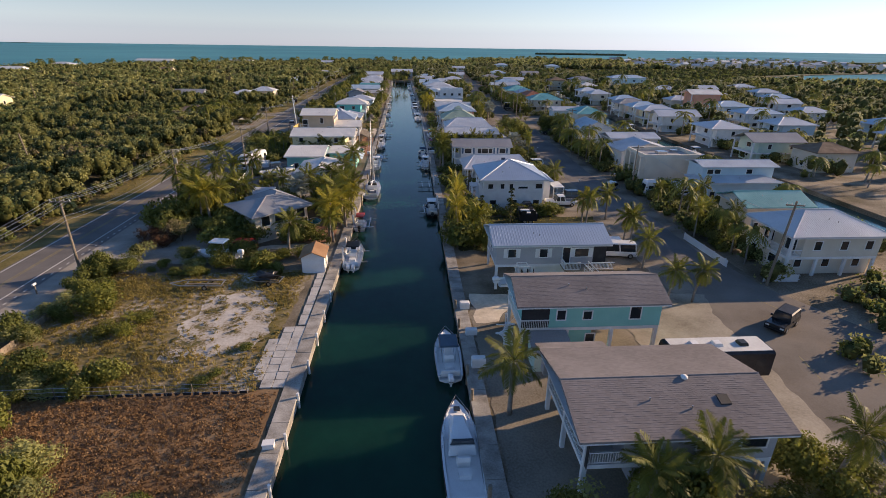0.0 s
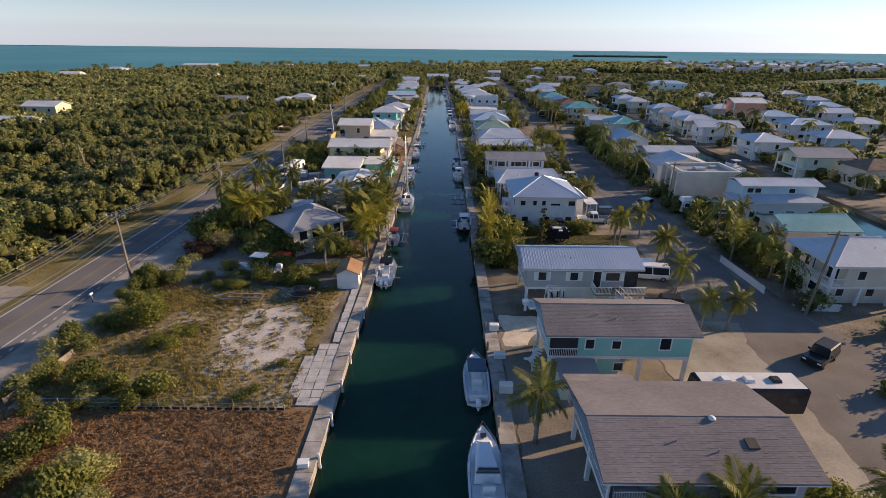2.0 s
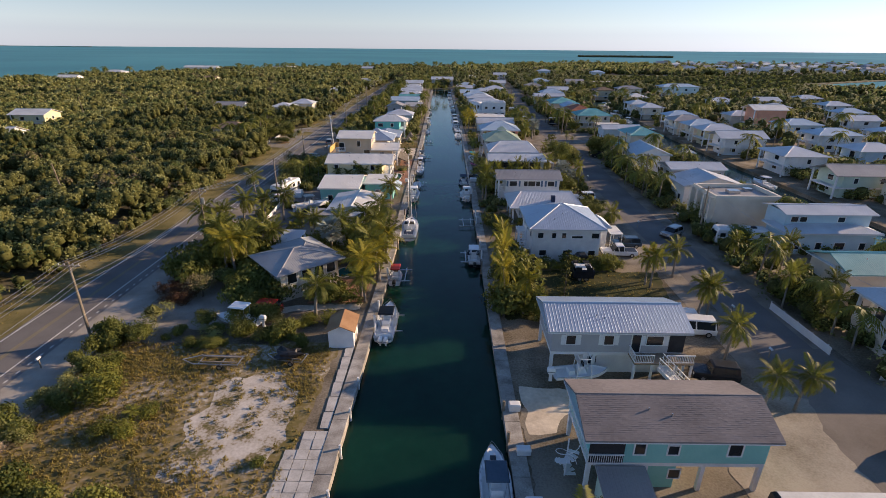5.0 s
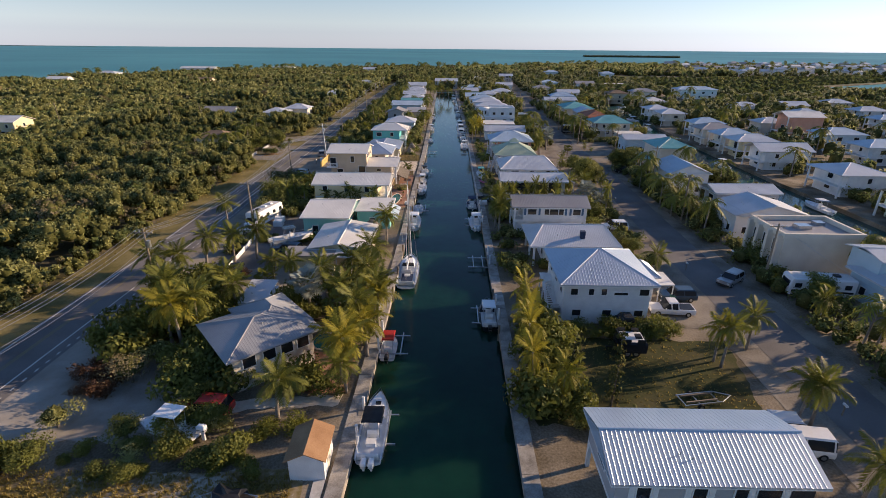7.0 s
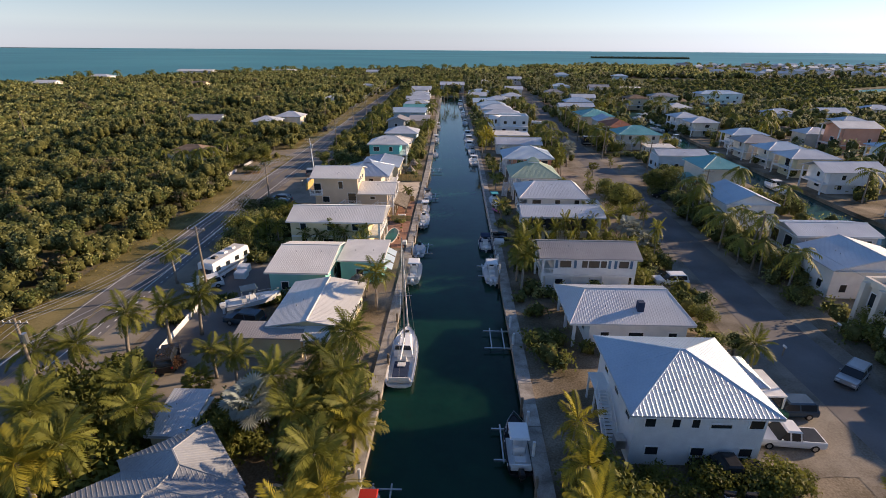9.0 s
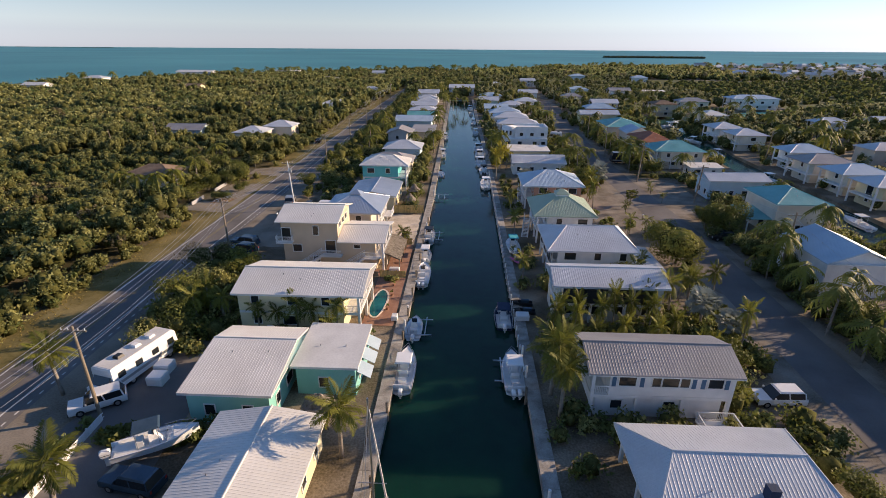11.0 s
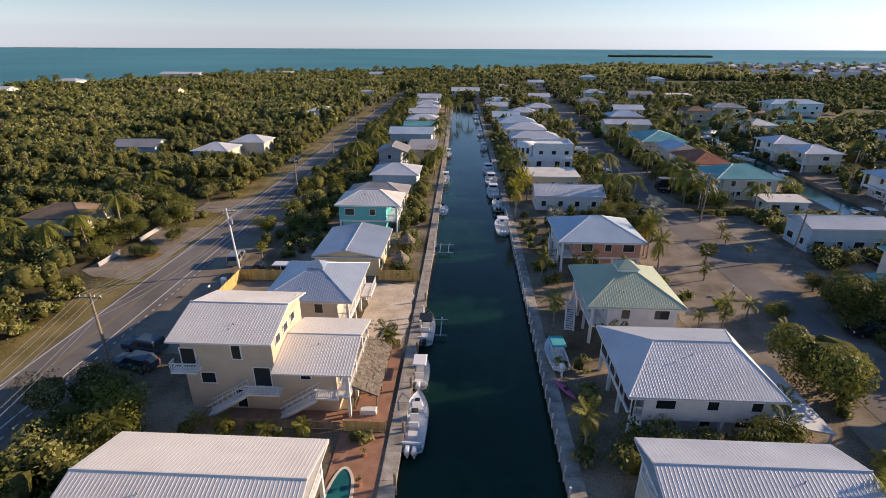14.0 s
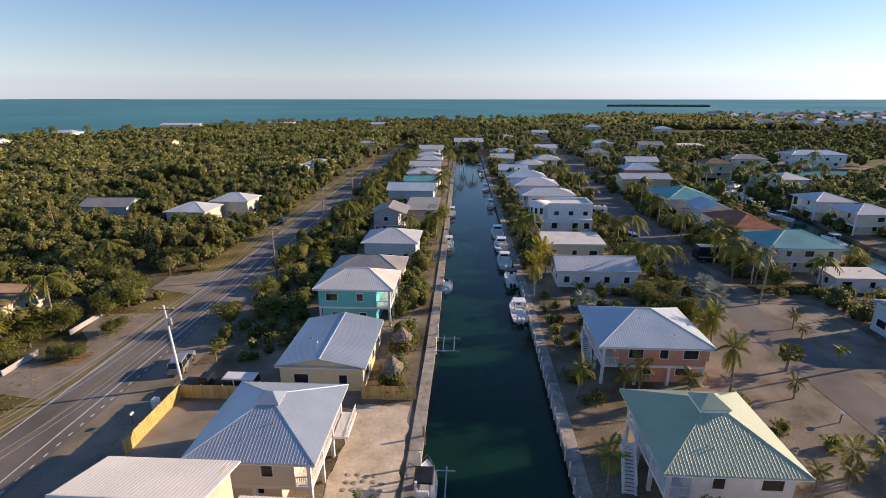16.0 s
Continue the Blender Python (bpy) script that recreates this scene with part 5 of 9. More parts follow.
house("white house with a red tile roof", 51.4, 227.0, 62.0, 242.0, 5.2, 2.0, "hip", WHITE, REDROOF, 0, 0.6, None, None, "SW", seed=71)
house("house with a pale blue gable roof", 52.4, 245.0, 61.0, 255.5, 5.0, 1.7, "gable_y", CREAMWALL, BLUEMETAL, 0, 0.5, None, None, "SW", seed=72)
house("house with a hipped teal roof", 49.0, 257.5, 63.0, 274.0, 5.2, 2.2, "hip", CREAMWALL, TEALMETAL, 0, 0.6, None, None, "SW", seed=73)
house("cream house with a long white gable roof", 46.6, 291, 63.5, 300, 5.4, 1.3, "gable_x", YELLOWWALL, WHITEMETAL, 0, 0.6, None, None, "SW", seed=74)
house("salmon house with a pale hipped roof", 53.6, 312, 67.6, 322, 5.5, 2.0, "hip", PINKWALL, BLUEMETAL, 0, 0.6, None, None, "SW", seed=75)

# beyond the second canal and further off: (x, y, width, depth, eave, roof kind, walls, cover)
FAR = [
    (90, 120, 14, 9, 5.2, "gable_x", LIMEWALL, GREYMETAL), (97, 110, 11, 9, 4.6, "hip", CREAMWALL, BROWNSHINGLE), (90, 141, 12, 12, 5.3, "hip", WHITE, WHITEMETAL), (89, 166, 15, 9, 5.3, "gable_x", WHITE, WHITEMETAL),
    (90, 181, 13, 9, 5.3, "hip", YELLOWWALL, WHITEMETAL), (90, 192, 12, 9, 5.3, "hip", CREAMWALL, BLUEMETAL), (90, 204, 13, 10, 5.3, "hip", CREAMWALL, GREYMETAL), (93, 217, 12, 9, 5.4, "hip", WHITE, BLUEMETAL),
    (92, 246, 11, 10, 5.3, "hip", CREAMWALL, WHITEMETAL), (92, 261, 11, 11, 5.3, "hip", WHITE, WHITEMETAL), (104, 298, 11, 11, 5.3, "hip", WHITE, FLATROOF), (115, 147, 13, 10, 5.4, "hip", BLUEWALL, WHITEMETAL),
    (123, 173, 15, 10, 5.4, "hip", WHITE, BLUEMETAL), (127, 217, 14, 10, 8.0, "gable_x", PINKWALL, FLATROOF), (126, 195, 14, 10, 5.4, "hip", BLUEWALL, BLUEMETAL), (122, 226, 11, 9, 4.6, "hip", CREAMWALL, WHITEMETAL),
    (154, 254, 12, 10, 5.0, "hip", WHITE, WHITEMETAL), (148, 180, 13, 10, 5.0, "hip", WHITE, WHITEMETAL), (150, 150, 13, 10, 5.0, "hip", BLUEWALL, BLUEMETAL), (136, 128, 12, 10, 5.0, "hip", WHITE, WHITEMETAL),
    (160, 210, 13, 9, 5.0, "gable_x", WHITE, WHITEMETAL), (175, 235, 13, 9, 5.0, "hip", WHITE, BLUEMETAL), (142, 280, 13, 9, 5.0, "hip", WHITE, WHITEMETAL), (168, 285, 13, 10, 5.0, "gable_x", BLUEWALL, WHITEMETAL),
    (190, 265, 14, 10, 5.0, "hip", WHITE, WHITEMETAL), (200, 300, 14, 10, 5.0, "hip", CREAMWALL, WHITEMETAL), (96, 333, 12, 11, 6.0, "hip", TANWALL, BROWNSHINGLE), (118, 352, 16, 10, 5.5, "hip", CREAMWALL, GREYMETAL),
    (157, 367, 26, 12, 6.0, "hip", WHITE, BLUEMETAL), (70, 345, 14, 10, 5.0, "gable_x", WHITE, WHITEMETAL), (30, 350, 12, 10, 5.0, "hip", WHITE, WHITEMETAL), (36, 395, 12, 10, 5.5, "gable_x", WHITE, WHITEMETAL),
    (60, 380, 12, 9, 5.0, "hip", CREAMWALL, GREYMETAL), (72, 420, 13, 10, 6.0, "hip", BLUEWALL, BLUEMETAL), (96, 410, 14, 10, 6.0, "gable_x", WHITE, GREYMETAL), (122, 420, 15, 10, 5.0, "flat", WHITE, FLATROOF),
    (20, 470, 12, 10, 5.0, "hip", WHITE, WHITEMETAL), (50, 520, 13, 10, 5.0, "gable_x", WHITE, WHITEMETAL), (100, 560, 14, 10, 7.0, "hip", BLUEWALL, BLUEMETAL), (150, 540, 14, 10, 7.0, "hip", BLUEWALL, BLUEMETAL),
    (-77, 188.5, 12, 9, 3.4, "hip", CREAMWALL, BROWNSHINGLE), (-76, 245, 11, 10, 4.2, "hip", CREAMWALL, WHITEMETAL), (-69.5, 255, 11, 9, 4.8, "hip", CREAMWALL, WHITEMETAL), (-103, 252, 14, 9, 3.6, "gable_x", BLUEWALL, GREYMETAL),
    (-68, 330, 12, 10, 5.0, "hip", WHITE, WHITEMETAL), (-75, 322, 10, 8, 4.0, "hip", WHITE, BLUEMETAL), (-66, 420, 12, 9, 4.6, "hip", BLUEWALL, WHITEMETAL), (-158, 203, 14, 10, 5.4, "gable_x", YELLOWWALL, FLATROOF),
    (-140, 165, 12, 9, 4.6, "gable_x", WHITE, FLATROOF), (-185, 410, 16, 10, 6.0, "gable_x", YELLOWWALL, BROWNSHINGLE), (-258, 560, 36, 12, 7.5, "gable_x", WHITE, FLATROOF), (-188, 612, 26, 10, 7.0, "flat", WHITE, FLATROOF),
    (-300, 480, 18, 12, 6.5, "hip", WHITE, WHITEMETAL), (-296, 416, 16, 10, 5.5, "gable_x", WHITE, FLATROOF), (-120, 520, 16, 10, 5.0, "hip", GREYWALL, GREYMETAL), (-90, 600, 14, 10, 6.5, "gable_x", WHITE, WHITEMETAL)]
for k, (x, y, w, d, e, g, wm, cm) in enumerate(FAR):
    tall = e > 4.9
    side = "SW" if x > 0 else "SE"
    names = {WHITEMETAL: "white metal", BLUEMETAL: "pale blue metal", GREYMETAL: "grey metal", BROWNSHINGLE: "brown shingle", FLATROOF: "bright flat", REDROOF: "red tile"}
    tone = {WHITE: "white", CREAMWALL: "cream", BLUEWALL: "pale blue", LIMEWALL: "pale green", YELLOWWALL: "pale yellow", PINKWALL: "salmon", TANWALL: "tan", GREYWALL: "grey"}
    house("distant " + tone[wm] + " house with a " + names[cm] + " roof among trees", x - w / 2, y - d / 2, x + w / 2, y + d / 2, e, 0.4 if g == "flat" else 1.7, g, wm, cm, 2.5 if tall else 0, 0.6, (0.15, 1, 0.1, 0.95) if tall else None, {"W": 1.5} if tall else None, side, seed=100 + k, step=0.8, rails=False, far=True, every=5.6)
# the town on the far shore
rnd = random.Random(5)
TOWN = []
while len(TOWN) < 96:
    y = rnd.uniform(655, 965)
    x = rnd.uniform(275 + (y - 655) * 0.35, 730)
    if all(abs(x - a) > 15 or abs(y - b) > 13 for a, b in TOWN):
        TOWN.append((x, y))
for k, (x, y) in enumerate(TOWN):
    w, d, e = rnd.uniform(10, 19), rnd.uniform(8, 12), rnd.uniform(4.5, 7.5)
    ob = thing("house", pose(x, y, 0, 0, 0, rnd.uniform(-25, 25)), "far white house among trees on the distant shore", "house", "houses on the far shore")
    part("wall", Solid().box(-w / 2 + 0.6, -d / 2 + 0.6, 0, w / 2 - 0.6, d / 2 - 0.6, e), rnd.choice((WHITE, CREAMWALL, WHITE)), ob)
    cover = Solid()
    for f in roof_faces(rnd.choice(("hip", "hip", "gable_x")), -w / 2, -d / 2, w / 2, d / 2, e, 2.2)[0]:
        cover.slab(f, 0.2)
    part("roof", cover, rnd.choice((CREAMMETAL, WHITEMETAL, WHITEMETAL, GREYMETAL)), ob)

# ---- plants ----
rng = np.random.default_rng(11)


def numpy_mesh(name, verts, faces, mat, index=None):
    me = bpy.data.meshes.new(name)
    n, k = faces.shape
    me.vertices.add(len(verts))
    me.vertices.foreach_set("co", np.ascontiguousarray(verts, dtype=np.float32).ravel())
    me.loops.add(n * k)
    me.loops.foreach_set("vertex_index", np.ascontiguousarray(faces, dtype=np.int32).ravel())
    me.polygons.add(n)
    me.polygons.foreach_set("loop_start", np.arange(0, n * k, k, dtype=np.int32))
    for m in mat if isinstance(mat, (list, tuple)) else [mat]:
        me.materials.append(m)
    if index is not None:
        me.polygons.foreach_set("material_index", np.ascontiguousarray(index, dtype=np.int32))
    me.update(calc_edges=True)
    return me


def leaf_quads(centres, radii, count, size, squash=0.8, low=-0.35, tri=False, lobed=False, rough=0.45):
    """Leaf clumps spread over lobed crowns. centres (N, 3), radii (N,); count clumps a crown, each a bent leaf of about size."""
    n = len(centres)
    lobes = 5
    off = rng.normal(0, 0.38, (n, lobes, 3)) * radii[:, None, None]
    off = np.clip(off, -0.62 * radii[:, None, None], 0.62 * radii[:, None, None])
    off[:, :, 2] *= 0.55
    lr = radii[:, None] * rng.uniform(0.45, 0.72, (n, lobes))
    pick = rng.integers(0, lobes, (n, count))
    rows = np.arange(n)[:, None]
    d = rng.normal(0, 1, (n, count, 3))
    d /= np.linalg.norm(d, axis=2, keepdims=True)
    flip = d[:, :, 2] < low
    d[:, :, 2] = np.where(flip, -d[:, :, 2], d[:, :, 2])
    p = centres[:, None, :] + off[rows, pick] + d * (lr[rows, pick] * rng.uniform(0.55, 1.12, (n, count)))[:, :, None] * np.array([1, 1, squash])
    p, d = p.reshape(-1, 3), d.reshape(-1, 3)
    nrm = d + rng.normal(0, rough, d.shape)
    nrm /= np.linalg.norm(nrm, axis=1, keepdims=True)
    a = np.cross(nrm, rng.normal(0, 1, d.shape))
    a /= np.linalg.norm(a, axis=1, keepdims=True) + 1e-9
    b = np.cross(nrm, a)
    s = (np.repeat(size if np.ndim(size) else np.full(n, size), count) * rng.uniform(0.55, 1.25, len(p)))[:, None]
    bend = nrm * s * 0.18
    if tri:
        v = np.stack([p - a * s * 0.6 - bend, p + a * s * 0.45 - b * s * 0.5, p + a * s * 0.3 + b * s * 0.6 - bend], 1).reshape(-1, 3)
        if lobed:
            return v, np.arange(len(v)).reshape(-1, 3), (centres[:, None, :] + off).reshape(-1, 3), lr.reshape(-1)
        return v, np.arange(len(v)).reshape(-1, 3)
    v = np.stack([p - a * s * 0.5, p - b * s * 0.34 - bend, p + a * s * 0.5, p + b * s * 0.34 - bend], 1).reshape(-1, 3)
    return v, np.arange(len(v)).reshape(-1, 4)


ICO = [(0, 0, 1), (0.894, 0, 0.447), (0.276, 0.851, 0.447), (-0.724, 0.526, 0.447), (-0.724, -0.526, 0.447), (0.276, -0.851, 0.447), (0.724, 0.526, -0.447), (-0.276, 0.851, -0.447), (-0.894, 0, -0.447), (-0.276, -0.851, -0.447), (0.724, -0.526, -0.447), (0, 0, -1)]
ICO_F = [(0, 1, 2), (0, 2, 3), (0, 3, 4), (0, 4, 5), (0, 5, 1), (1, 6, 2), (2, 7, 3), (3, 8, 4), (4, 9, 5), (5, 10, 1), (6, 7, 2), (7, 8, 3), (8, 9, 4), (9, 10, 5), (10, 6, 1), (11, 7, 6), (11, 8, 7), (11, 9, 8), (11, 10, 9), (11, 6, 10)]


# blobs added inside the crowns, their dark colour standing for inner shade
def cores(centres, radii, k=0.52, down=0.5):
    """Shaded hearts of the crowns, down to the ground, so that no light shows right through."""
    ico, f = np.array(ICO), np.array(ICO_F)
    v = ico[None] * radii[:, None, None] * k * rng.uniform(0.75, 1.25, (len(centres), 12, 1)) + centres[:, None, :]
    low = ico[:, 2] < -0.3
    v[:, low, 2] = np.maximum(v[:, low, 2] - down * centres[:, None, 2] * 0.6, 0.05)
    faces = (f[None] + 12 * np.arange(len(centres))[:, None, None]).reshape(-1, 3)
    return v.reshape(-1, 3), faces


# clearings round the houses: (x, y, half width, half depth)
CLEAR = [(x, y, w / 2 + 1.5, d / 2 + 3) for x, y, w, d, *_ in FAR]
CLEAR += [((a + c) / 2, (b + d) / 2, (c - a) / 2 + 1.5, (d - b) / 2 + 1.5) for _, a, b, c, d, *_ in EAST_FAR + WEST_FAR]


CLEAR += [(51.5, 56.8, 7.5, 6), (54.5, 70.5, 6.5, 6), (60, 86.7, 8.5, 5), (52, 98.6, 6.6, 6), (54.4, 118, 7.6, 10), (51.6, 141.6, 5.8, 7), (58, 165.8, 7.5, 7.5), (59.5, 187, 7.8, 5.5), (57.9, 218, 8, 7), (61.5, 206, 5.5, 4), (56.7, 234.5, 6.5, 9), (56.7, 250, 5.4, 7), (56, 266, 8, 10), (55, 295.5, 9.5, 6), (60.6, 317, 8, 7)]


def keep(xy, extra=0.0):
    ok = np.ones(len(xy), bool)
    for x, y, w, d in CLEAR:
        ok &= ~((abs(xy[:, 0] - x) < w + extra) & (xy[:, 1] > y - d - extra - 2.5) & (xy[:, 1] < y + d + extra))
    return ok


def scatter(x0, x1, y0, y1, step):
    nx, ny = int((x1 - x0) / step), int((y1 - y0) / step)
    gx, gy = np.meshgrid(np.arange(nx), np.arange(ny))
    xy = np.stack([x0 + (gx.ravel() + rng.uniform(0, 1, nx * ny)) * step, y0 + (gy.ravel() + rng.uniform(0, 1, nx * ny)) * step], 1)
    return xy


def wood(name, xy, hmin, hmax, rmin, rmax, count, size, mat, label, low=-0.35, fine=False):
    """Crowns of leaf clumps over shaded hearts; with fine every lobe of a crown has its own heart."""
    n = len(xy)
    r = rng.uniform(rmin, rmax, n)
    h = rng.uniform(hmin, hmax, n) * (0.82 + 0.5 * np.array([noise.noise((x * 0.03, y * 0.03, 0)) for x, y in xy]) + 0.15)
    c = np.column_stack([xy, np.maximum(h - r * 0.55, r * 0.4)])
    v, f, lobe_c, lobe_r = leaf_quads(c, r, count, size, low=low, tri=True, lobed=True, rough=0.55 if fine else 0.95)
    v[:, 2] = np.maximum(v[:, 2], 0.04)
    kind = np.array([noise.noise((x * 0.05, y * 0.05, 7)) for x, y in xy]) + rng.normal(0, 0.28, n)
    kind = np.where(kind > 0.62, 2, np.where(kind < -0.2, 1, 0))
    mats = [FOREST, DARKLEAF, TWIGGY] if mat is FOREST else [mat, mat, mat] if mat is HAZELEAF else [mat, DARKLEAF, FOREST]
    ob = tagged(new(name, numpy_mesh(name, v, f, mats, np.repeat(kind, count))), label, "trees", kind="stuff")
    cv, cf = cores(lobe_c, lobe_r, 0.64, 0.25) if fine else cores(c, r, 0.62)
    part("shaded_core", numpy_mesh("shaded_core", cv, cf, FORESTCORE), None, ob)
    return ob


def shore_y(x):
    """How far the trees go towards the sea."""
    return np.interp(x, [-341, -340, -320, -314, -287, -236, -170, -55, 50, 135, 258], [0, 320, 395, 466, 536, 594, 648, 708, 746, 848, 893])


def edge_x(y):
    """Where the woodland ends beside the road."""
    return np.interp(y, [-60, 50, 80, 110, 150, 170, 250, 330, 420, 620], [-60, -59, -56.3, -55.8, -56.2, -55.8, -57, -59, -55, -52])


xy = scatter(-125, -55, 24, 290, 2.95)
xy = xy[(xy[:, 0] < edge_x(xy[:, 1]) + rng.uniform(-1, 1, len(xy))) & keep(xy)]
xy = xy[~((xy[:, 0] > -66) & (((xy[:, 1] > 164) & (xy[:, 1] < 191)) | ((xy[:, 1] > 197) & (xy[:, 1] < 209)) | ((xy[:, 1] > 47) & (xy[:, 1] < 57))))]
wood("near_woodland", xy, 2.4, 6.4, 1.3, 3.0, 272, 0.39, FOREST, "dense low hammock woodland, olive green and sunlit", -0.85, True)
xy = np.column_stack([np.zeros(420), rng.uniform(20, 330, 420)])
xy[:, 0] = edge_x(xy[:, 1]) + rng.uniform(-2.5, 0.9, 420)
xy = xy[~(((xy[:, 1] > 163) & (xy[:, 1] < 192)) | ((xy[:, 1] > 196) & (xy[:, 1] < 210)) | ((xy[:, 1] > 46) & (xy[:, 1] < 58)))]
wood("woodland_edge", xy, 0.9, 2.6, 0.6, 1.4, 110, 0.32, FOREST, "ragged shrubs along the woodland's edge", -0.9)
xy = scatter(-300, -125, 60, 330, 3.8)
xy = xy[(xy[:, 0] > -np.interp(xy[:, 1], [60, 330], [190, 300])) & keep(xy)]
wood("woodland", xy, 3.6, 6.2, 2.0, 3.6, 76, 0.72, FOREST, "dense low hammock woodland, olive green and sunlit")
xy = scatter(-340, -51, 300, 745, 4.2)
xy = xy[(xy[:, 0] < edge_x(xy[:, 1])) & (xy[:, 1] < shore_y(xy[:, 0])) & keep(xy)]
wood("far_woodland", xy, 4.0, 7.5, 2.5, 4.2, 36, 1.15, FOREST, "far low woodland reaching to the shore")
xy = scatter(-340, -290, 120, 560, 5.0)
xy = xy[(xy[:, 1] < shore_y(xy[:, 0])) & (xy[:, 0] < -np.interp(xy[:, 1], [120, 330, 600], [210, 305, 420])) & keep(xy)]
wood("far_woodland", xy, 4.0, 7.5, 3.4, 5.0, 26, 2.2, FOREST, "far low woodland reaching to the shore")
# greenery among the farther houses on the east side
xy = scatter(5, 240, 255, 620, 5.2)
road_gap = np.interp(xy[:, 1], [255, 280, 330, 400, 620], [39, 40.5, 43, 46, 50])
canal_gap = ((xy[:, 0] > np.interp(xy[:, 1], [255, 307, 330, 345], [75, 75, 84, 118])) & (xy[:, 0] < np.interp(xy[:, 1], [255, 268, 300, 318, 345], [91, 92, 98, 130, 170])) & (xy[:, 1] < 350)) | ((xy[:, 0] > 120) & (xy[:, 1] > 312) & (xy[:, 1] < 368))
xy = xy[(abs(xy[:, 0] - road_gap) > 6) & ~canal_gap & ~((xy[:, 0] > 150) & (xy[:, 1] > 380)) & ~((xy[:, 0] > 185) & (xy[:, 1] > 340)) & (xy[:, 0] < 200 + (620 - xy[:, 1]) * 0.2) & keep(xy)]
wood("far_gardens", xy, 3.5, 7.0, 1.8, 3.4, 44, 0.85, HAZYGARDENLEAF, "trees and palms crowding round far houses")
xy = scatter(-10, 330, 600, 930, 6.5)
xy = xy[(xy[:, 1] < shore_y(xy[:, 0])) & ((xy[:, 0] < 165) | (xy[:, 1] > 630)) & keep(xy)]
wood("far_woodland", xy, 4.5, 8, 3.2, 5.0, 26, 2.1, FOREST, "far low woodland reaching to the shore")
xy = scatter(-60, 6, 408, 765, 4.8)
xy = xy[((xy[:, 0] > np.interp(xy[:, 1], [405, 480, 500], [-42.5, -42, -60])) & (xy[:, 1] < shore_y(xy[:, 0]))) & keep(xy)]
wood("far_woodland", xy, 4.0, 7.0, 2.4, 3.8, 28, 1.4, FOREST, "far low woodland reaching to the shore")
xy = scatter(165, 520, 390, 640, 6.5)
xy = xy[(xy[:, 1] > np.interp(xy[:, 0], [165, 191, 296, 305, 345, 450, 560], [385, 362, 415, 478, 508, 568, 606])) & (xy[:, 1] < 560 + (xy[:, 0] - 165) * 0.25) & (rng.random(len(xy)) < 0.8)]
wood("marsh_scrub", xy, 0.5, 1.5, 1.8, 4.2, 16, 1.3, BUSH, "low olive mangrove scrub over the marsh")
xy = scatter(92, 330, 100, 335, 6.0)
xy = xy[(xy[:, 0] < 120 + (xy[:, 1] - 60) * 0.95) & keep(xy, -0.5) & (rng.random(len(xy)) < 0.8)]
wood("far_gardens", xy, 3.0, 6.0, 1.6, 3.0, 46, 0.72, HAZYGARDENLEAF, "trees and palms crowding round far houses")
xy = scatter(235, 745, 600, 975, 10)
xy = xy[(xy[:, 0] > 235 + (xy[:, 1] - 600) * 0.3) & (rng.random(len(xy)) < 0.62)]
wood("far_town_trees", xy, 3.0, 7.0, 2.2, 4.2, 20, 1.9, HAZYGARDENLEAF, "trees among the far shore's houses")
u = rng.uniform(0, 1, 420) ** 1.4
xy = np.column_stack([140 + 170 * u + rng.normal(0, 2, 420), 314 + 88 * u - rng.uniform(0, 14, 420)])
wood("lagoon_trees", xy, 4.0, 7.5, 1.8, 3.2, 40, 0.9, HAZYGARDENLEAF, "trees along the near shore of the lagoon")
xy = scatter(200, 520, 360, 560, 9)
xy = xy[(xy[:, 0] - 200 > (xy[:, 1] - 345) * 1.7) & (xy[:, 1] < 400 + (xy[:, 0] - 290) * 0.15)]
wood("lagoon_mangroves", xy, 2.5, 5, 3, 5, 20, 2.2, FOREST, "mangroves round the lagoon")
xy = np.column_stack([585 + 150 * rng.uniform(-0.97, 0.97, 500), np.zeros(500)])
xy[:, 1] = 1765 - 22 * (xy[:, 0] - 585) / 152 + rng.uniform(-12, 12, 500)
wood("island_mangroves", xy, 2.5, 4.5, 3, 5, 14, 2.4, HAZELEAF, "mangroves covering the far island, haze in their colour")


# palms
def frond_mesh(name, length, droop, mat, leaflets=27, wide=0.66, seed=0):
    """One feather frond along +x from the crown: a curved midrib with a row of hanging leaflets on each side."""
    r = random.Random(seed)
    s = Solid()
    pts = []
    for k in range(7):
        u = k / 6
        pts.append(Vector((length * u * (1 - 0.18 * droop * u), 0, length * (0.34 * u - droop * 0.62 * u * u))))
    s.tube(pts, 0.035, 0.008, n=3)
    for k in range(leaflets):
        u = 0.1 + 0.9 * (k + 0.5) / leaflets
        i = min(int(u * 6), 5)
        p = pts[i].lerp(pts[i + 1], u * 6 - i)
        t = (pts[i + 1] - pts[i]).normalized()
        ln = wide * (0.55 + 0.9 * math.sin(math.pi * min(u * 0.85 + 0.12, 1))) * r.uniform(0.85, 1.15)
        for sgn in (-1, 1):
            out = (Vector((0, sgn, 0)) + t * 0.65 + Vector((0, 0, -0.28 - 0.35 * r.random()))).normalized()
            q = p + out * ln
            mid = p + out * ln * 0.45 + t * 0.05
            s.add([p - t * 0.035, mid - t * 0.085, q, mid + t * 0.02], [(0, 1, 2, 3)])
    return s.mesh(name, mat)


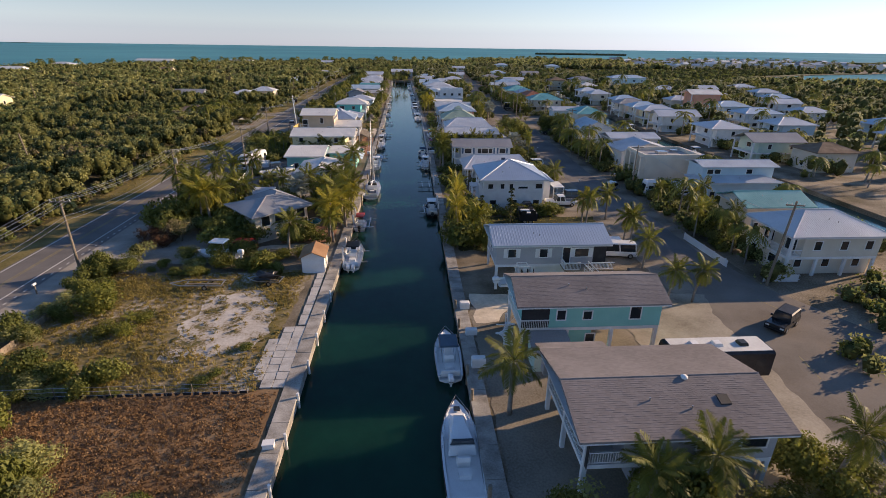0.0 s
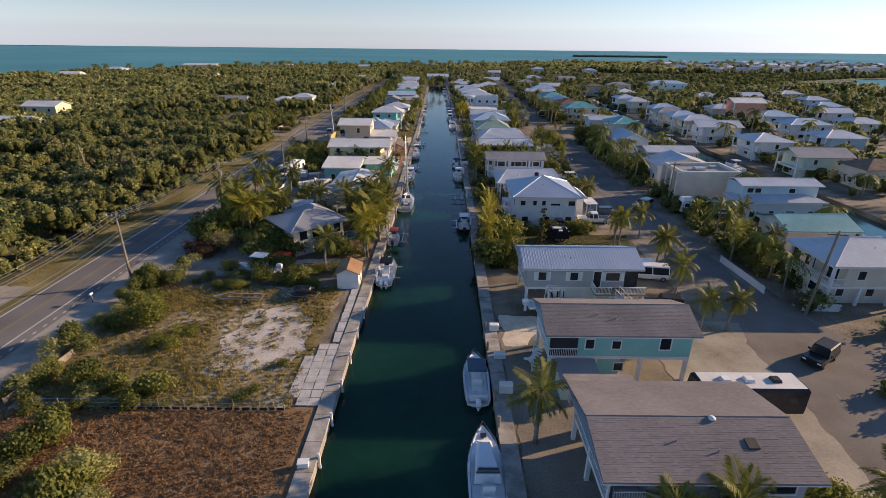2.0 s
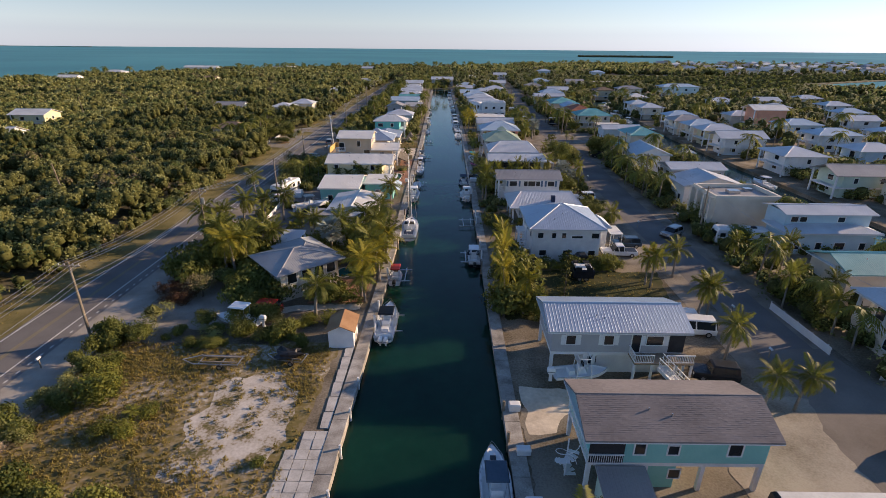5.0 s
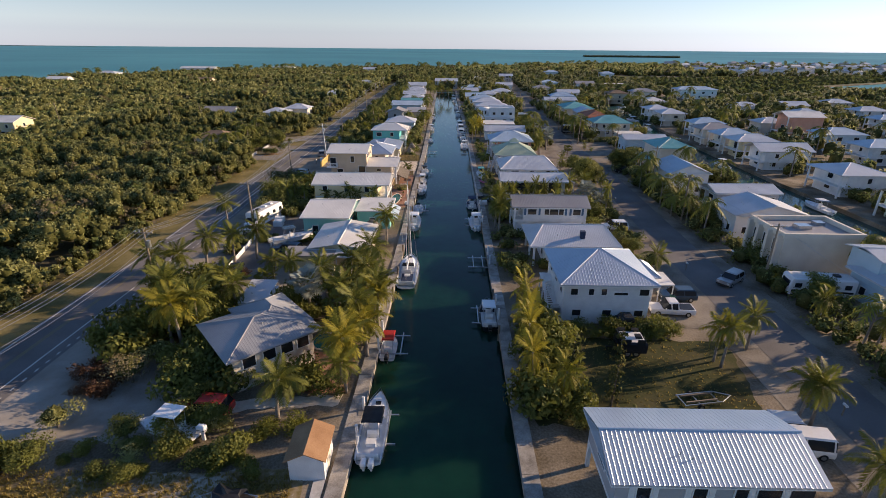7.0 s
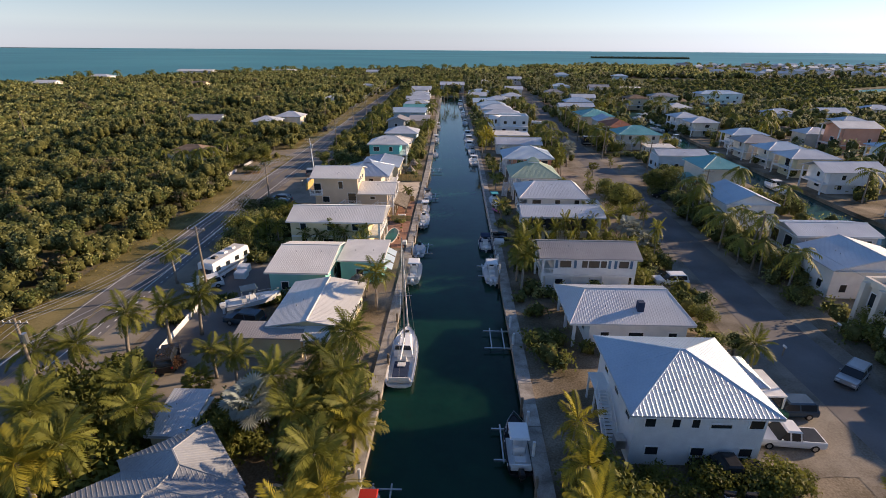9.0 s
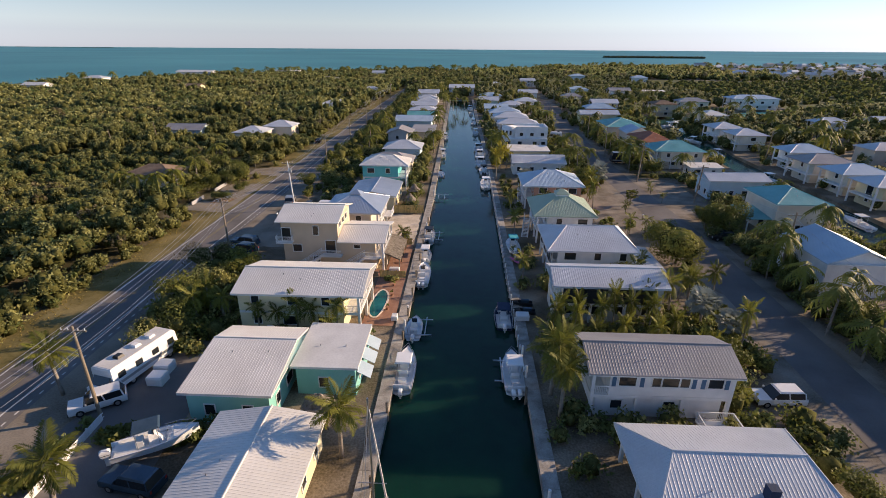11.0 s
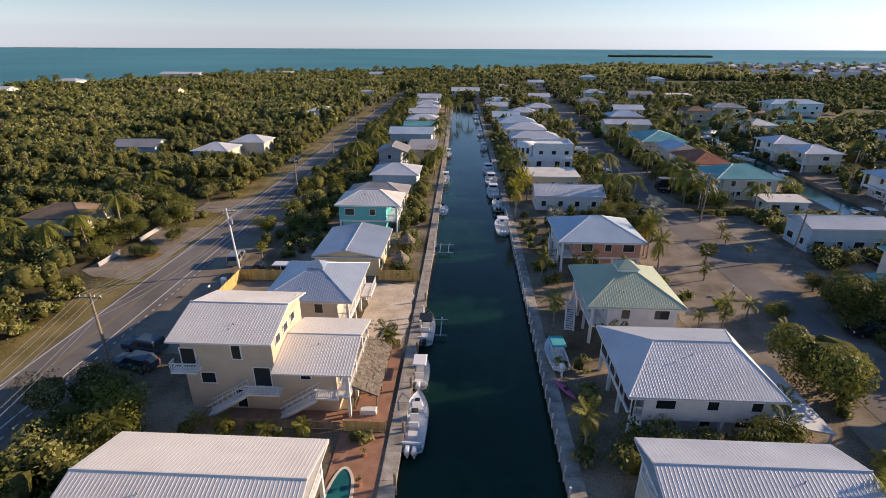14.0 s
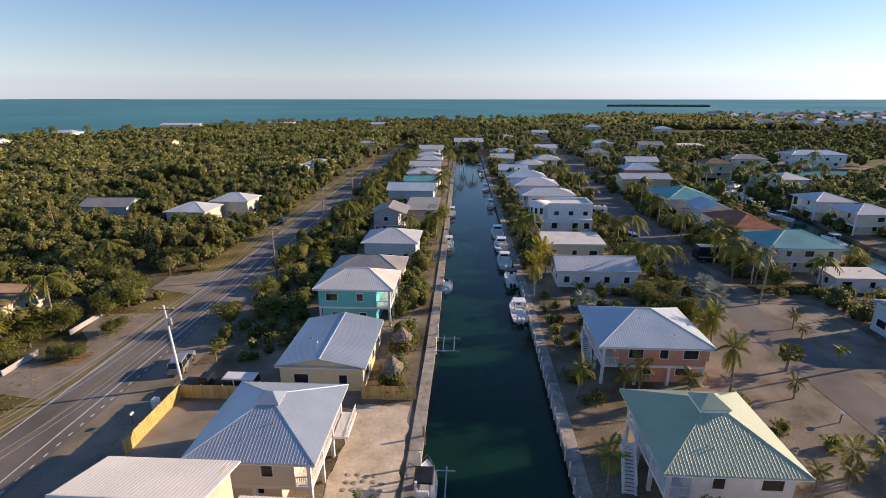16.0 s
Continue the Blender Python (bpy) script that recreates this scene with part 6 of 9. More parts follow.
def fan_mesh(name, size, mat, seed=0):
    """One fan leaf: a stalk and a pleated round blade with pointed fingers."""
    s = Solid().tube([(0, 0, 0), (size * 0.5, 0, size * 0.12), (size, 0, 0.05)], 0.03, 0.015, n=4)
    n = 15
    for k in range(n):
        a = radians(-120 + 240 * k / (n - 1))
        b = radians(240 / (n - 1) * 0.55)
        c = Vector((size, 0, 0.05))
        far = c + Vector((math.cos(a), math.sin(a), -0.15)) * size * 0.75
        m1 = c + Vector((math.cos(a - b), math.sin(a - b), 0.0)) * size * 0.45
        m2 = c + Vector((math.cos(a + b), math.sin(a + b), -0.12)) * size * 0.45
        s.add([c, m1, far, m2], [(0, 1, 2, 3)])
    return s.mesh(name, mat)


FRONDS = {}
for tone, mat in (("green", PALMGREEN), ("gold", PALMGOLD)):
    FRONDS[tone] = [frond_mesh("frond", 2.9, 0.55, mat, seed=1), frond_mesh("frond", 3.1, 0.95, mat, seed=2), frond_mesh("frond", 2.7, 1.35, mat, seed=3)]
    FRONDS["small_" + tone] = [frond_mesh("frond", 1.7, 0.6, mat, 15, 0.42, 4), frond_mesh("frond", 1.8, 1.0, mat, 15, 0.42, 5), frond_mesh("frond", 1.6, 1.4, mat, 15, 0.4, 6)]
FRONDS["far_green"] = [frond_mesh("frond", 2.9, 0.55, PALMGREEN, 10, 0.7, 1), frond_mesh("frond", 3.1, 0.95, PALMGREEN, 10, 0.7, 2), frond_mesh("frond", 2.7, 1.35, PALMGREEN, 10, 0.7, 3)]
FRONDS["silver"] = [fan_mesh("fan_leaf", 1.15, PALMSILVER, 1)] * 3
FRONDS["fan"] = [fan_mesh("fan_leaf", 1.0, PALMGREEN, 1)] * 3


def palm(kind, height, count, lean, label, seed, joined=False):
    r = random.Random(seed)
    ob = thing("palm", pose(0, 0, 0), label, "palm tree", "palms in the gardens")
    top = Vector((lean, lean * 0.4, height))
    path = [Vector((lean * (k / 6) ** 1.8, lean * 0.4 * (k / 6) ** 1.8, height * k / 6 - 0.1)) for k in range(7)]
    crown = Solid()
    thick = 0.16 if not kind.startswith("small") else 0.09
    stem = Solid().tube(path, thick * 1.35, thick * 0.8, n=8)
    part("trunk", stem, TRUNK, ob, smooth=True)
    for k in range(count):
        u = (k + 0.5) / count
        lift = 58 - 100 * u + r.uniform(-8, 8)
        v = FRONDS[kind][0 if u < 0.35 else (1 if u < 0.72 else 2)]
        m = Matrix.Translation(top - Vector((0, 0, 0.12 * u))) @ pose(0, 0, 0, r.uniform(-20, 20), -lift, k * 137.5 + r.uniform(-12, 12)) @ Matrix.Scale(r.uniform(0.85, 1.12), 4)
        if joined:
            crown.add([m @ q.co for q in v.vertices], [tuple(q.vertices) for q in v.polygons])
        else:
            f = new("frond", v)
            f.parent, f.matrix_basis = ob, m
    if joined:
        part("crown", crown, {"silver": PALMSILVER, "gold": PALMGOLD}.get(kind, PALMGREEN), ob)
    return ob


PROTOS = {
    "coco": [palm("green", 5.6, 21, 0.7, "coconut palm with arching green fronds", 1), palm("green", 5.2, 19, -0.5, "coconut palm with arching green fronds", 2), palm("green", 6.2, 22, 0.2, "tall coconut palm with a full green crown", 3)],
    "far": [palm("far_green", 5.8, 15, 0.5, "far palm with a ragged green crown", 14, True), palm("far_green", 6.0, 13, -0.6, "far palm with a ragged green crown", 15, True)],
    "gold": [palm("gold", 5.2, 19, 0.4, "palm with golden-yellow fronds in the low sun", 4), palm("gold", 4.6, 16, -0.3, "palm with golden-yellow fronds in the low sun", 5)],
    "small": [palm("small_green", 3.6, 13, 0.15, "slender young palm with short green fronds", 6), palm("small_green", 2.8, 11, -0.1, "slender young palm with short green fronds", 7)],
    "coco_far": [palm("green", 5.6, 21, 0.7, "coconut palm with arching green fronds", 1, True), palm("green", 5.2, 19, -0.5, "coconut palm with arching green fronds", 2, True)],
    "small_far": [palm("small_green", 3.6, 13, 0.15, "slender young palm with short green fronds", 6, True), palm("small_green", 2.8, 11, -0.1, "slender young palm with short green fronds", 7, True)],
    "silver": [palm("silver", 3.6, 30, 0.1, "silver-blue fan palm among shrubs", 8, True)],
    "fan": [palm("fan", 3.2, 26, 0.1, "green fan palm among shrubs", 9, True)],
}
NATURAL = {"far": (5.8, 6.0), "coco_far": (5.6, 5.2), "small_far": (3.6, 2.8), "coco": (5.6, 5.2, 6.2), "gold": (5.2, 4.6), "small": (3.6, 2.8), "silver": (3.6,), "fan": (3.2,)}
USED = set()


def plant(protos, heights, x, y, h, rnd, widen=1.0):
    i = rnd.randrange(len(protos))
    k = h / heights[i]
    m = pose(x, y, 0.0, 0, 0, rnd.uniform(0, 360)) @ Matrix.Diagonal((k ** 0.5 * widen, k ** 0.5 * widen, k, 1))
    ob = protos[i]
    if ob in USED:
        return copy_thing(ob, m)
    USED.add(ob)
    ob.matrix_basis = m
    return ob


prnd = random.Random(21)
PALMS = {
    "coco": [(24, 129.2, 5.6), (27.2, 131.6, 5), (20.6, 127.4, 5.6), (32.4, 135.4, 5), (-29.3, 75, 6.2), (-37.8, 88, 6), (-36.8, 93, 6), (-41.2, 111, 6), (-27.4, 80.3, 5.6), (-31.4, 98, 6), (-34, 96, 5.8), (-29.5, 83, 5.8), (-40.5, 86, 6), (-36.3, 80, 6), (-33.5, 78, 7), (-14, 88, 5.8), (-11.6, 90.4, 6.0), (-12, 104.5, 6.4), (-10.6, 80.5, 6), (-10.8, 74.8, 6.4), (-14.6, 80, 6), (-16.6, 62.6, 4.8), (-11.3, 66.6, 4.6), (-17, 83.5, 5.5), (-12.3, 84, 5.8), (-23, 88, 4.6), (-26, 90, 4.4),
             (13.2, 20.6, 5.0), (16.8, 20.4, 5.2), (27, 71.6, 5), (28.4, 54.6, 5), (30.8, 47, 4.6), (27.9, 47, 4.4), (29.6, 63.4, 4.8), (27.6, 91.3, 4.8), (6.8, 113.5, 6.4), (7.2, 110.5, 5.6), (16, 125.6, 6.4), (29.4, 122, 6.4), (24.6, 119, 4.6), (10.4, 121.6, 6), (13.8, 123.2, 5.6), (15.6, 120.6, 5.2), (18.6, 119.6, 5.6), (19.8, 124.4, 5.8), (8.2, 122.4, 5.6), (22.6, 118.6, 4.8), (11.6, 125.4, 5.4), (9.4, 124.8, 5.4), (12.6, 119.4, 5.0), (7.2, 118.0, 4.8), (17.2, 125, 5.6), (21.4, 122.0, 5.0), (27.2, 134, 5), (25.6, 180, 7), (24.6, 172.5, 7), (25.4, 181, 6), (30.5, 63, 5), (31.5, 75, 4.8), (41.5, 66, 6), (43.5, 60, 5.6), (46, 64, 6), (44.5, 69, 5.2), (48.0, 77, 6), (42.6, 80, 5), (44.5, 74, 5.6)],
    "gold": [(-12.2, 70.4, 5.2), (-12.0, 68, 6), (-10.2, 72.4, 5), (-9.9, 78.5, 5), (7.0, 79, 5.6), (6.9, 75, 5.6), (6.6, 71, 6), (6.4, 66, 5.6), (8.6, 64.1, 5), (6.0, 198.3, 6.4), (7.6, 208, 6), (9.4, 209.5, 5.4), (26.7, 72.6, 4.6), (-32, 74, 5.4), (-30.4, 73.2, 6)],
    "small": [(-31.2, 124.5, 4.6), (-32.6, 135.5, 4.0), (-16.9, 123.3, 4.1), (-19.9, 123.3, 3.3), (-21.6, 123.2, 3.9), (-23.8, 123.0, 3.3), (-26.3, 123.2, 3.5), (-34.3, 124.2, 4.0), (-12.4, 152.0, 3.0), (-11.9, 151.4, 2.6), (6.5, 137.5, 4.2), (7.0, 157.0, 4.2), (7.4, 171, 4), (-36.4, 176.6, 2.2), (-28, 195, 1.6), (30, 218.6, 3), (11.8, 152.2, 3.0), (13.4, 152.0, 2.8), (14.4, 172.0, 3.4), (12.6, 171.6, 3.0), (19.4, 171.0, 3.2), (-33.4, 126, 4.2), (-17.2, 120.8, 3), (24.0, 141.2, 3.4), (22.6, 138.2, 3.2), (41.4, 187, 1.8), (28.4, 160, 3.0), (24.6, 158.4, 2.4), (31.5, 160.7, 2.6), (27.7, 158.8, 2.2), (32.5, 155.3, 2.6), (31.3, 172.1, 2.2), (41.9, 189.8, 2.4), (41.7, 180.4, 2.2), (-28, 44.6, 1.6), (-24.8, 138.4, 1.6), (-21.0, 138.2, 1.4), (-27.4, 138.6, 1.6), (-17.8, 138.4, 1.6), (11.3, 69.2, 3), (15.5, 64, 2.8), (18.6, 63.4, 3.2)],
    "silver": [(-18.6, 81.2, 5), (26.4, 126, 3.8), (28.6, 123.6, 3.0), (29.2, 188, 4.6), (31, 194.5, 4), (12.4, 190.6, 3.4)],
    "fan": [(-66.2, 178.5, 3.8), (-64, 181.5, 3.4), (-25.4, 86, 3.4), (34, 178, 3), (-38, 207, 3.6), (-32, 210.6, 4), (45.5, 84, 3.4), (-13.8, 94.2, 3.2)],
}
for kind, spots in PALMS.items():
    for x, y, h in spots:
        k = kind + "_far" if kind in ("coco", "small") and (y > 116 or x > 34) else kind
        plant(PROTOS[k], NATURAL[k], x, y, h - 0.5, prnd, 0.68 if kind == "gold" and x > 0 else 0.66 if kind == "coco" and x > 5 and 116 < y < 128 else 0.8 if kind == "coco" and x > 20 else 1.0)
# palms whose long shadows fall over the street corner
for x, y, h in ((56, 31, 6.8), (62, 42, 7), (25.9, 21.8, 5.6), (28.6, 19.4, 6.2)):
    plant(PROTOS["coco_far"], NATURAL["coco_far"], x, y, h, prnd)
# royal palm by the near dock
rp = palm("green", 4.6, 15, 0.2, "stout palm with a bright green crown by the dock", 12)
rp.matrix_basis = pose(7.0, 30.2, 0, 0, 0, 40) @ Matrix.Diagonal((0.95, 0.95, 1.05, 1))
# further palms along the far gardens, on the lots across the canals and on the shores
def far_palm(seed):
    """A light palm: a thin stem and a crown of drooping fronds with ragged leaflets. Height 1 for the stem's top."""
    r = np.random.default_rng(seed)
    v, f, index = [], [], []
    for k in range(4):
        a = k * math.pi / 2
        v += [(0.16 * math.cos(a), 0.16 * math.sin(a), 0.0), (0.3 + 0.09 * math.cos(a), 0.12 + 0.09 * math.sin(a), 6.0)]
    for k in range(4):
        a, b = 2 * k, 2 * ((k + 1) % 4)
        f += [(a, b, b + 1), (a, b + 1, a + 1)]
        index += [0, 0]
    for k in range(15):
        az, lift, ln = k * 2.4 + r.uniform(-0.2, 0.2), r.uniform(-0.5, 1.1), r.uniform(2.2, 3.0)
        at = lambda u: np.array([0.3, 0.12, 6.0]) + ln * np.array([math.cos(az) * u * math.cos(lift * 0.6), math.sin(az) * u * math.cos(lift * 0.6), math.sin(lift) * u * 0.8 - 0.62 * u * u])
        side = np.array([-math.sin(az), math.cos(az), 0])
        for i in range(8):
            u = 0.1 + i * 0.115
            p, q = at(u), at(u + 0.115)
            wide = 0.68 * math.sin(math.pi * (0.18 + 0.8 * u)) + 0.08
            for sgn in (-1, 1):
                tip = (p + q) / 2 + side * sgn * wide + (q - p) * 1.1 - np.array([0, 0, 0.24 + r.uniform(0, 0.25)])
                n = len(v)
                v += [tuple(p), tuple(q), tuple(tip)]
                f.append((n, n + 1, n + 2))
                index.append(1)
    return np.array(v), np.array(f), np.array(index)


FAR_PALMS = [far_palm(k) for k in range(4)]


def palm_grove(name, spots, label):
    """Palms too many and too far to tell apart: one mesh."""
    vs, fs, ix, n = [], [], [], 0
    for x, y, h in spots:
        v, f, index = FAR_PALMS[prnd.randrange(4)]
        a, k = prnd.uniform(0, 6.28), (h / 6) ** 0.5 * prnd.uniform(0.85, 1.2)
        turn = np.array([[math.cos(a) * k, -math.sin(a) * k, 0], [math.sin(a) * k, math.cos(a) * k, 0], [0, 0, h / 6]])
        vs.append(v @ turn.T + np.array([x, y, 0.0]))
        fs.append(f + n)
        ix.append(index)
        n += len(v)
    return tagged(new(name, numpy_mesh(name, np.concatenate(vs), np.concatenate(fs), [TRUNK, PALMGREEN], np.concatenate(ix))), label, "palms", kind="stuff")


def strewn(n, x0, x1, y0, y1, h0, h1, clear=0.0):
    out = []
    for _ in range(n):
        x, y = prnd.uniform(x0, x1), prnd.uniform(y0, y1)
        street = np.interp(y, [20, 131, 165, 200, 280, 400], [36.2, 37.4, 38.6, 37.6, 40.5, 46])
        water = np.interp(y, [0, 138, 190, 250, 307], [69, 69.3, 72, 76.5, 77]) - 1 < x < np.interp(y, [0, 150, 195, 235, 268, 300], [80.3, 80.5, 82, 84.5, 90, 94]) + 1.5 and y < 312
        open_lot = 23 < x < 52 and 148 < y < 203
        if abs(x - street) > 4.2 and not water and not open_lot and bool(keep(np.array([[x, y]]), clear)[0]):
            out.append((x, y, prnd.uniform(h0, h1)))
    return out


palm_grove("garden_palms", strewn(52, 40.6, 48, 56, 300, 4.5, 8) + strewn(34, 49, 68, 58, 320, 4.5, 7.5) + strewn(52, 83, 100, 60, 330, 4.5, 7.5) + strewn(110, 100, 225, 80, 330, 5, 8.5)
           + strewn(22, 24, 32, 190, 400, 4.5, 7.5) + strewn(16, 5.8, 9, 212, 400, 5, 8), "garden palms among the farther houses and canals")
palm_grove("garden_palms", [q for q in strewn(60, -34, -12, 196, 400, 5, 8.5)] + strewn(90, -30, 150, 335, 520, 5, 8.5) + strewn(24, -82, -63, 150, 420, 5, 7.5), "palms standing out over far gardens")
palm_grove("shore_palms", [(x, float(shore_y(x)) - prnd.uniform(2, 30), prnd.uniform(7, 11)) for x in [prnd.uniform(-330, 250) for _ in range(110)]] + [(x, y, prnd.uniform(8, 11)) for x, y in [(a + prnd.uniform(-14, 14), b + prnd.uniform(-14, 14)) for a, b in TOWN]], "tall palms along the far shore")


# bushes and broad trees
def bush(label, r, h, count, size, mat, seed):
    ob = thing("bush", pose(0, 0, 0), label, "bush", "bushes in the gardens")
    c = np.array([[0, 0, h * 0.5]])
    v, f = leaf_quads(c, np.array([r]), count, size, squash=h / (2.0 * r) * 1.2, low=-0.8, tri=True)
    v[:, 2] = np.maximum(v[:, 2], 0.03)
    part("foliage", numpy_mesh("foliage", v, f, mat), None, ob)
    return ob


def tree(label, r, h, count, size, mat, seed, stem=0.45, heart=0.55):
    ob = thing("tree", pose(0, 0, 0), label, "tree", "trees in the gardens")
    rr = random.Random(seed)
    t = Solid().tube([(0, 0, -0.1), (0.1, 0.05, h * 0.3), (0.05, 0.1, h * stem)], 0.2, 0.14)
    for k in range(6):
        a = k * 1.05 + rr.random()
        e = (math.cos(a) * r * 0.7, math.sin(a) * r * 0.7, h * (0.62 + 0.2 * rr.random()))
        t.tube([(0.05, 0.1, h * stem - 0.1), (e[0] * 0.45, e[1] * 0.45, h * (stem + 0.12)), e], 0.1, 0.03, 6)
    part("trunk", t, BARK, ob)
    v, f = leaf_quads(np.array([[0, 0, h * 0.58]]), np.array([r]), count, size, squash=0.85, low=-0.8, tri=True)
    part("crown", numpy_mesh("crown", v, f, mat), None, ob)
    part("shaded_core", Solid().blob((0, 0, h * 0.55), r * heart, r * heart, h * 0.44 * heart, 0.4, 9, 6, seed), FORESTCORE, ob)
    return ob


BUSHES = [bush("rounded green garden shrub with dense leaves", 1.1, 1.5, 1100, 0.15, BUSH, 1), bush("loose upright green garden shrub", 1.0, 1.9, 1050, 0.15, BUSH, 2), bush("low spreading green garden shrub", 1.3, 1.0, 1050, 0.15, BUSH, 3)]
BUSH_H = (1.5, 1.9, 1.0)
NEARBUSH = [bush("fine-leaved rounded green shrub", 1.1, 1.5, 1350, 0.13, BUSH, 11), bush("fine-leaved spreading green shrub", 1.25, 1.2, 1400, 0.135, BUSH, 12), bush("fine-leaved upright green shrub", 1.0, 1.9, 1350, 0.13, FOREST, 13)]
NEAR_H = (1.5, 1.2, 1.9)
RUST = [bush("bronze-leaved garden shrub by the road", 1.2, 2.0, 900, 0.15, RUSTY, 4)]
GOLDB = [bush("feathery yellow-green palm-like garden shrub", 1.3, 2.2, 1700, 0.14, PALMGREEN, 5)]
TREES = [tree("broad garden tree with a dense green crown", 2.4, 4.6, 2000, 0.235, BUSH, 6, 0.25), tree("open garden tree with a loose crown", 2.1, 4.2, 1300, 0.22, FOREST, 7), tree("low spreading dark green tree", 2.8, 4.0, 2100, 0.235, BUSH, 8, 0.22)]
TREE_H = (4.6, 4.2, 4.0)
brnd = random.Random(8)


FAR_SHRUBS = []


def hedge(x0, y0, x1, y1, n, h0, h1, which=None, heights=None):
    """Shrubs strewn over a rectangle; those far from the canal's near stretch are gathered into one mass."""
    for k in range(n):
        x, y, h = brnd.uniform(x0, x1), brnd.uniform(y0, y1), brnd.uniform(h0, h1)
        if not which and (y > 92 or x > 31):
            FAR_SHRUBS.append((x, y, h))
            continue
        if not which and y < 64:
            plant(NEARBUSH, NEAR_H, x, y, h, brnd, brnd.uniform(0.9, 1.3))
            continue
        plant(which or BUSHES, heights or BUSH_H, x, y, h, brnd, brnd.uniform(0.9, 1.3))


hedge(-38.5, 34, -34.6, 58, 34, 0.8, 2.4)
hedge(-36, 33.4, -24, 34.4, 7, 0.35, 0.9)
hedge(-18, 35, -16.4, 36.6, 2, 0.6, 0.9)
hedge(-33, 34.5, -28, 37, 4, 1.2, 1.8)
hedge(-37, 24, -30, 31, 9, 1.2, 2.4)
hedge(-27.5, 23.2, -23.8, 27.2, 9, 1.4, 2.6)
hedge(-19.5, 22.0, -16.5, 23.6, 4, 0.5, 1.0)
hedge(-31, 33.8, -25, 36.4, 12, 0.8, 1.7)
hedge(-33, 55.6, -16, 57.2, 8, 0.7, 1.5)
hedge(-33, 57.2, -23, 59.6, 9, 0.8, 1.6)
hedge(-22, 57.2, -15, 58.6, 4, 0.8, 1.4)
hedge(-39.6, 56.5, -37, 59.4, 4, 0.8, 1.6)
hedge(-22, 57, -16, 58.5, 6, 1.0, 1.8)
hedge(-34.2, 46.6, -32.2, 48.6, 3, 2.0, 2.8, GOLDB, (2.2,))
hedge(-30, 43, -27, 46, 3, 0.8, 1.3, GOLDB, (2.2,))
hedge(-16.6, 39, -12.5, 40, 1, 0.8, 1.0)
hedge(-28.5, 66.5, -23, 69, 9, 1.2, 2.2)
hedge(-25.4, 61.2, -21.4, 62.0, 5, 1.5, 2.0)
hedge(-19.5, 60.2, -13.5, 61.6, 4, 0.8, 1.4, GOLDB, (2.2,))
hedge(-32.3, 91, -30.7, 92.4, 2, 1.6, 2.2, RUST, (2.0,))
hedge(-36, 74, -27.5, 84, 10, 1.0, 2.0)
hedge(-23, 79, -12, 84.5, 16, 1.0, 1.9)
hedge(-38.5, 71.5, -32, 77, 14, 1.4, 3.0)
hedge(-38.5, 70.5, -33, 75, 6, 1.6, 2.4, RUST, (2.0,))
hedge(-39, 74, -28, 86, 18, 1.0, 2.2)
hedge(-17.5, 85, -12, 92.5, 9, 1.0, 1.8)
hedge(-18, 66, -11.4, 68.6, 7, 1.0, 2.0)
hedge(-14, 74, -11.2, 80, 8, 1.0, 2.2)
hedge(-38, 84.5, -33, 92, 7, 1.0, 1.8)
hedge(-37, 93, -35.4, 108, 8, 0.8, 1.8)
hedge(-39.5, 118, -30, 123, 14, 1.4, 3.2)
hedge(-39.8, 122, -34, 143, 40, 1.6, 4.0)
hedge(-38, 179, -28, 199, 26, 1.2, 3.2)
hedge(-39, 199, -29, 300, 90, 1.6, 4.2)
hedge(-40, 300, -30, 400, 60, 2.0, 4.6)
hedge(-29, 209, -14, 214, 16, 1.4, 3.4)
hedge(-29, 226, -14, 235, 24, 1.6, 4.0)
hedge(-29, 259, -14, 269, 24, 1.6, 4.0)
hedge(24, 186, 33, 202, 18, 1.0, 2.6)
hedge(46, 148, 68, 159, 34, 1.4, 3.8)
hedge(52, 173, 68, 182, 26, 1.2, 3.4)
hedge(53, 192, 69, 202, 22, 1.2, 3.4)
hedge(62, 100, 68.3, 300, 70, 1.6, 4.0)
hedge(44, 242, 52, 330, 40, 1.6, 4.2)
hedge(66, 214, 72, 330, 40, 2.0, 4.6)
hedge(9, 229.5, 27, 236, 18, 1.2, 3.0)
hedge(9, 253, 27, 258.5, 18, 1.4, 3.4)
hedge(9, 268.5, 27, 273.5, 18, 1.4, 3.4)
hedge(25.5, 204, 33, 300, 60, 1.4, 3.6)
hedge(86, 100, 100, 300, 110, 1.6, 4.4)
hedge(-24, 104.8, -14, 107, 10, 0.9, 1.8)
hedge(-33, 105, -25, 106.4, 14, 0.9, 1.4)
hedge(-36, 121, -29.5, 129, 14, 1.2, 2.6)
hedge(-27, 121.2, -12, 123.2, 16, 0.8, 1.6)
hedge(-38, 130, -31, 142, 14, 1.6, 3.2)
hedge(-29, 137.8, -12, 138.8, 9, 0.5, 1.1)
hedge(-33, 186, -29, 200, 8, 1.0, 2.0)
hedge(-36, 176, -28, 186, 10, 0.8, 1.6)
hedge(-14.6, 171, -12.2, 190, 12, 1.4, 3.4)
hedge(-15, 190, -11.8, 260, 36, 2.0, 4.6)
hedge(-36, 200, -29, 300, 40, 1.6, 3.8)
hedge(-42.2, 206, -38.4, 262, 22, 2.4, 4.6)
hedge(-42.6, 282, -38.4, 400, 56, 2.8, 5.2)
hedge(-38.2, 62.8, -33.6, 69.6, 15, 1.3, 2.2, RUST, (2.0,))
hedge(6.2, 62.5, 10, 78, 22, 1.2, 2.8)
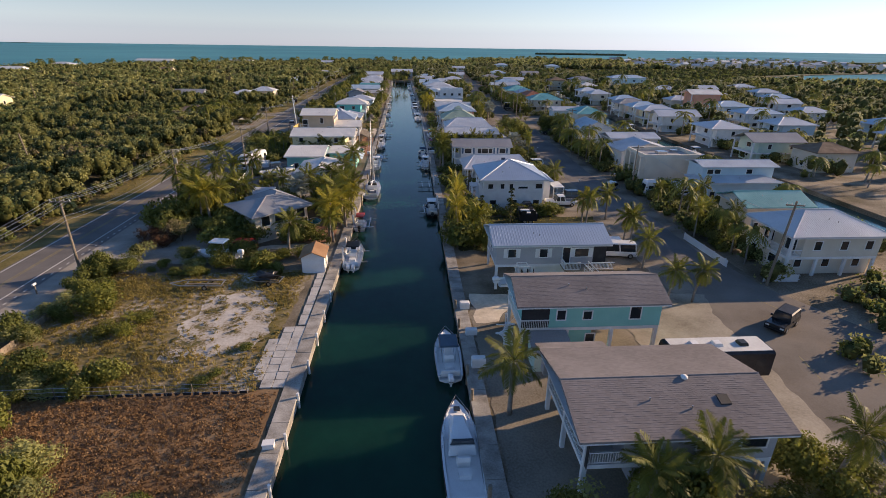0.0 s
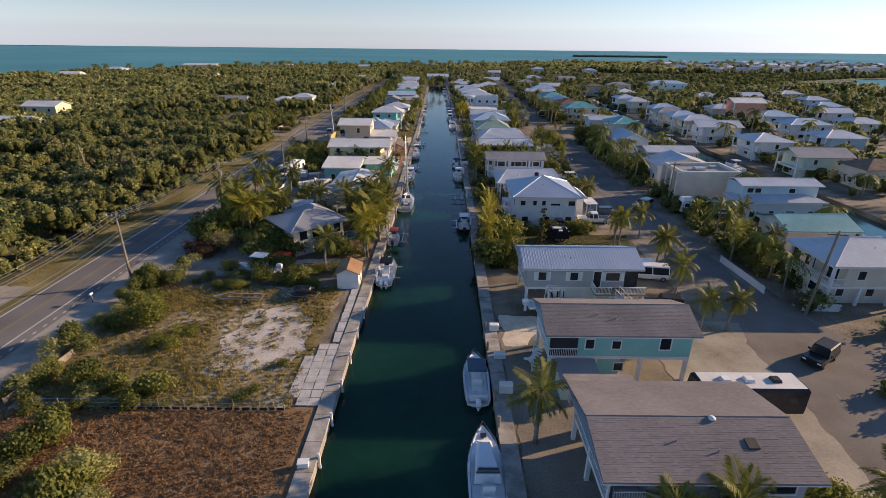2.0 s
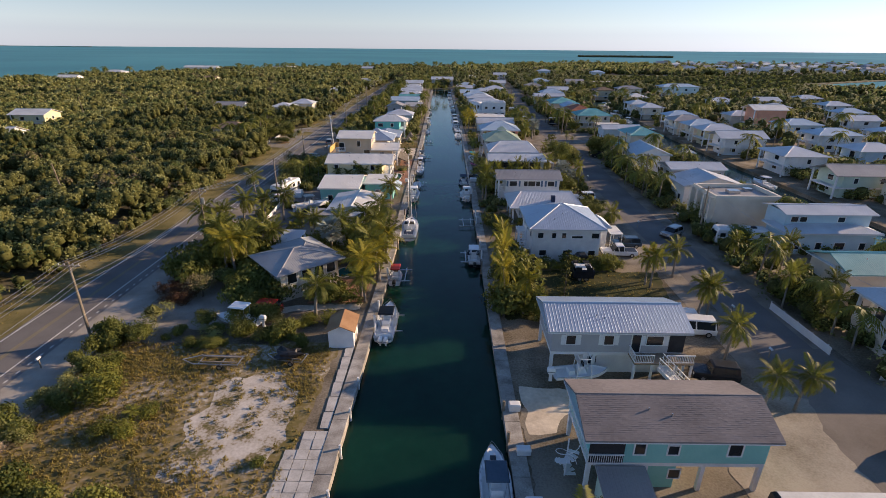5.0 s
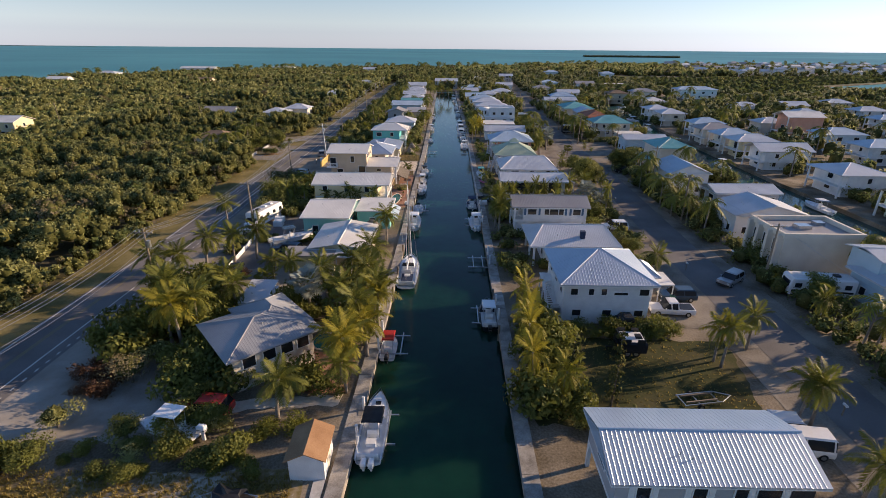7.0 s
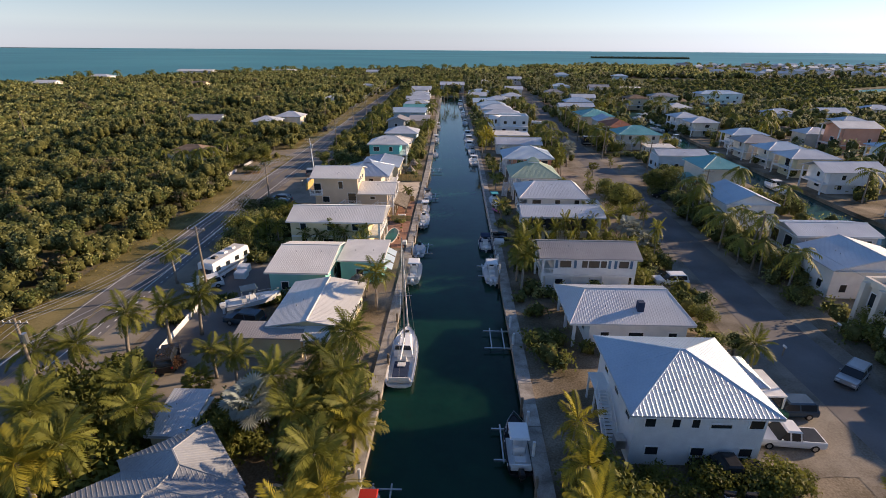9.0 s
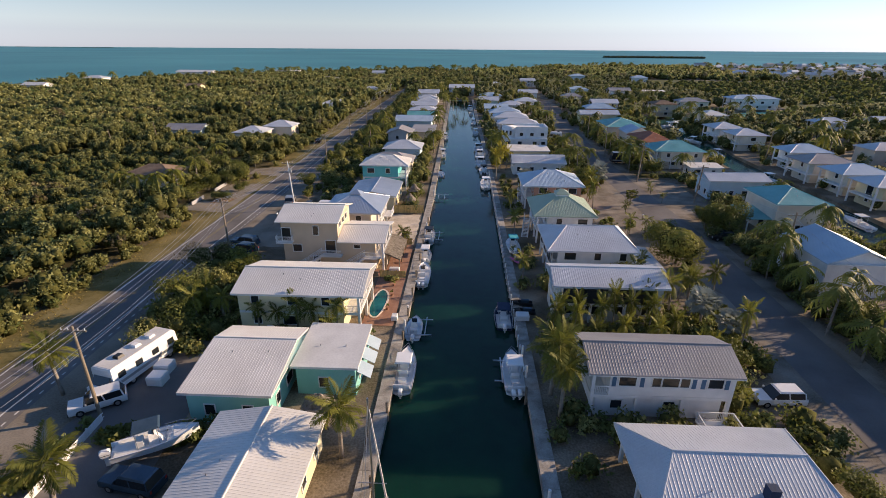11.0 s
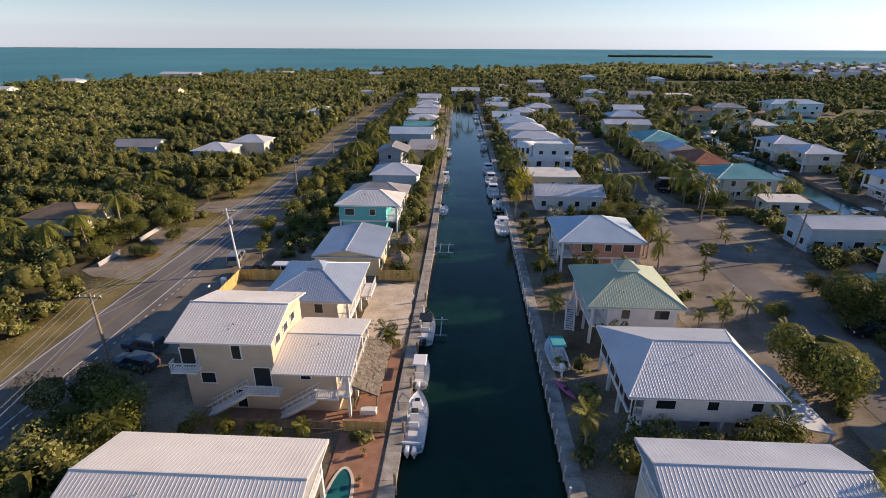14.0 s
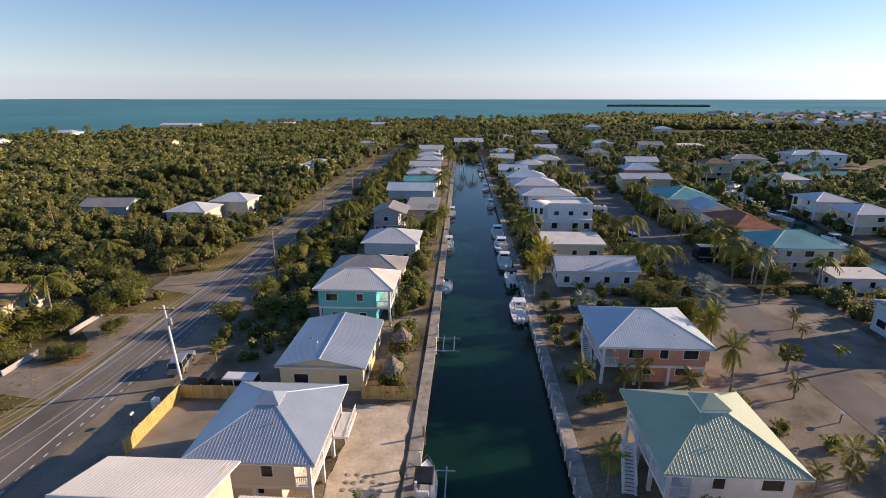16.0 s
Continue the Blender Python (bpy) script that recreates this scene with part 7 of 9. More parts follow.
hedge(24, 124, 31.5, 130, 20, 1.0, 2.2)
hedge(30.5, 130, 33.2, 146, 8, 0.8, 1.6)
hedge(10, 61.3, 26, 63.0, 10, 0.6, 1.3)
hedge(9, 77.2, 25, 78.4, 22, 0.6, 0.9)
hedge(6.4, 92, 10.0, 98, 10, 1.6, 2.8)
hedge(11, 92.0, 24, 95.6, 9, 0.9, 1.8)
hedge(9, 107, 17.5, 109.4, 16, 1.2, 2.2)
hedge(21.6, 106.8, 31, 110.4, 16, 1.0, 1.8)
hedge(23.4, 112, 27, 126, 18, 1.2, 2.8)
hedge(27, 118, 30.5, 127, 12, 1.2, 2.4)
hedge(26, 96, 29, 110, 9, 1.4, 2.6)
hedge(7, 116.5, 27, 126, 46, 1.2, 3.0)
hedge(6.6, 103, 9, 112, 6, 1.0, 2.0)
hedge(9.5, 135.4, 22, 138.0, 20, 1.8, 3.2)
hedge(7.5, 118.5, 24, 126, 24, 1.6, 3.0)
hedge(6.2, 135, 9, 152, 6, 0.8, 1.6)
hedge(6.6, 166, 10, 200, 14, 0.8, 2.0)
hedge(11, 186, 26, 203, 26, 1.0, 2.4)
hedge(5.8, 212, 10, 300, 44, 1.6, 3.8)
hedge(23.5, 164, 30, 172, 5, 0.8, 1.6)
hedge(10, 17.0, 34, 20.6, 14, 1.2, 2.6)
hedge(23.6, 21, 30, 24.4, 9, 1.2, 2.2)
hedge(10, 19.4, 23, 21.2, 12, 1.8, 2.8)
hedge(46, 40, 62, 51, 26, 1.0, 2.6)
hedge(38.6, 33.5, 41.5, 37, 4, 1.4, 2.4)
hedge(7, 19, 9.2, 21, 3, 1.0, 2.0)
hedge(42.6, 50, 46, 110, 52, 1.2, 3.0)
hedge(43, 110, 47.6, 160, 60, 1.2, 3.2)
hedge(44, 84, 47, 96, 14, 1.0, 2.6)
hedge(44, 202, 52, 212, 8, 0.9, 2.2)
hedge(63, 60, 68.3, 300, 60, 1.4, 3.4)
hedge(46, 60, 66, 84, 18, 1.4, 3.0)
hedge(44, 240, 50, 330, 24, 1.4, 3.4)
hedge(26, 230, 34, 330, 26, 1.2, 3.0)
hedge(85.5, 100, 100, 300, 70, 1.2, 3.2)
for x, y, h in ((13.2, 137.2, 3.8), (16.4, 137.4, 4.0), (19.6, 137.0, 3.6), (22.4, 137.6, 3.6), (10.8, 136.8, 3.4), (-57.4, 176.4, 2.4), (-54.6, 176.6, 2.0), (-62.4, 184, 3.4), (-63, 179, 3.6), (-62.2, 174.6, 3.0), (-55, 183.4, 2.4), (-24.6, 64.6, 3.2), (-24.6, 61.6, 2.7), (-22.2, 61.9, 2.5), (-26.8, 66.6, 3.4), (-31.2, 70.6, 3.6), (-35.4, 61.4, 2.8), (-28.6, 60.2, 2.6), (-34.6, 57.6, 2.4), (-25.5, 67.4, 3.6), (-29.6, 70, 3.6), (-24, 74.5, 4.2), (44, 164, 5), (46.4, 160, 5.2), (48, 168, 4.8), (36, 161.6, 2.4), (46, 214, 4.6), (47.6, 233, 5), (49, 206, 4.6), (52, 155, 5), (68, 215, 4.6), (70, 196, 4.6), (28.6, 96, 3.6), (28, 102, 3.4), (-57.6, 163, 3.0), (66, 150, 4.4), (69, 180, 4.6), (26, 118, 4.4), (47, 125, 4.6), (46, 131, 4.2), (45.6, 116, 4.4), (-32, 224, 4.4), (-33, 246, 4.6), (-18, 232, 4.6), (-14.6, 236, 5), (-14, 246, 5.2), (-17.4, 262, 5), (7, 225, 4.2), (8, 250, 4.4), (28, 200, 4.2), (23, 197, 3.8), (26, 192, 4.0)):
    plant(TREES, TREE_H, x, y, h, brnd)
fs = np.array(FAR_SHRUBS)
c = np.column_stack([fs[:, :2], fs[:, 2] * 0.5])
v, f = leaf_quads(c, fs[:, 2] * 0.62 + 0.25, 126, 0.33, low=-0.8, tri=True, rough=0.7)
v[:, 2] = np.maximum(v[:, 2], 0.03)
ob = tagged(new("garden_shrubs", numpy_mesh("garden_shrubs", v, f, [BUSH, DARKLEAF, FOREST], np.repeat(rng.choice(3, len(fs), p=(0.5, 0.3, 0.2)), 126))), "mass of green garden shrubs round the farther houses", "shrubs", kind="stuff")
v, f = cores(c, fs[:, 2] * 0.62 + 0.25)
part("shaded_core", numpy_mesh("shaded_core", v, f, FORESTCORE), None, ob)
TWIGTREE = tree("spreading half-bare tree with thin twigs beside the road", 2.7, 4.4, 1500, 0.17, TWIGGY, 10, 0.3)
TWIGTREE.matrix_basis = pose(-41.6, 139.6, 0, 0, 0, 30) @ Matrix.Scale(1.1, 4)
copy_thing(TWIGTREE, pose(-39.8, 143.2, 0, 0, 0, 130) @ Matrix.Scale(0.8, 4))
copy_thing(TWIGTREE, pose(-32.6, 67.6, 0, 0, 0, 70) @ Matrix.Scale(0.72, 4))
hedge(-35.2, 136.6, -32.6, 138.8, 5, 2.6, 3.6, GOLDB, (2.2,))
for x, y, h in ((-37.4, 119.5, 5.0), (-36.0, 126.5, 5.4), (-38.6, 129.6, 4.8), (-35.6, 132.4, 5.2), (-38.4, 134.0, 4.4), (-35.0, 121.6, 4.6), (-39.0, 186, 5), (-36, 190.5, 5.2), (-37.4, 196, 5), (-34.6, 203, 5.4), (-60.6, 207, 5), (-58.8, 192.6, 4.6), (-62, 194.6, 5), (-65.6, 199.6, 5.4), (-61, 211.6, 5.2), (-62.6, 183.6, 4.4), (-60.2, 197, 4.4), (-59.4, 188.8, 3.6)):
    plant(TREES, TREE_H, x, y, h, brnd)
BIGTREE = tree("great round tree with a dense dark green crown", 3.5, 5.4, 8200, 0.23, BUSH, 9, 0.22, 0.76)
BIGTREE.matrix_basis = pose(31.8, 146.8, 0, 0, 0, 20) @ Matrix.Scale(1.2, 4)
copy_thing(BIGTREE, pose(45.4, 163.2, 0, 0, 0, 100) @ Matrix.Scale(0.9, 4))
copy_thing(BIGTREE, pose(48.6, 228.6, 0, 0, 0, 200) @ Matrix.Scale(0.9, 4))
for k in range(30):
    x, y = brnd.uniform(43.2, 49), brnd.uniform(58, 300)
    if not 170 < y < 203:
        plant(TREES, TREE_H, x, y, brnd.uniform(3, 5), brnd)
# thin pine by the dark lawn
pine = thing("pine_tree", pose(13.6, 65.2, 0), "slender dark pine with short layered branches", "tree")
part("trunk", Solid().tube([(0, 0, 0), (0.1, 0, 4), (0, 0.1, 8.2)], 0.13, 0.03), BARK, pine)
c = np.array([[0.25 * math.cos(k * 2.4), 0.25 * math.sin(k * 2.4), 1.4 + k * 0.44] for k in range(16)])
v, f = leaf_quads(c, np.linspace(1.1, 0.35, 16), 26, 0.34, squash=0.35)
part("crown", numpy_mesh("crown", v, f, FORESTCORE), None, pine)
p2 = copy_thing(pine, pose(9.4, 64.6, 0) @ Matrix.Diagonal((0.8, 0.8, 0.9, 1)))


# grass tufts and weeds on the near lots
def tufts(name, xy, h, mat, label, blades=7):
    n = len(xy)
    k = n * blades
    base = np.repeat(np.column_stack([xy, np.full(n, 0.03)]), blades, 0) + np.column_stack([rng.normal(0, 0.12, (k, 2)), np.zeros(k)])
    d = rng.normal(0, 0.32, (k, 3))
    d[:, 2] = rng.uniform(0.5, 1.1, k)
    d *= (np.repeat(h, blades) if np.ndim(h) else h) * 1.0 if np.ndim(h) == 0 else np.repeat(h, blades)[:, None]
    w = rng.normal(0, 1, (k, 3))
    w[:, 2] = 0
    w *= 0.05 / (np.linalg.norm(w, axis=1, keepdims=True) + 1e-9)
    v = np.stack([base - w, base + w, base + d], 1).reshape(-1, 3)
    return tagged(new(name, numpy_mesh(name, v, np.arange(len(v)).reshape(-1, 3), mat)), label, "grass", kind="stuff")


xy = scatter(-37, -11.2, 8, 33.8, 0.36)
tufts("dry_grass", xy, rng.uniform(0.08, 0.22, len(xy)), SEDGE, "matted dry brown grass tufts")
xy = scatter(-37, -12.6, 8, 33.2, 0.6)
v, f = leaf_quads(np.column_stack([xy, rng.uniform(0.02, 0.14, len(xy))]), rng.uniform(0.35, 0.65, len(xy)), 26, 0.12, squash=0.26, tri=True, rough=1.2)
v[:, 2] = np.maximum(v[:, 2], 0.035)
tagged(new("dry_clumps", numpy_mesh("dry_clumps", v, f, SEDGE)), "low reddish-brown clumps covering the field", "grass", kind="stuff")
xy = scatter(-36, -13.5, 34.4, 56.6, 0.9)
cover = np.exp(-(((xy[:, 0] + 18.5) / 5.0) ** 2 + ((xy[:, 1] - 45) / 6) ** 2))
xy = xy[cover < rng.uniform(0.05, 1.25, len(xy))]
v, f = leaf_quads(np.column_stack([xy, rng.uniform(0.0, 0.12, len(xy))]), rng.uniform(0.25, 0.55, len(xy)), 28, 0.14, squash=0.4, tri=True, rough=1.0)
v[:, 2] = np.maximum(v[:, 2], 0.035)
tagged(new("weed_clumps", numpy_mesh("weed_clumps", v, f, WEED)), "yellow-green weed clumps on the vacant lot", "weeds", kind="stuff")
xy = scatter(-36.5, -13, 34, 57, 0.36)
dens = np.array([noise.noise((x * 0.16, y * 0.16, 3)) for x, y in xy])
centre = np.exp(-(((xy[:, 0] + 18.5) / 5.5) ** 2 + ((xy[:, 1] - 45) / 7) ** 2))
xy = xy[dens + 0.25 - centre * 0.9 > rng.uniform(-0.25, 0.35, len(xy))]
tufts("weeds", xy, rng.uniform(0.1, 0.4, len(xy)), WEED, "low weeds and yellow grass tufts on sand", 8)
xy = scatter(7, 28, 62.5, 76.5, 0.7)
tufts("lawn_grass", xy, rng.uniform(0.06, 0.18, len(xy)), WEED, "thin lawn grass", 5)
xy = scatter(-59, -52.6, 30, 260, 0.9)
tufts("verge_grass", xy, rng.uniform(0.1, 0.3, len(xy)), WEED, "rough grass along the road", 5)


# ---- boats ----
def hull_rings(length, beam, depth, flare=0.12):
    """Sections from transom (y = 0) to bow."""
    rings = []
    for k in range(11):
        u = k / 10
        b = beam / 2 * (0.9 + 0.1 * min(u * 3, 1)) * (1 - max(0, (u - 0.5) / 0.5) ** 2.2 * 0.97)
        sheer = depth * (1 + 0.28 * u * u)
        keel = depth * (0.0 + 0.55 * max(0, (u - 0.62) / 0.38) ** 2)
        y = length * u
        rings.append([(-b, y, sheer), (-b * (1 - flare), y, depth * 0.42 + keel * 0.4), (0, y, keel), (b * (1 - flare), y, depth * 0.42 + keel * 0.4), (b, y, sheer), (b * 0.86, y - 0.05 * (u > 0.95), sheer), (b * 0.84, y, sheer - (0.42 if u < 0.66 else 0.06)), (-b * 0.84, y, sheer - (0.42 if u < 0.66 else 0.06)), (-b * 0.86, y - 0.05 * (u > 0.95), sheer)])
    return rings


def outboard(parent, x, mat):
    ring = lambda w, y0, y1, z: [(x - w, y0, z), (x - w * 0.6, y0 - 0.06, z), (x + w * 0.6, y0 - 0.06, z), (x + w, y0, z), (x + w, y1, z), (x - w, y1, z)]
    ob = part("outboard_motor", Solid().loft([ring(0.17, -0.58, -0.04, 0.52), ring(0.23, -0.68, 0.0, 0.72), ring(0.24, -0.70, 0.02, 1.0), ring(0.2, -0.66, -0.02, 1.16), ring(0.11, -0.5, -0.14, 1.24)]), mat, parent)
    part("motor_leg", Solid().box(x - 0.08, -0.5, -0.35, x + 0.08, -0.2, 0.54), mat, ob)
    part("cowl_band", Solid().loft([ring(0.236, -0.69, 0.01, 0.78), ring(0.244, -0.705, 0.02, 0.84)], caps=False), STEEL if mat is BLACKPLASTIC else CARBLUE, ob)


def fittings(ob, length, beam, d, c, cabin):
    """What a boat at close range shows: hatches, cushions, seats, stanchions, cleats and rod holders."""
    rings = hull_rings(length, beam, d)
    deck_z = lambda y: d * (1 + 0.28 * (y / length) ** 2)
    y = length * (0.88 if cabin else 0.8)
    part("deck_hatch", Solid().box(-0.24, y - 0.24, deck_z(y) + (0.02 if not cabin else 0.0), 0.24, y + 0.24, deck_z(y) + 0.07), PANE, ob, "dark foredeck hatch")
    part("transom_bench", Solid().box(-beam * 0.36, 0.12, d - 0.2, beam * 0.36, 0.55, d + 0.12), DECKPAINT, ob)
    part("backrest", Solid().box(-beam * 0.34, 0.1, d + 0.1, beam * 0.34, 0.2, d + 0.42), GELCOAT, ob)
    part("seat_back", Solid().box(-0.44, c - 0.98, d + 0.3, 0.44, c - 0.88, d + 0.72), GELCOAT, ob)
    part("fish_box", Solid().box(-0.4, c - 2.0, d - 0.2, 0.4, c - 1.4, d + 0.18), GELCOAT, ob)
    part("box_lid", Solid().box(-0.42, c - 2.02, d + 0.18, 0.42, c - 1.38, d + 0.23), DECKPAINT, ob)
    if not cabin:
        part("bow_cushion", Solid().loft([[(-beam * 0.3, c + 1.5, d - 0.1), (beam * 0.3, c + 1.5, d - 0.1), (beam * 0.2, length * 0.78, d + 0.1), (-beam * 0.2, length * 0.78, d + 0.1)], [(-beam * 0.28, c + 1.55, d + 0.1), (beam * 0.28, c + 1.55, d + 0.1), (beam * 0.17, length * 0.77, d + 0.22), (-beam * 0.17, length * 0.77, d + 0.22)]]), DECKPAINT, ob)
    for k in (6, 7, 8):
        for q in (rings[k][0], rings[k][4]):
            part("stanchion", Solid().tube([(q[0] * 0.94, q[1], q[2] - 0.02), (q[0] * 0.88, q[1], q[2] + 0.42)], 0.016, n=4), STEEL, ob)
    for yy in (0.5, length * 0.5):
        for sgn in (-1, 1):
            part("cleat", Solid().box(sgn * beam * 0.455 - 0.04, yy - 0.12, d + 0.02, sgn * beam * 0.455 + 0.04, yy + 0.12, d + 0.07), STEEL, ob)
    part("hull_stripe", Solid().loft([[(q[0] * 0.985 - 0.012, q[1], q[2] * 0.82), (q[0] * 0.985 - 0.012, q[1], q[2] * 0.88)] for q in [r[0] for r in rings[:9]]], caps=False, closed=False), CARBLUE, ob)


def boat(x, y, length, beam, label, turn=0.0, z=None, top="t_top", canvas=None, motors=1, motor_mat=None, hull=None, cabin=False):
    z = WATER - 0.15 if z is None else z
    ob = thing("boat", pose(x, y, z, 0, 0, turn) @ Matrix.Translation((0, -length / 2, 0)), label, "boat", "boats along the canal")
    d = 0.95 if length > 6 else 0.65
    part("hull", Solid().loft(hull_rings(length, beam, d)), hull or GELCOAT, ob, smooth=False)
    part("deck", Solid().slab([(-beam * 0.4, 0.25, d - 0.22), (beam * 0.4, 0.25, d - 0.22), (beam * 0.4, length * 0.6, d - 0.2), (-beam * 0.4, length * 0.6, d - 0.2)], 0.05), DECKPAINT, ob)
    part("rub_rail", Solid().tube([(-beam * 0.45, 0, d)] + [(r[0][0], r[0][1], r[0][2]) for r in hull_rings(length, beam, d)] + [(r[4][0], r[4][1], r[4][2]) for r in reversed(hull_rings(length, beam, d))], 0.04, n=5), BLACKPLASTIC if motor_mat else STEEL, ob)
    c = length * 0.42
    if cabin:
        part("cabin", Solid().loft([[(-beam * 0.34, c, d - 0.1), (beam * 0.34, c, d - 0.1), (beam * 0.2, length * 0.84, d + 0.1), (-beam * 0.2, length * 0.84, d + 0.1)], [(-beam * 0.3, c + 0.1, d + 0.75), (beam * 0.3, c + 0.1, d + 0.75), (beam * 0.12, length * 0.76, d + 0.5), (-beam * 0.12, length * 0.76, d + 0.5)]]), GELCOAT, ob)
        part("windscreen", Solid().loft([[(-beam * 0.3, c + 0.2, d + 0.72), (beam * 0.3, c + 0.2, d + 0.72), (beam * 0.24, c + 0.9, d + 0.62), (-beam * 0.24, c + 0.9, d + 0.62)], [(-beam * 0.26, c - 0.1, d + 1.35), (beam * 0.26, c - 0.1, d + 1.35), (beam * 0.24, c + 0.1, d + 1.35), (-beam * 0.24, c + 0.1, d + 1.35)]]), PANE, ob)
    else:
        part("console", Solid().loft([[(-0.42, c, d - 0.25), (0.42, c, d - 0.25), (0.36, c + 1.0, d - 0.25), (-0.36, c + 1.0, d - 0.25)], [(-0.38, c + 0.1, d + 0.8), (0.38, c + 0.1, d + 0.8), (0.26, c + 0.6, d + 0.6), (-0.26, c + 0.6, d + 0.6)]]), GELCOAT, ob)
        part("windscreen", Solid().box(-0.32, c + 0.45, d + 0.65, 0.32, c + 0.5, d + 1.15), PANE, ob)
    part("helm_seat", Solid().box(-0.45, c - 0.9, d - 0.22, 0.45, c - 0.35, d + 0.35), DECKPAINT, ob)
    if top:
        w, lo, hi = beam * 0.36, c - 1.0, c + 1.1
        t = Solid().loft([[(-w, lo, d + 1.55), (w, lo, d + 1.55), (w, hi, d + 1.55), (-w, hi, d + 1.55)], [(-w * 0.9, lo + 0.1, d + 1.68), (w * 0.9, lo + 0.1, d + 1.68), (w * 0.9, hi - 0.15, d + 1.68), (-w * 0.9, hi - 0.15, d + 1.68)]])
        part("t_top" if top == "t_top" else "canopy", t, canvas or GELCOAT, ob)
        for px, py in ((-w * 0.8, lo + 0.2), (w * 0.8, lo + 0.2), (-w * 0.8, hi - 0.3), (w * 0.8, hi - 0.3)):
            part("top_post", Solid().tube([(px * 0.8, py, d - 0.2), (px, py, d + 1.56)], 0.03, n=6), STEEL, ob)
    if length > 6:
        rail = [(-beam * 0.40, length * 0.6, d + 0.45), (-beam * 0.30, length * 0.8, d + 0.6), (0, length * 0.985, d + 0.75), (beam * 0.30, length * 0.8, d + 0.6), (beam * 0.40, length * 0.6, d + 0.45)]
        part("bow_rail", Solid().tube(rail, 0.022, n=5), STEEL, ob)
    if y < 170 and abs(x) < 13 and length > 5 and z < 0.3:
        fittings(ob, length, beam, d, c, cabin)
    for k in range(motors):
        outboard(ob, (k - (motors - 1) / 2) * 0.62, motor_mat or GELCOAT)
    return ob


boat(3.0, 27.2, 9.6, 2.9, "long white sport boat with cabin and twin black outboards", top=None, motors=2, motor_mat=BLACKPLASTIC, cabin=True)
boat(2.9, 38.8, 7.0, 2.4, "white centre-console boat with a blue-grey top at the dock", top="canopy", canvas=CARBLUE, motors=1)
boat(-8.0, 62.6, 8.2, 2.5, "white centre-console boat with twin white outboards on a lift", motors=2, top="t_top", canvas=BLACKPLASTIC)
boat(-8.2, 75.3, 4.6, 1.9, "small white skiff with a red top on a lift", top="canopy", canvas=CARRED, motors=1, motor_mat=BLACKPLASTIC)
boat(-8.2, 117.4, 7.4, 2.4, "white centre-console boat moored by the seawall", motors=1)
boat(-8.0, 126.2, 5.0, 2.0, "small white skiff beside a lift", top=None, motors=1)
boat(-8.2, 141.4, 7.4, 2.4, "white open fishing boat with twin motors", top=None, motors=2)
boat(-8.4, 149.0, 5.2, 2.0, "small white boat with a steering console", top="canopy", motors=1)
boat(-8.4, 157.4, 6.2, 2.3, "white boat with a black top at the sandy yard", top="canopy", canvas=BLACKPLASTIC, motors=1, motor_mat=BLACKPLASTIC)
boat(-8.6, 205.5, 5.6, 2.2, "white skiff moored beside the trees", top=None)
boat(-9.2, 231, 6.4, 2.3, "white skiff moored beside the trees", top="t_top")
boat(-9.6, 262, 6.4, 2.3, "white skiff moored beside the trees", top="t_top")
boat(3.4, 82.4, 6.2, 2.3, "boat under a dark cover with a white top", top="canopy", hull=CARDARK, motors=1, motor_mat=BLACKPLASTIC)
boat(3.5, 117.6, 7.0, 2.5, "white boat with a hard top on a lift", top="t_top", motors=2)
boat(3.2, 129.6, 6.0, 2.3, "boat under a navy cover with a blue top", top="canopy", canvas=NAVY, hull=NAVY)
boat(3.2, 195.4, 8.0, 2.7, "white fishing boat with an open bow", top="t_top", motors=2)
boat(3.2, 209.4, 7.6, 2.6, "white boat with a black top and twin motors", top="canopy", canvas=BLACKPLASTIC, motors=2, motor_mat=BLACKPLASTIC)
boat(2.6, 220.0, 8.5, 2.9, "white cabin cruiser moored in a row", cabin=True, top="t_top")
boat(2.6, 231.0, 9.0, 3.0, "white cabin cruiser moored in a row", cabin=True, top="t_top")
boat(2.4, 242.0, 9.0, 3.0, "white cabin cruiser moored in a row", cabin=True, top="t_top")
boat(2.0, 274, 7, 2.4, "white boat far along the canal", top="t_top")
boat(1.4, 302, 7, 2.4, "white boat far along the canal", top="t_top")
boat(0.8, 335, 7, 2.4, "white boat far along the canal", top="t_top")
boat(0.4, 356, 9, 3.0, "white cabin cruiser far along the canal", cabin=True, top="t_top")
boat(6.2, 151.2, 5.6, 2.2, "small white boat with an aqua canopy standing ashore", turn=4, z=0.35, top="canopy", canvas=AQUA)
boat(-25.1, 60.6, 5.6, 2.2, "white boat with canvas top parked on its trailer", turn=80, z=0.5, top="canopy")
boat(-27.6, 104.4, 6.6, 2.3, "white boat parked on its trailer in the forecourt", turn=-60, z=0.5, top="canopy", canvas=CARBLUE)
boat(12.3, 51.0, 5.3, 2.0, "white boat with a tubular tower on its trailer", turn=-84, z=0.55, top=None, motors=1)
for x, y, t in ((78, 205, 10), (80, 238, 0), (82, 262, 20), (76.5, 170, 0), (95, 312, -50), (88, 300, -60), (77, 130, 4)):
    boat(x, y, 7.5, 2.6, "white boat moored on the second canal", turn=t, top="t_top")
# tubular tower of the trailer boat, as its own frame over the console
tower = Solid()
for a in (-0.7, 0.7):
    tower.tube([(12.2 + a, 49.5, 1.4), (12.2 + a * 0.8, 49.7, 3.4), (12.2 + a * 0.8, 50.9, 3.4), (12.2 + a, 51.1, 1.4)], 0.04, n=6)
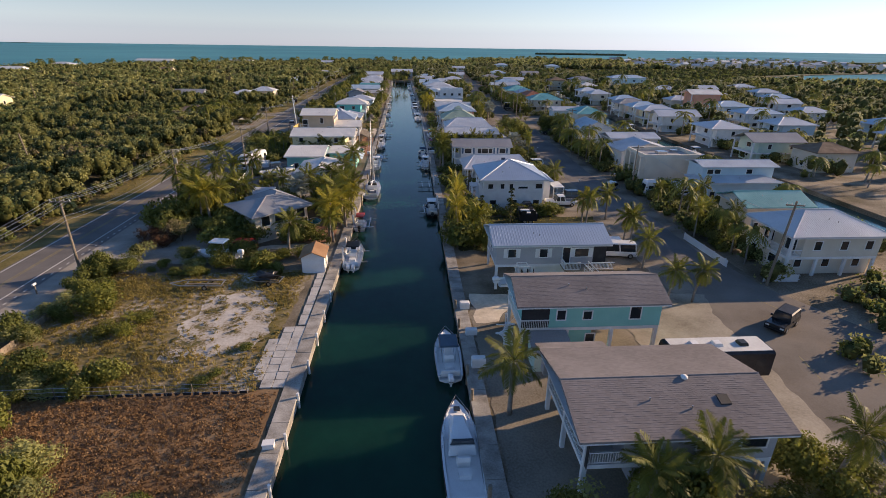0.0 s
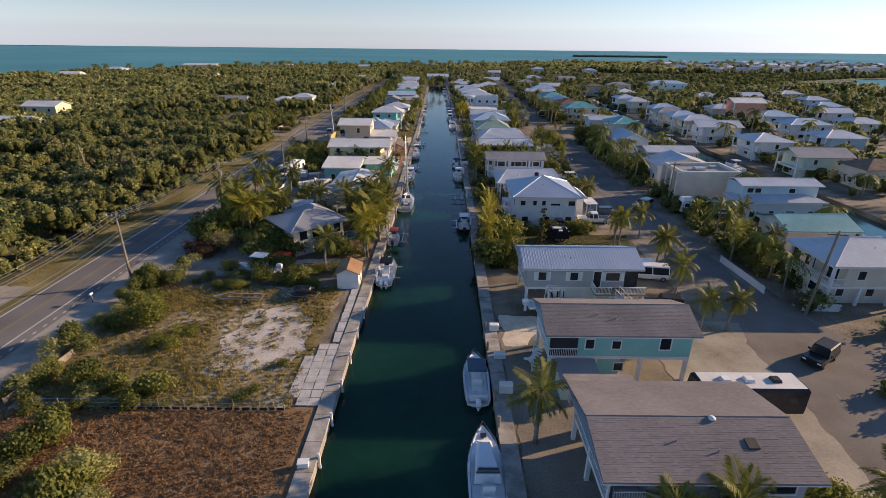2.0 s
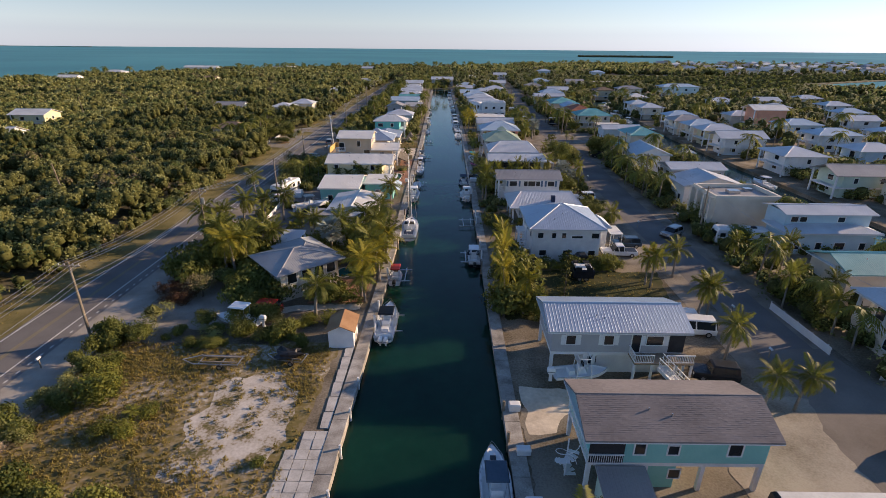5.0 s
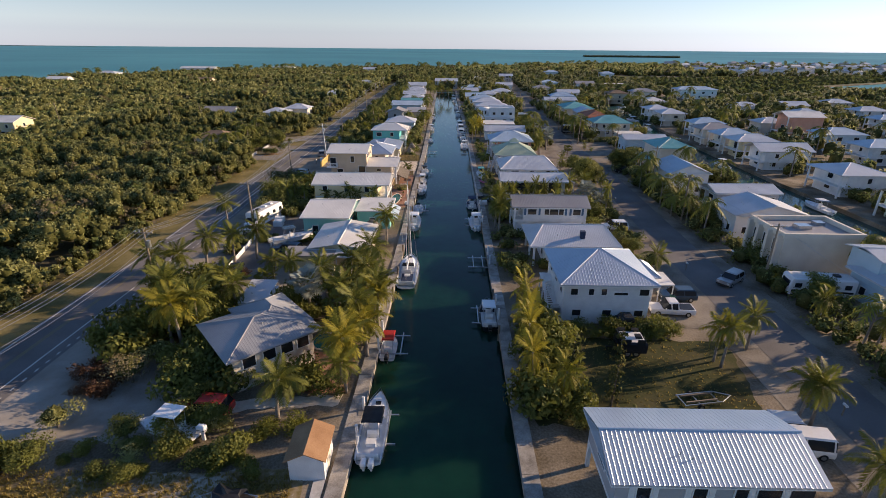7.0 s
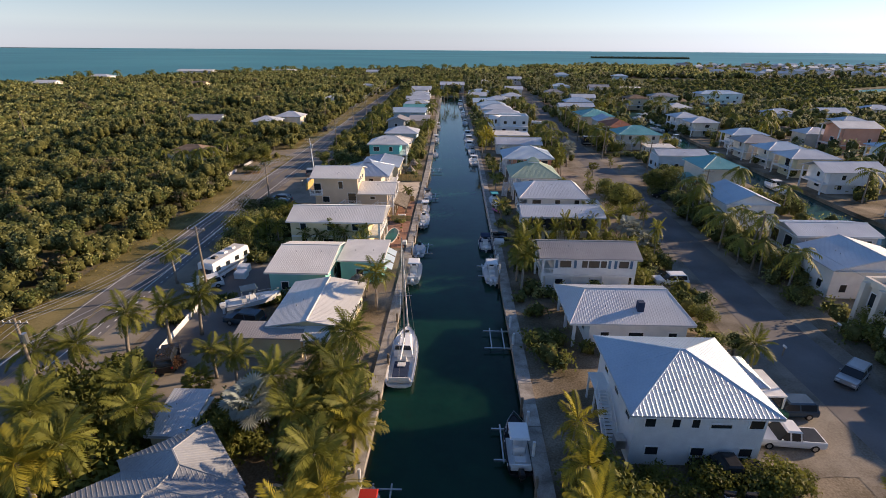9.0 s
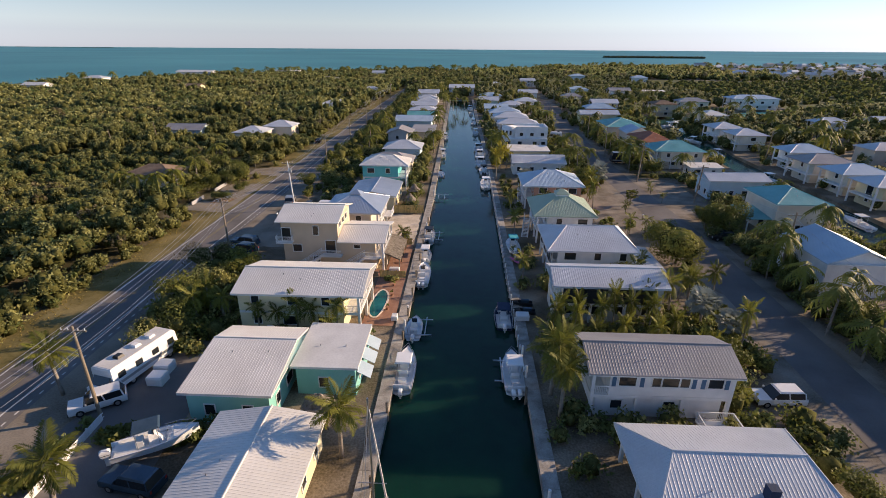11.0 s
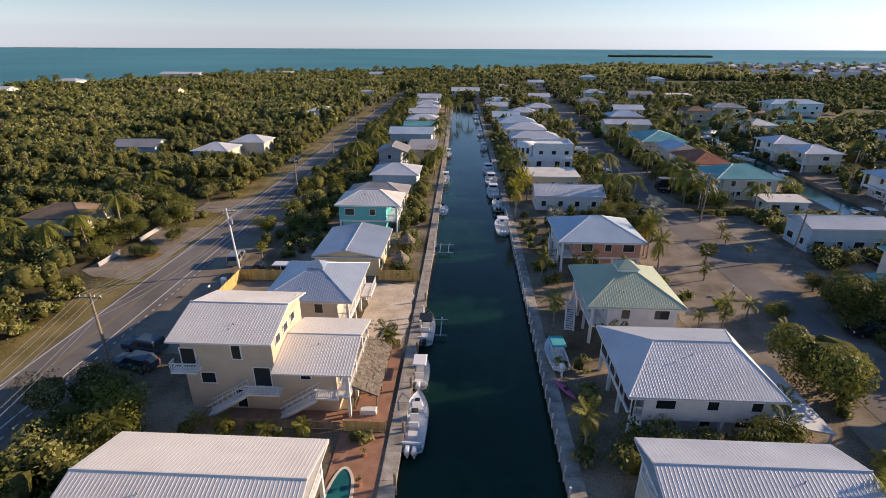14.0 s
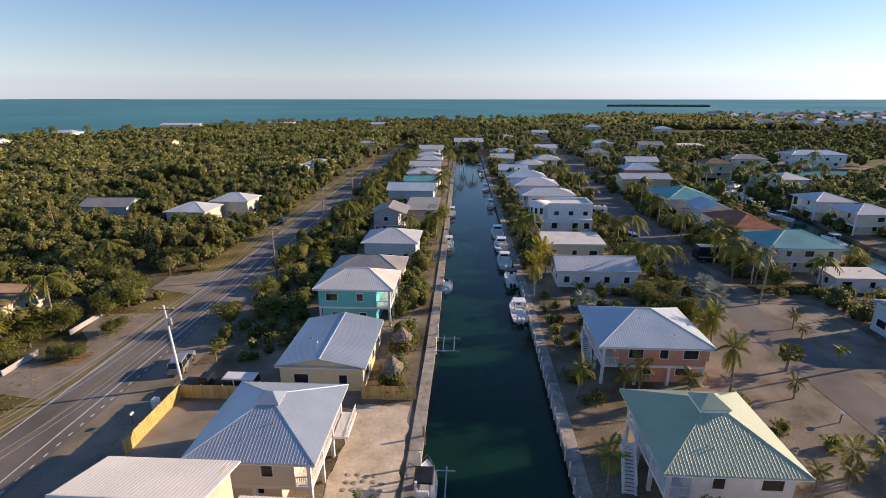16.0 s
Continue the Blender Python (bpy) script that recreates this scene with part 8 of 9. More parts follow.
for y in (49.7, 50.9):
    tower.tube([(11.64, y, 3.4), (12.76, y, 3.4)], 0.04, n=6)
single("boat_tower", tower, WHITE, "white tubular tower frame over the parked boat", "boat tower")

# sailing yacht
yacht = boat(-7.6, 95.4, 10.5, 3.1, "white sailing yacht with a tall bare mast", top=None, motors=0, cabin=True)
part("mast", Solid().tube([(0, 6.0, 0.9), (0, 6.0, 14.2)], 0.09, 0.06), STEEL, yacht)
part("boom", Solid().tube([(0, 6.0, 2.3), (0, 1.6, 2.4)], 0.10), WHITE, yacht, "boom with a furled white sail")
part("furled_jib", Solid().tube([(0, 10.2, 1.3), (0, 6.2, 13.2)], 0.09, 0.05), WHITE, yacht)
for x, y in ((-1.4, 5.8), (1.4, 5.8), (0, 0.1)):
    part("stay", Solid().tube([(x, y, 1.1), (0, 6.0, 13.8)], 0.018, n=4), STEEL, yacht)
part("spreader", Solid().tube([(-0.9, 6.0, 7.6), (0.9, 6.0, 7.6)], 0.03, n=5), STEEL, yacht)
part("cockpit_well", Solid().box(-0.8, 0.8, 0.8, 0.8, 3.4, 1.02), NAVY, yacht)


def lift(x, y, side, w=3.2, ln=3.6):
    """A boat lift: two pilings in the water, cross arms and cradle beams."""
    ob = thing("boat_lift", pose(x, y, 0), "white boat lift with arms over the water", "boat lift")
    for k in (0, 1):
        yy = k * ln
        part("piling", Solid().tube([(0, yy, -2.2), (0, yy, 1.6)], 0.13), WHITE, ob)
        part("cross_arm", Solid().box(min(0, side * w), yy - 0.07, -0.5, max(0, side * w), yy + 0.07, -0.36), STEEL, ob)
    for k in (0.3, 0.75):
        part("cradle_beam", Solid().box(side * w * k - 0.06, -0.4, -0.36, side * w * k + 0.06, ln + 0.4, -0.22), STEEL, ob)


for x, y, sd in ((-9.2, 60.5, 1), (-9.2, 73.8, 1), (-9.0, 124.4, 1), (-9.0, 156.0, 1), (-9.0, 181.6, 1), (4.5, 80.6, -1), (4.6, 97.0, -1), (4.6, 116.0, -1)):
    lift(x, y, sd)


# ---- vehicles ----
def wheel(parent, x, y, r=0.34, w=0.24):
    t = part("wheel", Solid().tube([(x - w / 2, y, r), (x + w / 2, y, r)], r, n=14), RUBBER, parent)
    part("rim", Solid().tube([(x - w / 2 - 0.012, y, r), (x + w / 2 + 0.012, y, r)], r * 0.58, n=10), STEEL, t)


def vehicle(x, y, turn, label, paint, kind="suv", category="car"):
    """A car with its nose to local +y. kind: suv, pickup, van, jeep."""
    ob = thing("car" if kind != "pickup" else "pickup_truck", pose(x, y, 0.04, 0, 0, turn), label, category, "parked vehicles")
    ln, w, h = {"suv": (4.7, 1.86, 1.72), "pickup": (5.4, 1.95, 1.85), "van": (5.3, 1.98, 2.05), "jeep": (4.3, 1.8, 1.8)}[kind]
    a, b = -ln / 2, ln / 2
    hood = 0.98
    ring = lambda k, z: [(-w / 2 * k, a + 0.1 * (1 - k), z), (w / 2 * k, a + 0.1 * (1 - k), z), (w / 2 * k, b - 0.25 * (1 - k) - 0.02, z), (-w / 2 * k, b - 0.25 * (1 - k) - 0.02, z)]
    part("body", Solid().loft([ring(0.94, 0.30), ring(1.0, 0.5), ring(1.0, 0.82), ring(0.95, hood)]), paint, ob)
    c0, c1, t0, t1 = {"suv": (a + 0.1, b - 1.25, a + 0.45, b - 1.95), "pickup": (-0.75, b - 1.5, -0.6, b - 2.15), "van": (a + 0.05, b - 0.75, a + 0.15, b - 1.55), "jeep": (a + 0.1, b - 1.55, a + 0.2, b - 1.75)}[kind]
    g = Solid().loft([[(-w * 0.475, c0, hood), (w * 0.475, c0, hood), (w * 0.475, c1, hood), (-w * 0.475, c1, hood)], [(-w * 0.41, t0, h - 0.1), (w * 0.41, t0, h - 0.1), (w * 0.41, t1, h - 0.1), (-w * 0.41, t1, h - 0.1)]])
    part("windows", g, PANE, ob)
    ob.children[-1].name = "glasshouse"
    part("roof", Solid().loft([[(-w * 0.425, t0 - 0.04, h - 0.12), (w * 0.425, t0 - 0.04, h - 0.12), (w * 0.425, t1 + 0.06, h - 0.12), (-w * 0.425, t1 + 0.06, h - 0.12)], [(-w * 0.36, t0 + 0.08, h), (w * 0.36, t0 + 0.08, h), (w * 0.36, t1 - 0.1, h), (-w * 0.36, t1 - 0.1, h)]]), paint if kind != "jeep" else BLACKPLASTIC, ob)
    for sx in (-1, 1):
        for yy in (c0 + 0.05, (c0 + c1) / 2 - 0.1):
            part("pillar", Solid().loft([[(sx * w * 0.478, yy, hood), (sx * w * 0.478, yy + 0.14, hood), (sx * w * 0.465, yy + 0.14, hood)], [(sx * w * 0.418, yy + 0.15, h - 0.1), (sx * w * 0.418, yy + 0.27, h - 0.1), (sx * w * 0.405, yy + 0.27, h - 0.1)]]), paint, ob)
        part("headlight", Solid().box(sx * w * 0.36 - 0.17, b - 0.1, 0.68, sx * w * 0.36 + 0.17, b + 0.0, 0.84), WHITE, ob)
        part("tail_light", Solid().box(sx * w * 0.42 - 0.09, a - 0.02, 0.7, sx * w * 0.42 + 0.09, a + 0.06, 0.95), CARRED, ob)
        part("mirror", Solid().box(sx * w * 0.5 - 0.02, c1 - 0.3, hood + 0.05, sx * w * 0.5 + sx * 0.16 + 0.02, c1 - 0.18, hood + 0.22), paint, ob)
        for yy in (a + 0.85, b - 0.9):
            wheel(ob, sx * (w / 2 - 0.1), yy)
    if kind == "pickup":
        part("bed_liner", Solid().box(-w * 0.42, a + 0.12, hood - 0.02, w * 0.42, -0.85, hood + 0.015), BLACKPLASTIC, ob)
    part("bumper", Solid().box(-w * 0.47, b - 0.08, 0.34, w * 0.47, b + 0.06, 0.52), BLACKPLASTIC, ob)
    return ob


vehicle(26.3, 82.9, 86, "white pickup truck parked beside the white house", CARWHITE, "pickup", "pickup truck")
vehicle(19.4, 79.0, 90, "dark pickup truck parked under the white house's wall", CARDARK, "pickup", "pickup truck")
vehicle(28.6, 86.6, 90, "dark green car parked behind the white pickup", CARBLUE, "suv")
vehicle(38.4, 91.8, 128, "silver car parked at the street's edge", CARSILVER, "suv")
vehicle(27.2, 60.2, 82, "white van parked behind the grey house", CARWHITE, "van", "van")
vehicle(26.8, 62.4, 84, "white car parked behind the grey house", CARWHITE, "suv")
vehicle(25.8, 51.7, 80, "black open-topped car parked in front of the grey house", CARDARK, "jeep")
vehicle(37.2, 41.5, 124, "dark boxy four-wheel-drive car on the street", CARDARK, "jeep")
vehicle(-39.6, 150.6, 78, "blue-grey car parked beside the road", CARBLUE, "suv")
vehicle(-38.6, 147.4, 78, "blue-grey car parked beside the road", CARBLUE, "suv")
vehicle(-40.0, 175.2, 12, "grey car parked on the road's shoulder", CARSILVER, "suv")
vehicle(-34.4, 170.6, 90, "black pickup parked behind the wooden fence", CARDARK, "pickup", "pickup truck")
vehicle(-31.0, 170.4, 90, "white van parked behind the wooden fence", CARWHITE, "van", "van")
vehicle(-36.5, 109.6, 125, "white estate car parked beside the pole", CARWHITE, "suv")
vehicle(28.6, 113.5, 92, "white car parked behind the hedge", CARWHITE, "suv")
vehicle(-32.2, 92.3, 20, "dark car parked in the forecourt", CARDARK, "suv")
vehicle(-21.8, 83.6, 95, "black car parked in deep shade under palms", CARDARK, "suv")
vehicle(-23.4, 63.5, 85, "red car parked behind shrubs", CARRED, "suv")
vehicle(-27.4, 100.7, 80, "dark car parked beside the low house", CARBLUE, "suv")
vehicle(-53.6, 246, 10, "dark car parked on the verge", CARDARK, "suv")
vehicle(44.5, 158, 90, "dark car in a drive", CARDARK, "suv")
vehicle(33.2, 236, 5, "white car parked by the street", CARWHITE, "suv")
vehicle(45.2, 262, 5, "grey car parked by the street", CARSILVER, "suv")


def camper(x, y, turn, ln, label, category, body=None, band=None, h=2.9, motor=False, roof_mat=None):
    """A caravan, motorhome or bus along local y, with windows, roof hatches and wheels."""
    w = 2.5
    ob = thing("motorhome" if motor else "caravan", pose(x, y, 0.03, 0, 0, turn), label, category, "parked vehicles")
    a, b = -ln / 2, ln / 2
    prof = lambda k: [(-w / 2 * k, a, 0.55), (w / 2 * k, a, 0.55), (w / 2 * k, b, 0.55), (-w / 2 * k, b, 0.55)]
    part("body", Solid().loft([[(-w / 2, a + 0.05, 0.5), (w / 2, a + 0.05, 0.5), (w / 2, b - 0.1, 0.5), (-w / 2, b - 0.1, 0.5)], [(-w / 2, a, 0.9), (w / 2, a, 0.9), (w / 2, b, 0.9), (-w / 2, b, 0.9)], [(-w / 2, a, h - 0.2), (w / 2, a, h - 0.2), (w / 2, b - 0.25, h - 0.2), (-w / 2, b - 0.25, h - 0.2)], [(-w / 2 + 0.15, a + 0.1, h), (w / 2 - 0.15, a + 0.1, h), (w / 2 - 0.15, b - 0.4, h), (-w / 2 + 0.15, b - 0.4, h)]]), body or GELCOAT, ob)
    part("roof_skin", Solid().box(-w / 2 + 0.18, a + 0.2, h, w / 2 - 0.18, b - 0.5, h + 0.03), roof_mat or FLATROOF, ob)
    for sx in (-1, 1):
        n = max(2, int(ln / 1.9))
        for k in range(n):
            yy = a + ln * (k + 0.5) / n
            part("window", Solid().box(sx * w / 2 - 0.02, yy - 0.42, 1.55, sx * w / 2 + 0.02, yy + 0.42, 2.2), PANE, ob)
        if band:
            part("stripe", Solid().box(sx * w / 2 - 0.015, a + 0.2, 0.95, sx * w / 2 + 0.015, b - 0.3, 1.25), band, ob)
        for yy in ((a + 2.0, b - 1.4) if motor else (-0.4, 0.5)):
            wheel(ob, sx * (w / 2 - 0.16), yy, 0.4, 0.28)
    part("end_window", Solid().box(-0.8, b - 0.16, 1.5, 0.8, b - 0.02, 2.3), PANE, ob)
    for k, yy in enumerate((a + ln * 0.25, a + ln * 0.5, a + ln * 0.72)):
        part("roof_hatch" if k != 1 else "air_conditioner", Solid().loft([[(-0.4, yy - 0.4, h + 0.02), (0.4, yy - 0.4, h + 0.02), (0.4, yy + 0.4, h + 0.02), (-0.4, yy + 0.4, h + 0.02)], [(-0.3, yy - 0.3, h + 0.28), (0.3, yy - 0.3, h + 0.28), (0.3, yy + 0.3, h + 0.28), (-0.3, yy + 0.3, h + 0.28)]]), WHITE if k else BLACKPLASTIC, ob)
    if motor:
        part("cab", Solid().loft([[(-w / 2 + 0.1, a - 1.0, 0.5), (w / 2 - 0.1, a - 1.0, 0.5), (w / 2 - 0.05, a + 0.1, 0.5), (-w / 2 + 0.05, a + 0.1, 0.5)], [(-w / 2 + 0.12, a - 1.0, 1.15), (w / 2 - 0.12, a - 1.0, 1.15), (w / 2 - 0.05, a + 0.1, 1.35), (-w / 2 + 0.05, a + 0.1, 1.35)]]), body or GELCOAT, ob)
        part("cab_windscreen", Solid().slab([(-1.0, a - 0.55, 1.34), (1.0, a - 0.55, 1.34), (1.0, a - 0.02, 2.05), (-1.0, a - 0.02, 2.05)], 0.06), PANE, ob)
    else:
        part("drawbar", Solid().tube([(0, b - 0.1, 0.5), (0, b + 1.1, 0.5)], 0.06), BLACKPLASTIC, ob)
        part("jockey_wheel", Solid().tube([(0, b + 0.9, 0.0), (0, b + 0.9, 0.55)], 0.05), BLACKPLASTIC, ob)
    return ob


camper(-36.0, 115.4, -14, 8.2, "white motorhome parked by the road", "motorhome", band=CARSILVER, motor=True)
camper(25.4, 34.4, 90, 9.0, "long caravan with a white roof behind the grey house", "caravan", body=CARDARK)
camper(48.0, 88.4, 84, 8.2, "white caravan with dark stripes beside the street", "caravan", band=CARDARK)
camper(46.8, 220.6, 90, 11.5, "long dark coach parked by the street", "motorhome", body=CARDARK, band=CARSILVER, motor=True, h=3.2)
camper(30.8, 258.6, 85, 5.0, "small white cargo trailer by the street", "trailer")
camper(18.3, 74.4, 88, 3.0, "dark cargo trailer with a pale roof on the lawn", "trailer", body=CARDARK, h=1.75)


def trailer(x, y, turn, label, ln=5.5):
    ob = thing("boat_trailer", pose(x, y, 0.03, 0, 0, turn), label, "trailer")
    for sx in (-0.75, 0.75):
        part("frame_rail", Solid().box(sx - 0.05, -ln / 2, 0.42, sx + 0.05, ln / 3, 0.54), STEEL, ob)
        part("drawbar", Solid().tube([(sx, ln / 3, 0.48), (0, ln / 2 + 0.6, 0.46)], 0.05), STEEL, ob)
        wheel(ob, sx * 1.25, -ln / 6, 0.3, 0.2)
        part("bunk", Solid().box(sx * 0.6 - 0.06, -ln / 2 + 0.3, 0.54, sx * 0.6 + 0.06, ln / 4, 0.66), WOOD, ob)
    for yy in (-ln / 2 + 0.1, -ln / 6, ln / 4):
        part("cross_member", Solid().box(-0.8, yy - 0.04, 0.43, 0.8, yy + 0.04, 0.53), STEEL, ob)
    return ob


trailer(-24.6, 53.0, 88, "empty galvanised boat trailer on the vacant lot")
trailer(-17.2, 53.8, 80, "low trailer with scrap on the vacant lot", 3.6)
trailer(22.4, 66.0, -80, "empty boat trailer on the lawn's edge", 4.6)
trailer(21.8, 49.6, 100, "small trailer loaded with brown junk", 2.8)
junk = Solid().blob((21.8, 49.6, 0.95), 1.4, 0.7, 0.45, 0.8, 9, 6, 3)
single("brown_load", junk, WOOD, "heap of brown junk on the small trailer", "junk")
junk = Solid().blob((-17.2, 53.8, 0.9), 1.5, 0.8, 0.4, 0.9, 9, 6, 5)
single("tarpaulin_load", junk, BLACKPLASTIC, "dark scrap covered with a tarpaulin on the trailer", "junk")
for k, (x, y) in enumerate(((7.2, 131.6), (7.3, 129.4))):
    js = thing("jet_ski", pose(x, y, 0.05, 0, 0, 86), "dark covered jet ski parked by the seawall", "jet ski", "jet skis")
    part("hull", Solid().loft(hull_rings(2.9, 1.05, 0.5)), BLACKPLASTIC, js)
    part("seat", Solid().box(-0.2, 0.5, 0.5, 0.2, 1.6, 0.85), CARBLUE, js)
    part("handlebar", Solid().tube([(-0.35, 1.75, 0.95), (0.35, 1.75, 0.95)], 0.03, n=5), BLACKPLASTIC, js)


# ---- poles and wires ----
def pole(x, y, h, label="wooden utility pole with a crossarm", arm=True, lamp=False, lean=0.0, mat=None, turn=0):
    ob = thing("utility_pole", pose(x, y, 0, 0, lean, turn), label, "utility pole", "utility poles")
    part("shaft", Solid().tube([(0, 0, -0.3), (0, 0, h)], 0.17, 0.11, n=10), mat or WOOD, ob)
    if arm:
        part("crossarm", Solid().box(-1.15, -0.06, h - 0.55, 1.15, 0.06, h - 0.42), WOOD, ob)
        for u in (-1.05, -0.45, 0.45, 1.05) if y < 210 else ():
            part("insulator", Solid().tube([(u, 0, h - 0.42), (u, 0, h - 0.2)], 0.05, 0.03, n=6), WHITE, ob)
        part("brace", Solid().tube([(0, -0.1, h - 1.2), (0.8, -0.06, h - 0.55)], 0.025, n=4), STEEL, ob)
    part("transformer", Solid().tube([(0.34, 0, h - 2.4), (0.34, 0, h - 1.5)], 0.24, n=10), STEEL, ob) if lamp else None
    return ob


ROADPOLES = [(-40.6, 28), (-40.0, 57), (-39.6, 85), (-35.6, 108.4), (-40.2, 146), (-37.6, 171), (-40.2, 207), (-42.0, 245), (-44.8, 290), (-47, 340), (-50, 400)]
for k, (x, y) in enumerate(ROADPOLES):
    white = k == 5
    pole(x, y, 9.6 if not white else 10.2, "pale concrete utility pole beside the road" if white else "wooden utility pole with a crossarm beside the road", lamp=k in (2, 5), mat=WHITE if white else None, lean=-3.0 if white else 0.0)
for (x0, y0), (x1, y1) in zip(ROADPOLES, ROADPOLES[1:]):
    for u, z in ((-1.05, 9.4), (-0.45, 9.4), (0.45, 9.4), (1.05, 9.4), (0.1, 7.4), (0.1, 6.9)):
        pts = [(x0 + u + (x1 - x0) * i / 10, y0 + (y1 - y0) * i / 10, z - 0.9 * (1 - (2 * i / 10 - 1) ** 2)) for i in range(11)]
        single("overhead_wire", Solid().tube(pts, 0.017, n=4), STEEL, "sagging overhead power line along the road", "wire", group="overhead wires")
for x, y, h, ln in ((42.1, 50.7, 10.5, 4), (47.1, 145, 9.5, 0), (42, 198.6, 10, 2), (41.6, 229, 9.5, -2), (49, 181, 8.5, 3), (43.2, 92, 9, 0), (43.6, 262, 9, 0), (34.6, 296, 9, 0), (43.2, 119, 9, 0), (-101.4, 230, 9, -3), (-150, 218, 10, -4), (-105, 214, 9, -4), (-76, 104, 9, -6), (-57, 262, 9, 0), (90, 228, 9, 3), (102, 280, 9, 0), (-128, 300, 9, 0)):
    pole(x, y, h, "weathered leaning utility pole" if abs(ln) > 2 else "plain weathered wooden utility pole", arm=x > 0, lean=ln)
STREETPOLES = [(42.1, 50.7), (43.2, 92), (43.2, 119), (47.1, 145), (42, 198.6), (41.6, 229), (43.6, 262)]
for (x0, y0), (x1, y1) in zip(STREETPOLES, STREETPOLES[1:]):
    pts = [(x0 + (x1 - x0) * i / 10, y0 + (y1 - y0) * i / 10, 8.7 - 0.9 * (1 - (2 * i / 10 - 1) ** 2)) for i in range(11)]
    single("overhead_wire", Solid().tube(pts, 0.022, n=4), STEEL, "sagging overhead line along the side street", "wire", group="overhead wires")


# ---- fences, terraces, small things ----
def fence(x0, y0, x1, y1, h, mat, label, board=0.16):
    """An upright-board fence: posts, two rails and single boards."""
    ln = math.hypot(x1 - x0, y1 - y0)
    ob = thing("fence", pose(x0, y0, 0, 0, 0, math.degrees(math.atan2(y1 - y0, x1 - x0))), label, "fence", "fences")
    rail = Solid().box(0, 0.02, h * 0.75, ln, 0.06, h * 0.75 + 0.09)
    part("rail", rail, mat, ob)
    part("rail", Solid().box(0, 0.02, h * 0.25, ln, 0.06, h * 0.25 + 0.09), mat, ob)
    slat = Solid().box(0.005, -0.012, 0.03, board - 0.012, 0.012, h).mesh("slat", mat)
    for k in range(int(ln / board)):
        s = new("slat", slat)
        s.parent, s.matrix_basis = ob, pose(k * board, 0, 0.02 * ((k * 37) % 5) / 5)
    pm = Solid().box(-0.05, 0.03, 0, 0.05, 0.13, h + 0.06).mesh("fence_post", mat)
    for k in range(int(ln / 2.4) + 1):
        s = new("fence_post", pm)
        s.parent, s.matrix_basis = ob, pose(min(k * 2.4, ln), 0, 0)
    return ob


fence(-36.5, 159.6, -36.5, 168.8, 1.7, PINE, "new yellow pine board fence round the forecourt", 0.2)
fence(-36.5, 168.8, -27.4, 168.9, 1.7, PINE, "new yellow pine board fence round the forecourt", 0.2)
fence(-16.4, 169.6, -10.4, 169.8, 1.7, PINE, "new yellow pine board fence towards the canal", 0.2)
fence(-14.4, 139.3, -10.6, 139.3, 1.1, PINE, "orange-brown board fence beside the pool terrace", 0.2)
fence(-27.5, 139.4, -14.6, 139.4, 0.8, WOOD, "low weathered board fence between two gardens", 0.22)
fence(-15.6, 152.4, -10.8, 152.4, 1.2, PINE, "low brown board fence beside the palms", 0.22)
fence(40.0, 66.0, 40.3, 55.8, 1.0, WHITE, "low white board fence at the street corner", 0.3)
fence(42.4, 51.6, 46.8, 51.4, 1.0, WHITE, "low white board fence at the street corner", 0.3)
fence(-37.4, 34.0, -36.6, 42.0, 0.7, WOOD, "leaning weathered fence on the lot's edge", 0.3)
fence(-37.0, 42.5, -36.8, 52.0, 0.7, WOOD, "leaning weathered fence on the lot's edge", 0.3)
fence(-60.2, 172.0, -60.3, 177.4, 0.8, GREYWALL, "low pale weathered fence across the road", 0.4)
fence(-60.3, 182.6, -60.4, 189, 0.8, GREYWALL, "low pale weathered fence across the road", 0.4)
fence(-34.1, 93.8, -34.9, 108, 0.8, WHITE, "low white fence along the forecourt", 0.4)

# pool with its coping
POOL = [(-13.3 + 0.95 * math.cos(a) * (1.0 + 0.12 * math.sin(2 * a)), 131.2 + 3.7 * math.sin(a)) for a in [i * math.pi / 14 for i in range(28)]]
pool = thing("swimming_pool", pose(0, 0, 0), "long kidney-shaped pool with pale coping", "swimming pool")
part("water_surface", Solid().add([(x, y, 0.075) for x, y in POOL], [tuple(range(28))]), POOLWATER, pool)
outer = [(-13.3 + (x + 13.3) * 1.26, 131.2 + (y - 131.2) * 1.07) for x, y in POOL]
part("coping", Solid().loft([[(x, y, 0.05) for x, y in outer], [(x, y, 0.12) for x, y in outer], [(x, y, 0.12) for x, y in POOL], [(x, y, 0.06) for x, y in POOL]], caps=False), CREAMWALL, pool)
P2 = [(-15.6 + 1.1 * math.cos(a), 75.4 + 1.6 * math.sin(a)) for a in [i * math.pi / 10 for i in range(20)]]
pool2 = thing("swimming_pool", pose(0, 0, 0), "small round-ended blue pool beside the hipped house", "swimming pool")
part("water_surface", Solid().add([(x, y, 0.075) for x, y in P2], [tuple(range(20))]), POOLWATER, pool2)
part("coping", Solid().loft([[(-15.6 + (x + 15.6) * 1.2, 75.4 + (y - 75.4) * 1.14, z) for x, y in P2] for z in (0.04, 0.12)] + [[(x, y, z) for x, y in P2] for z in (0.12, 0.06)], caps=False), CREAMWALL, pool2)


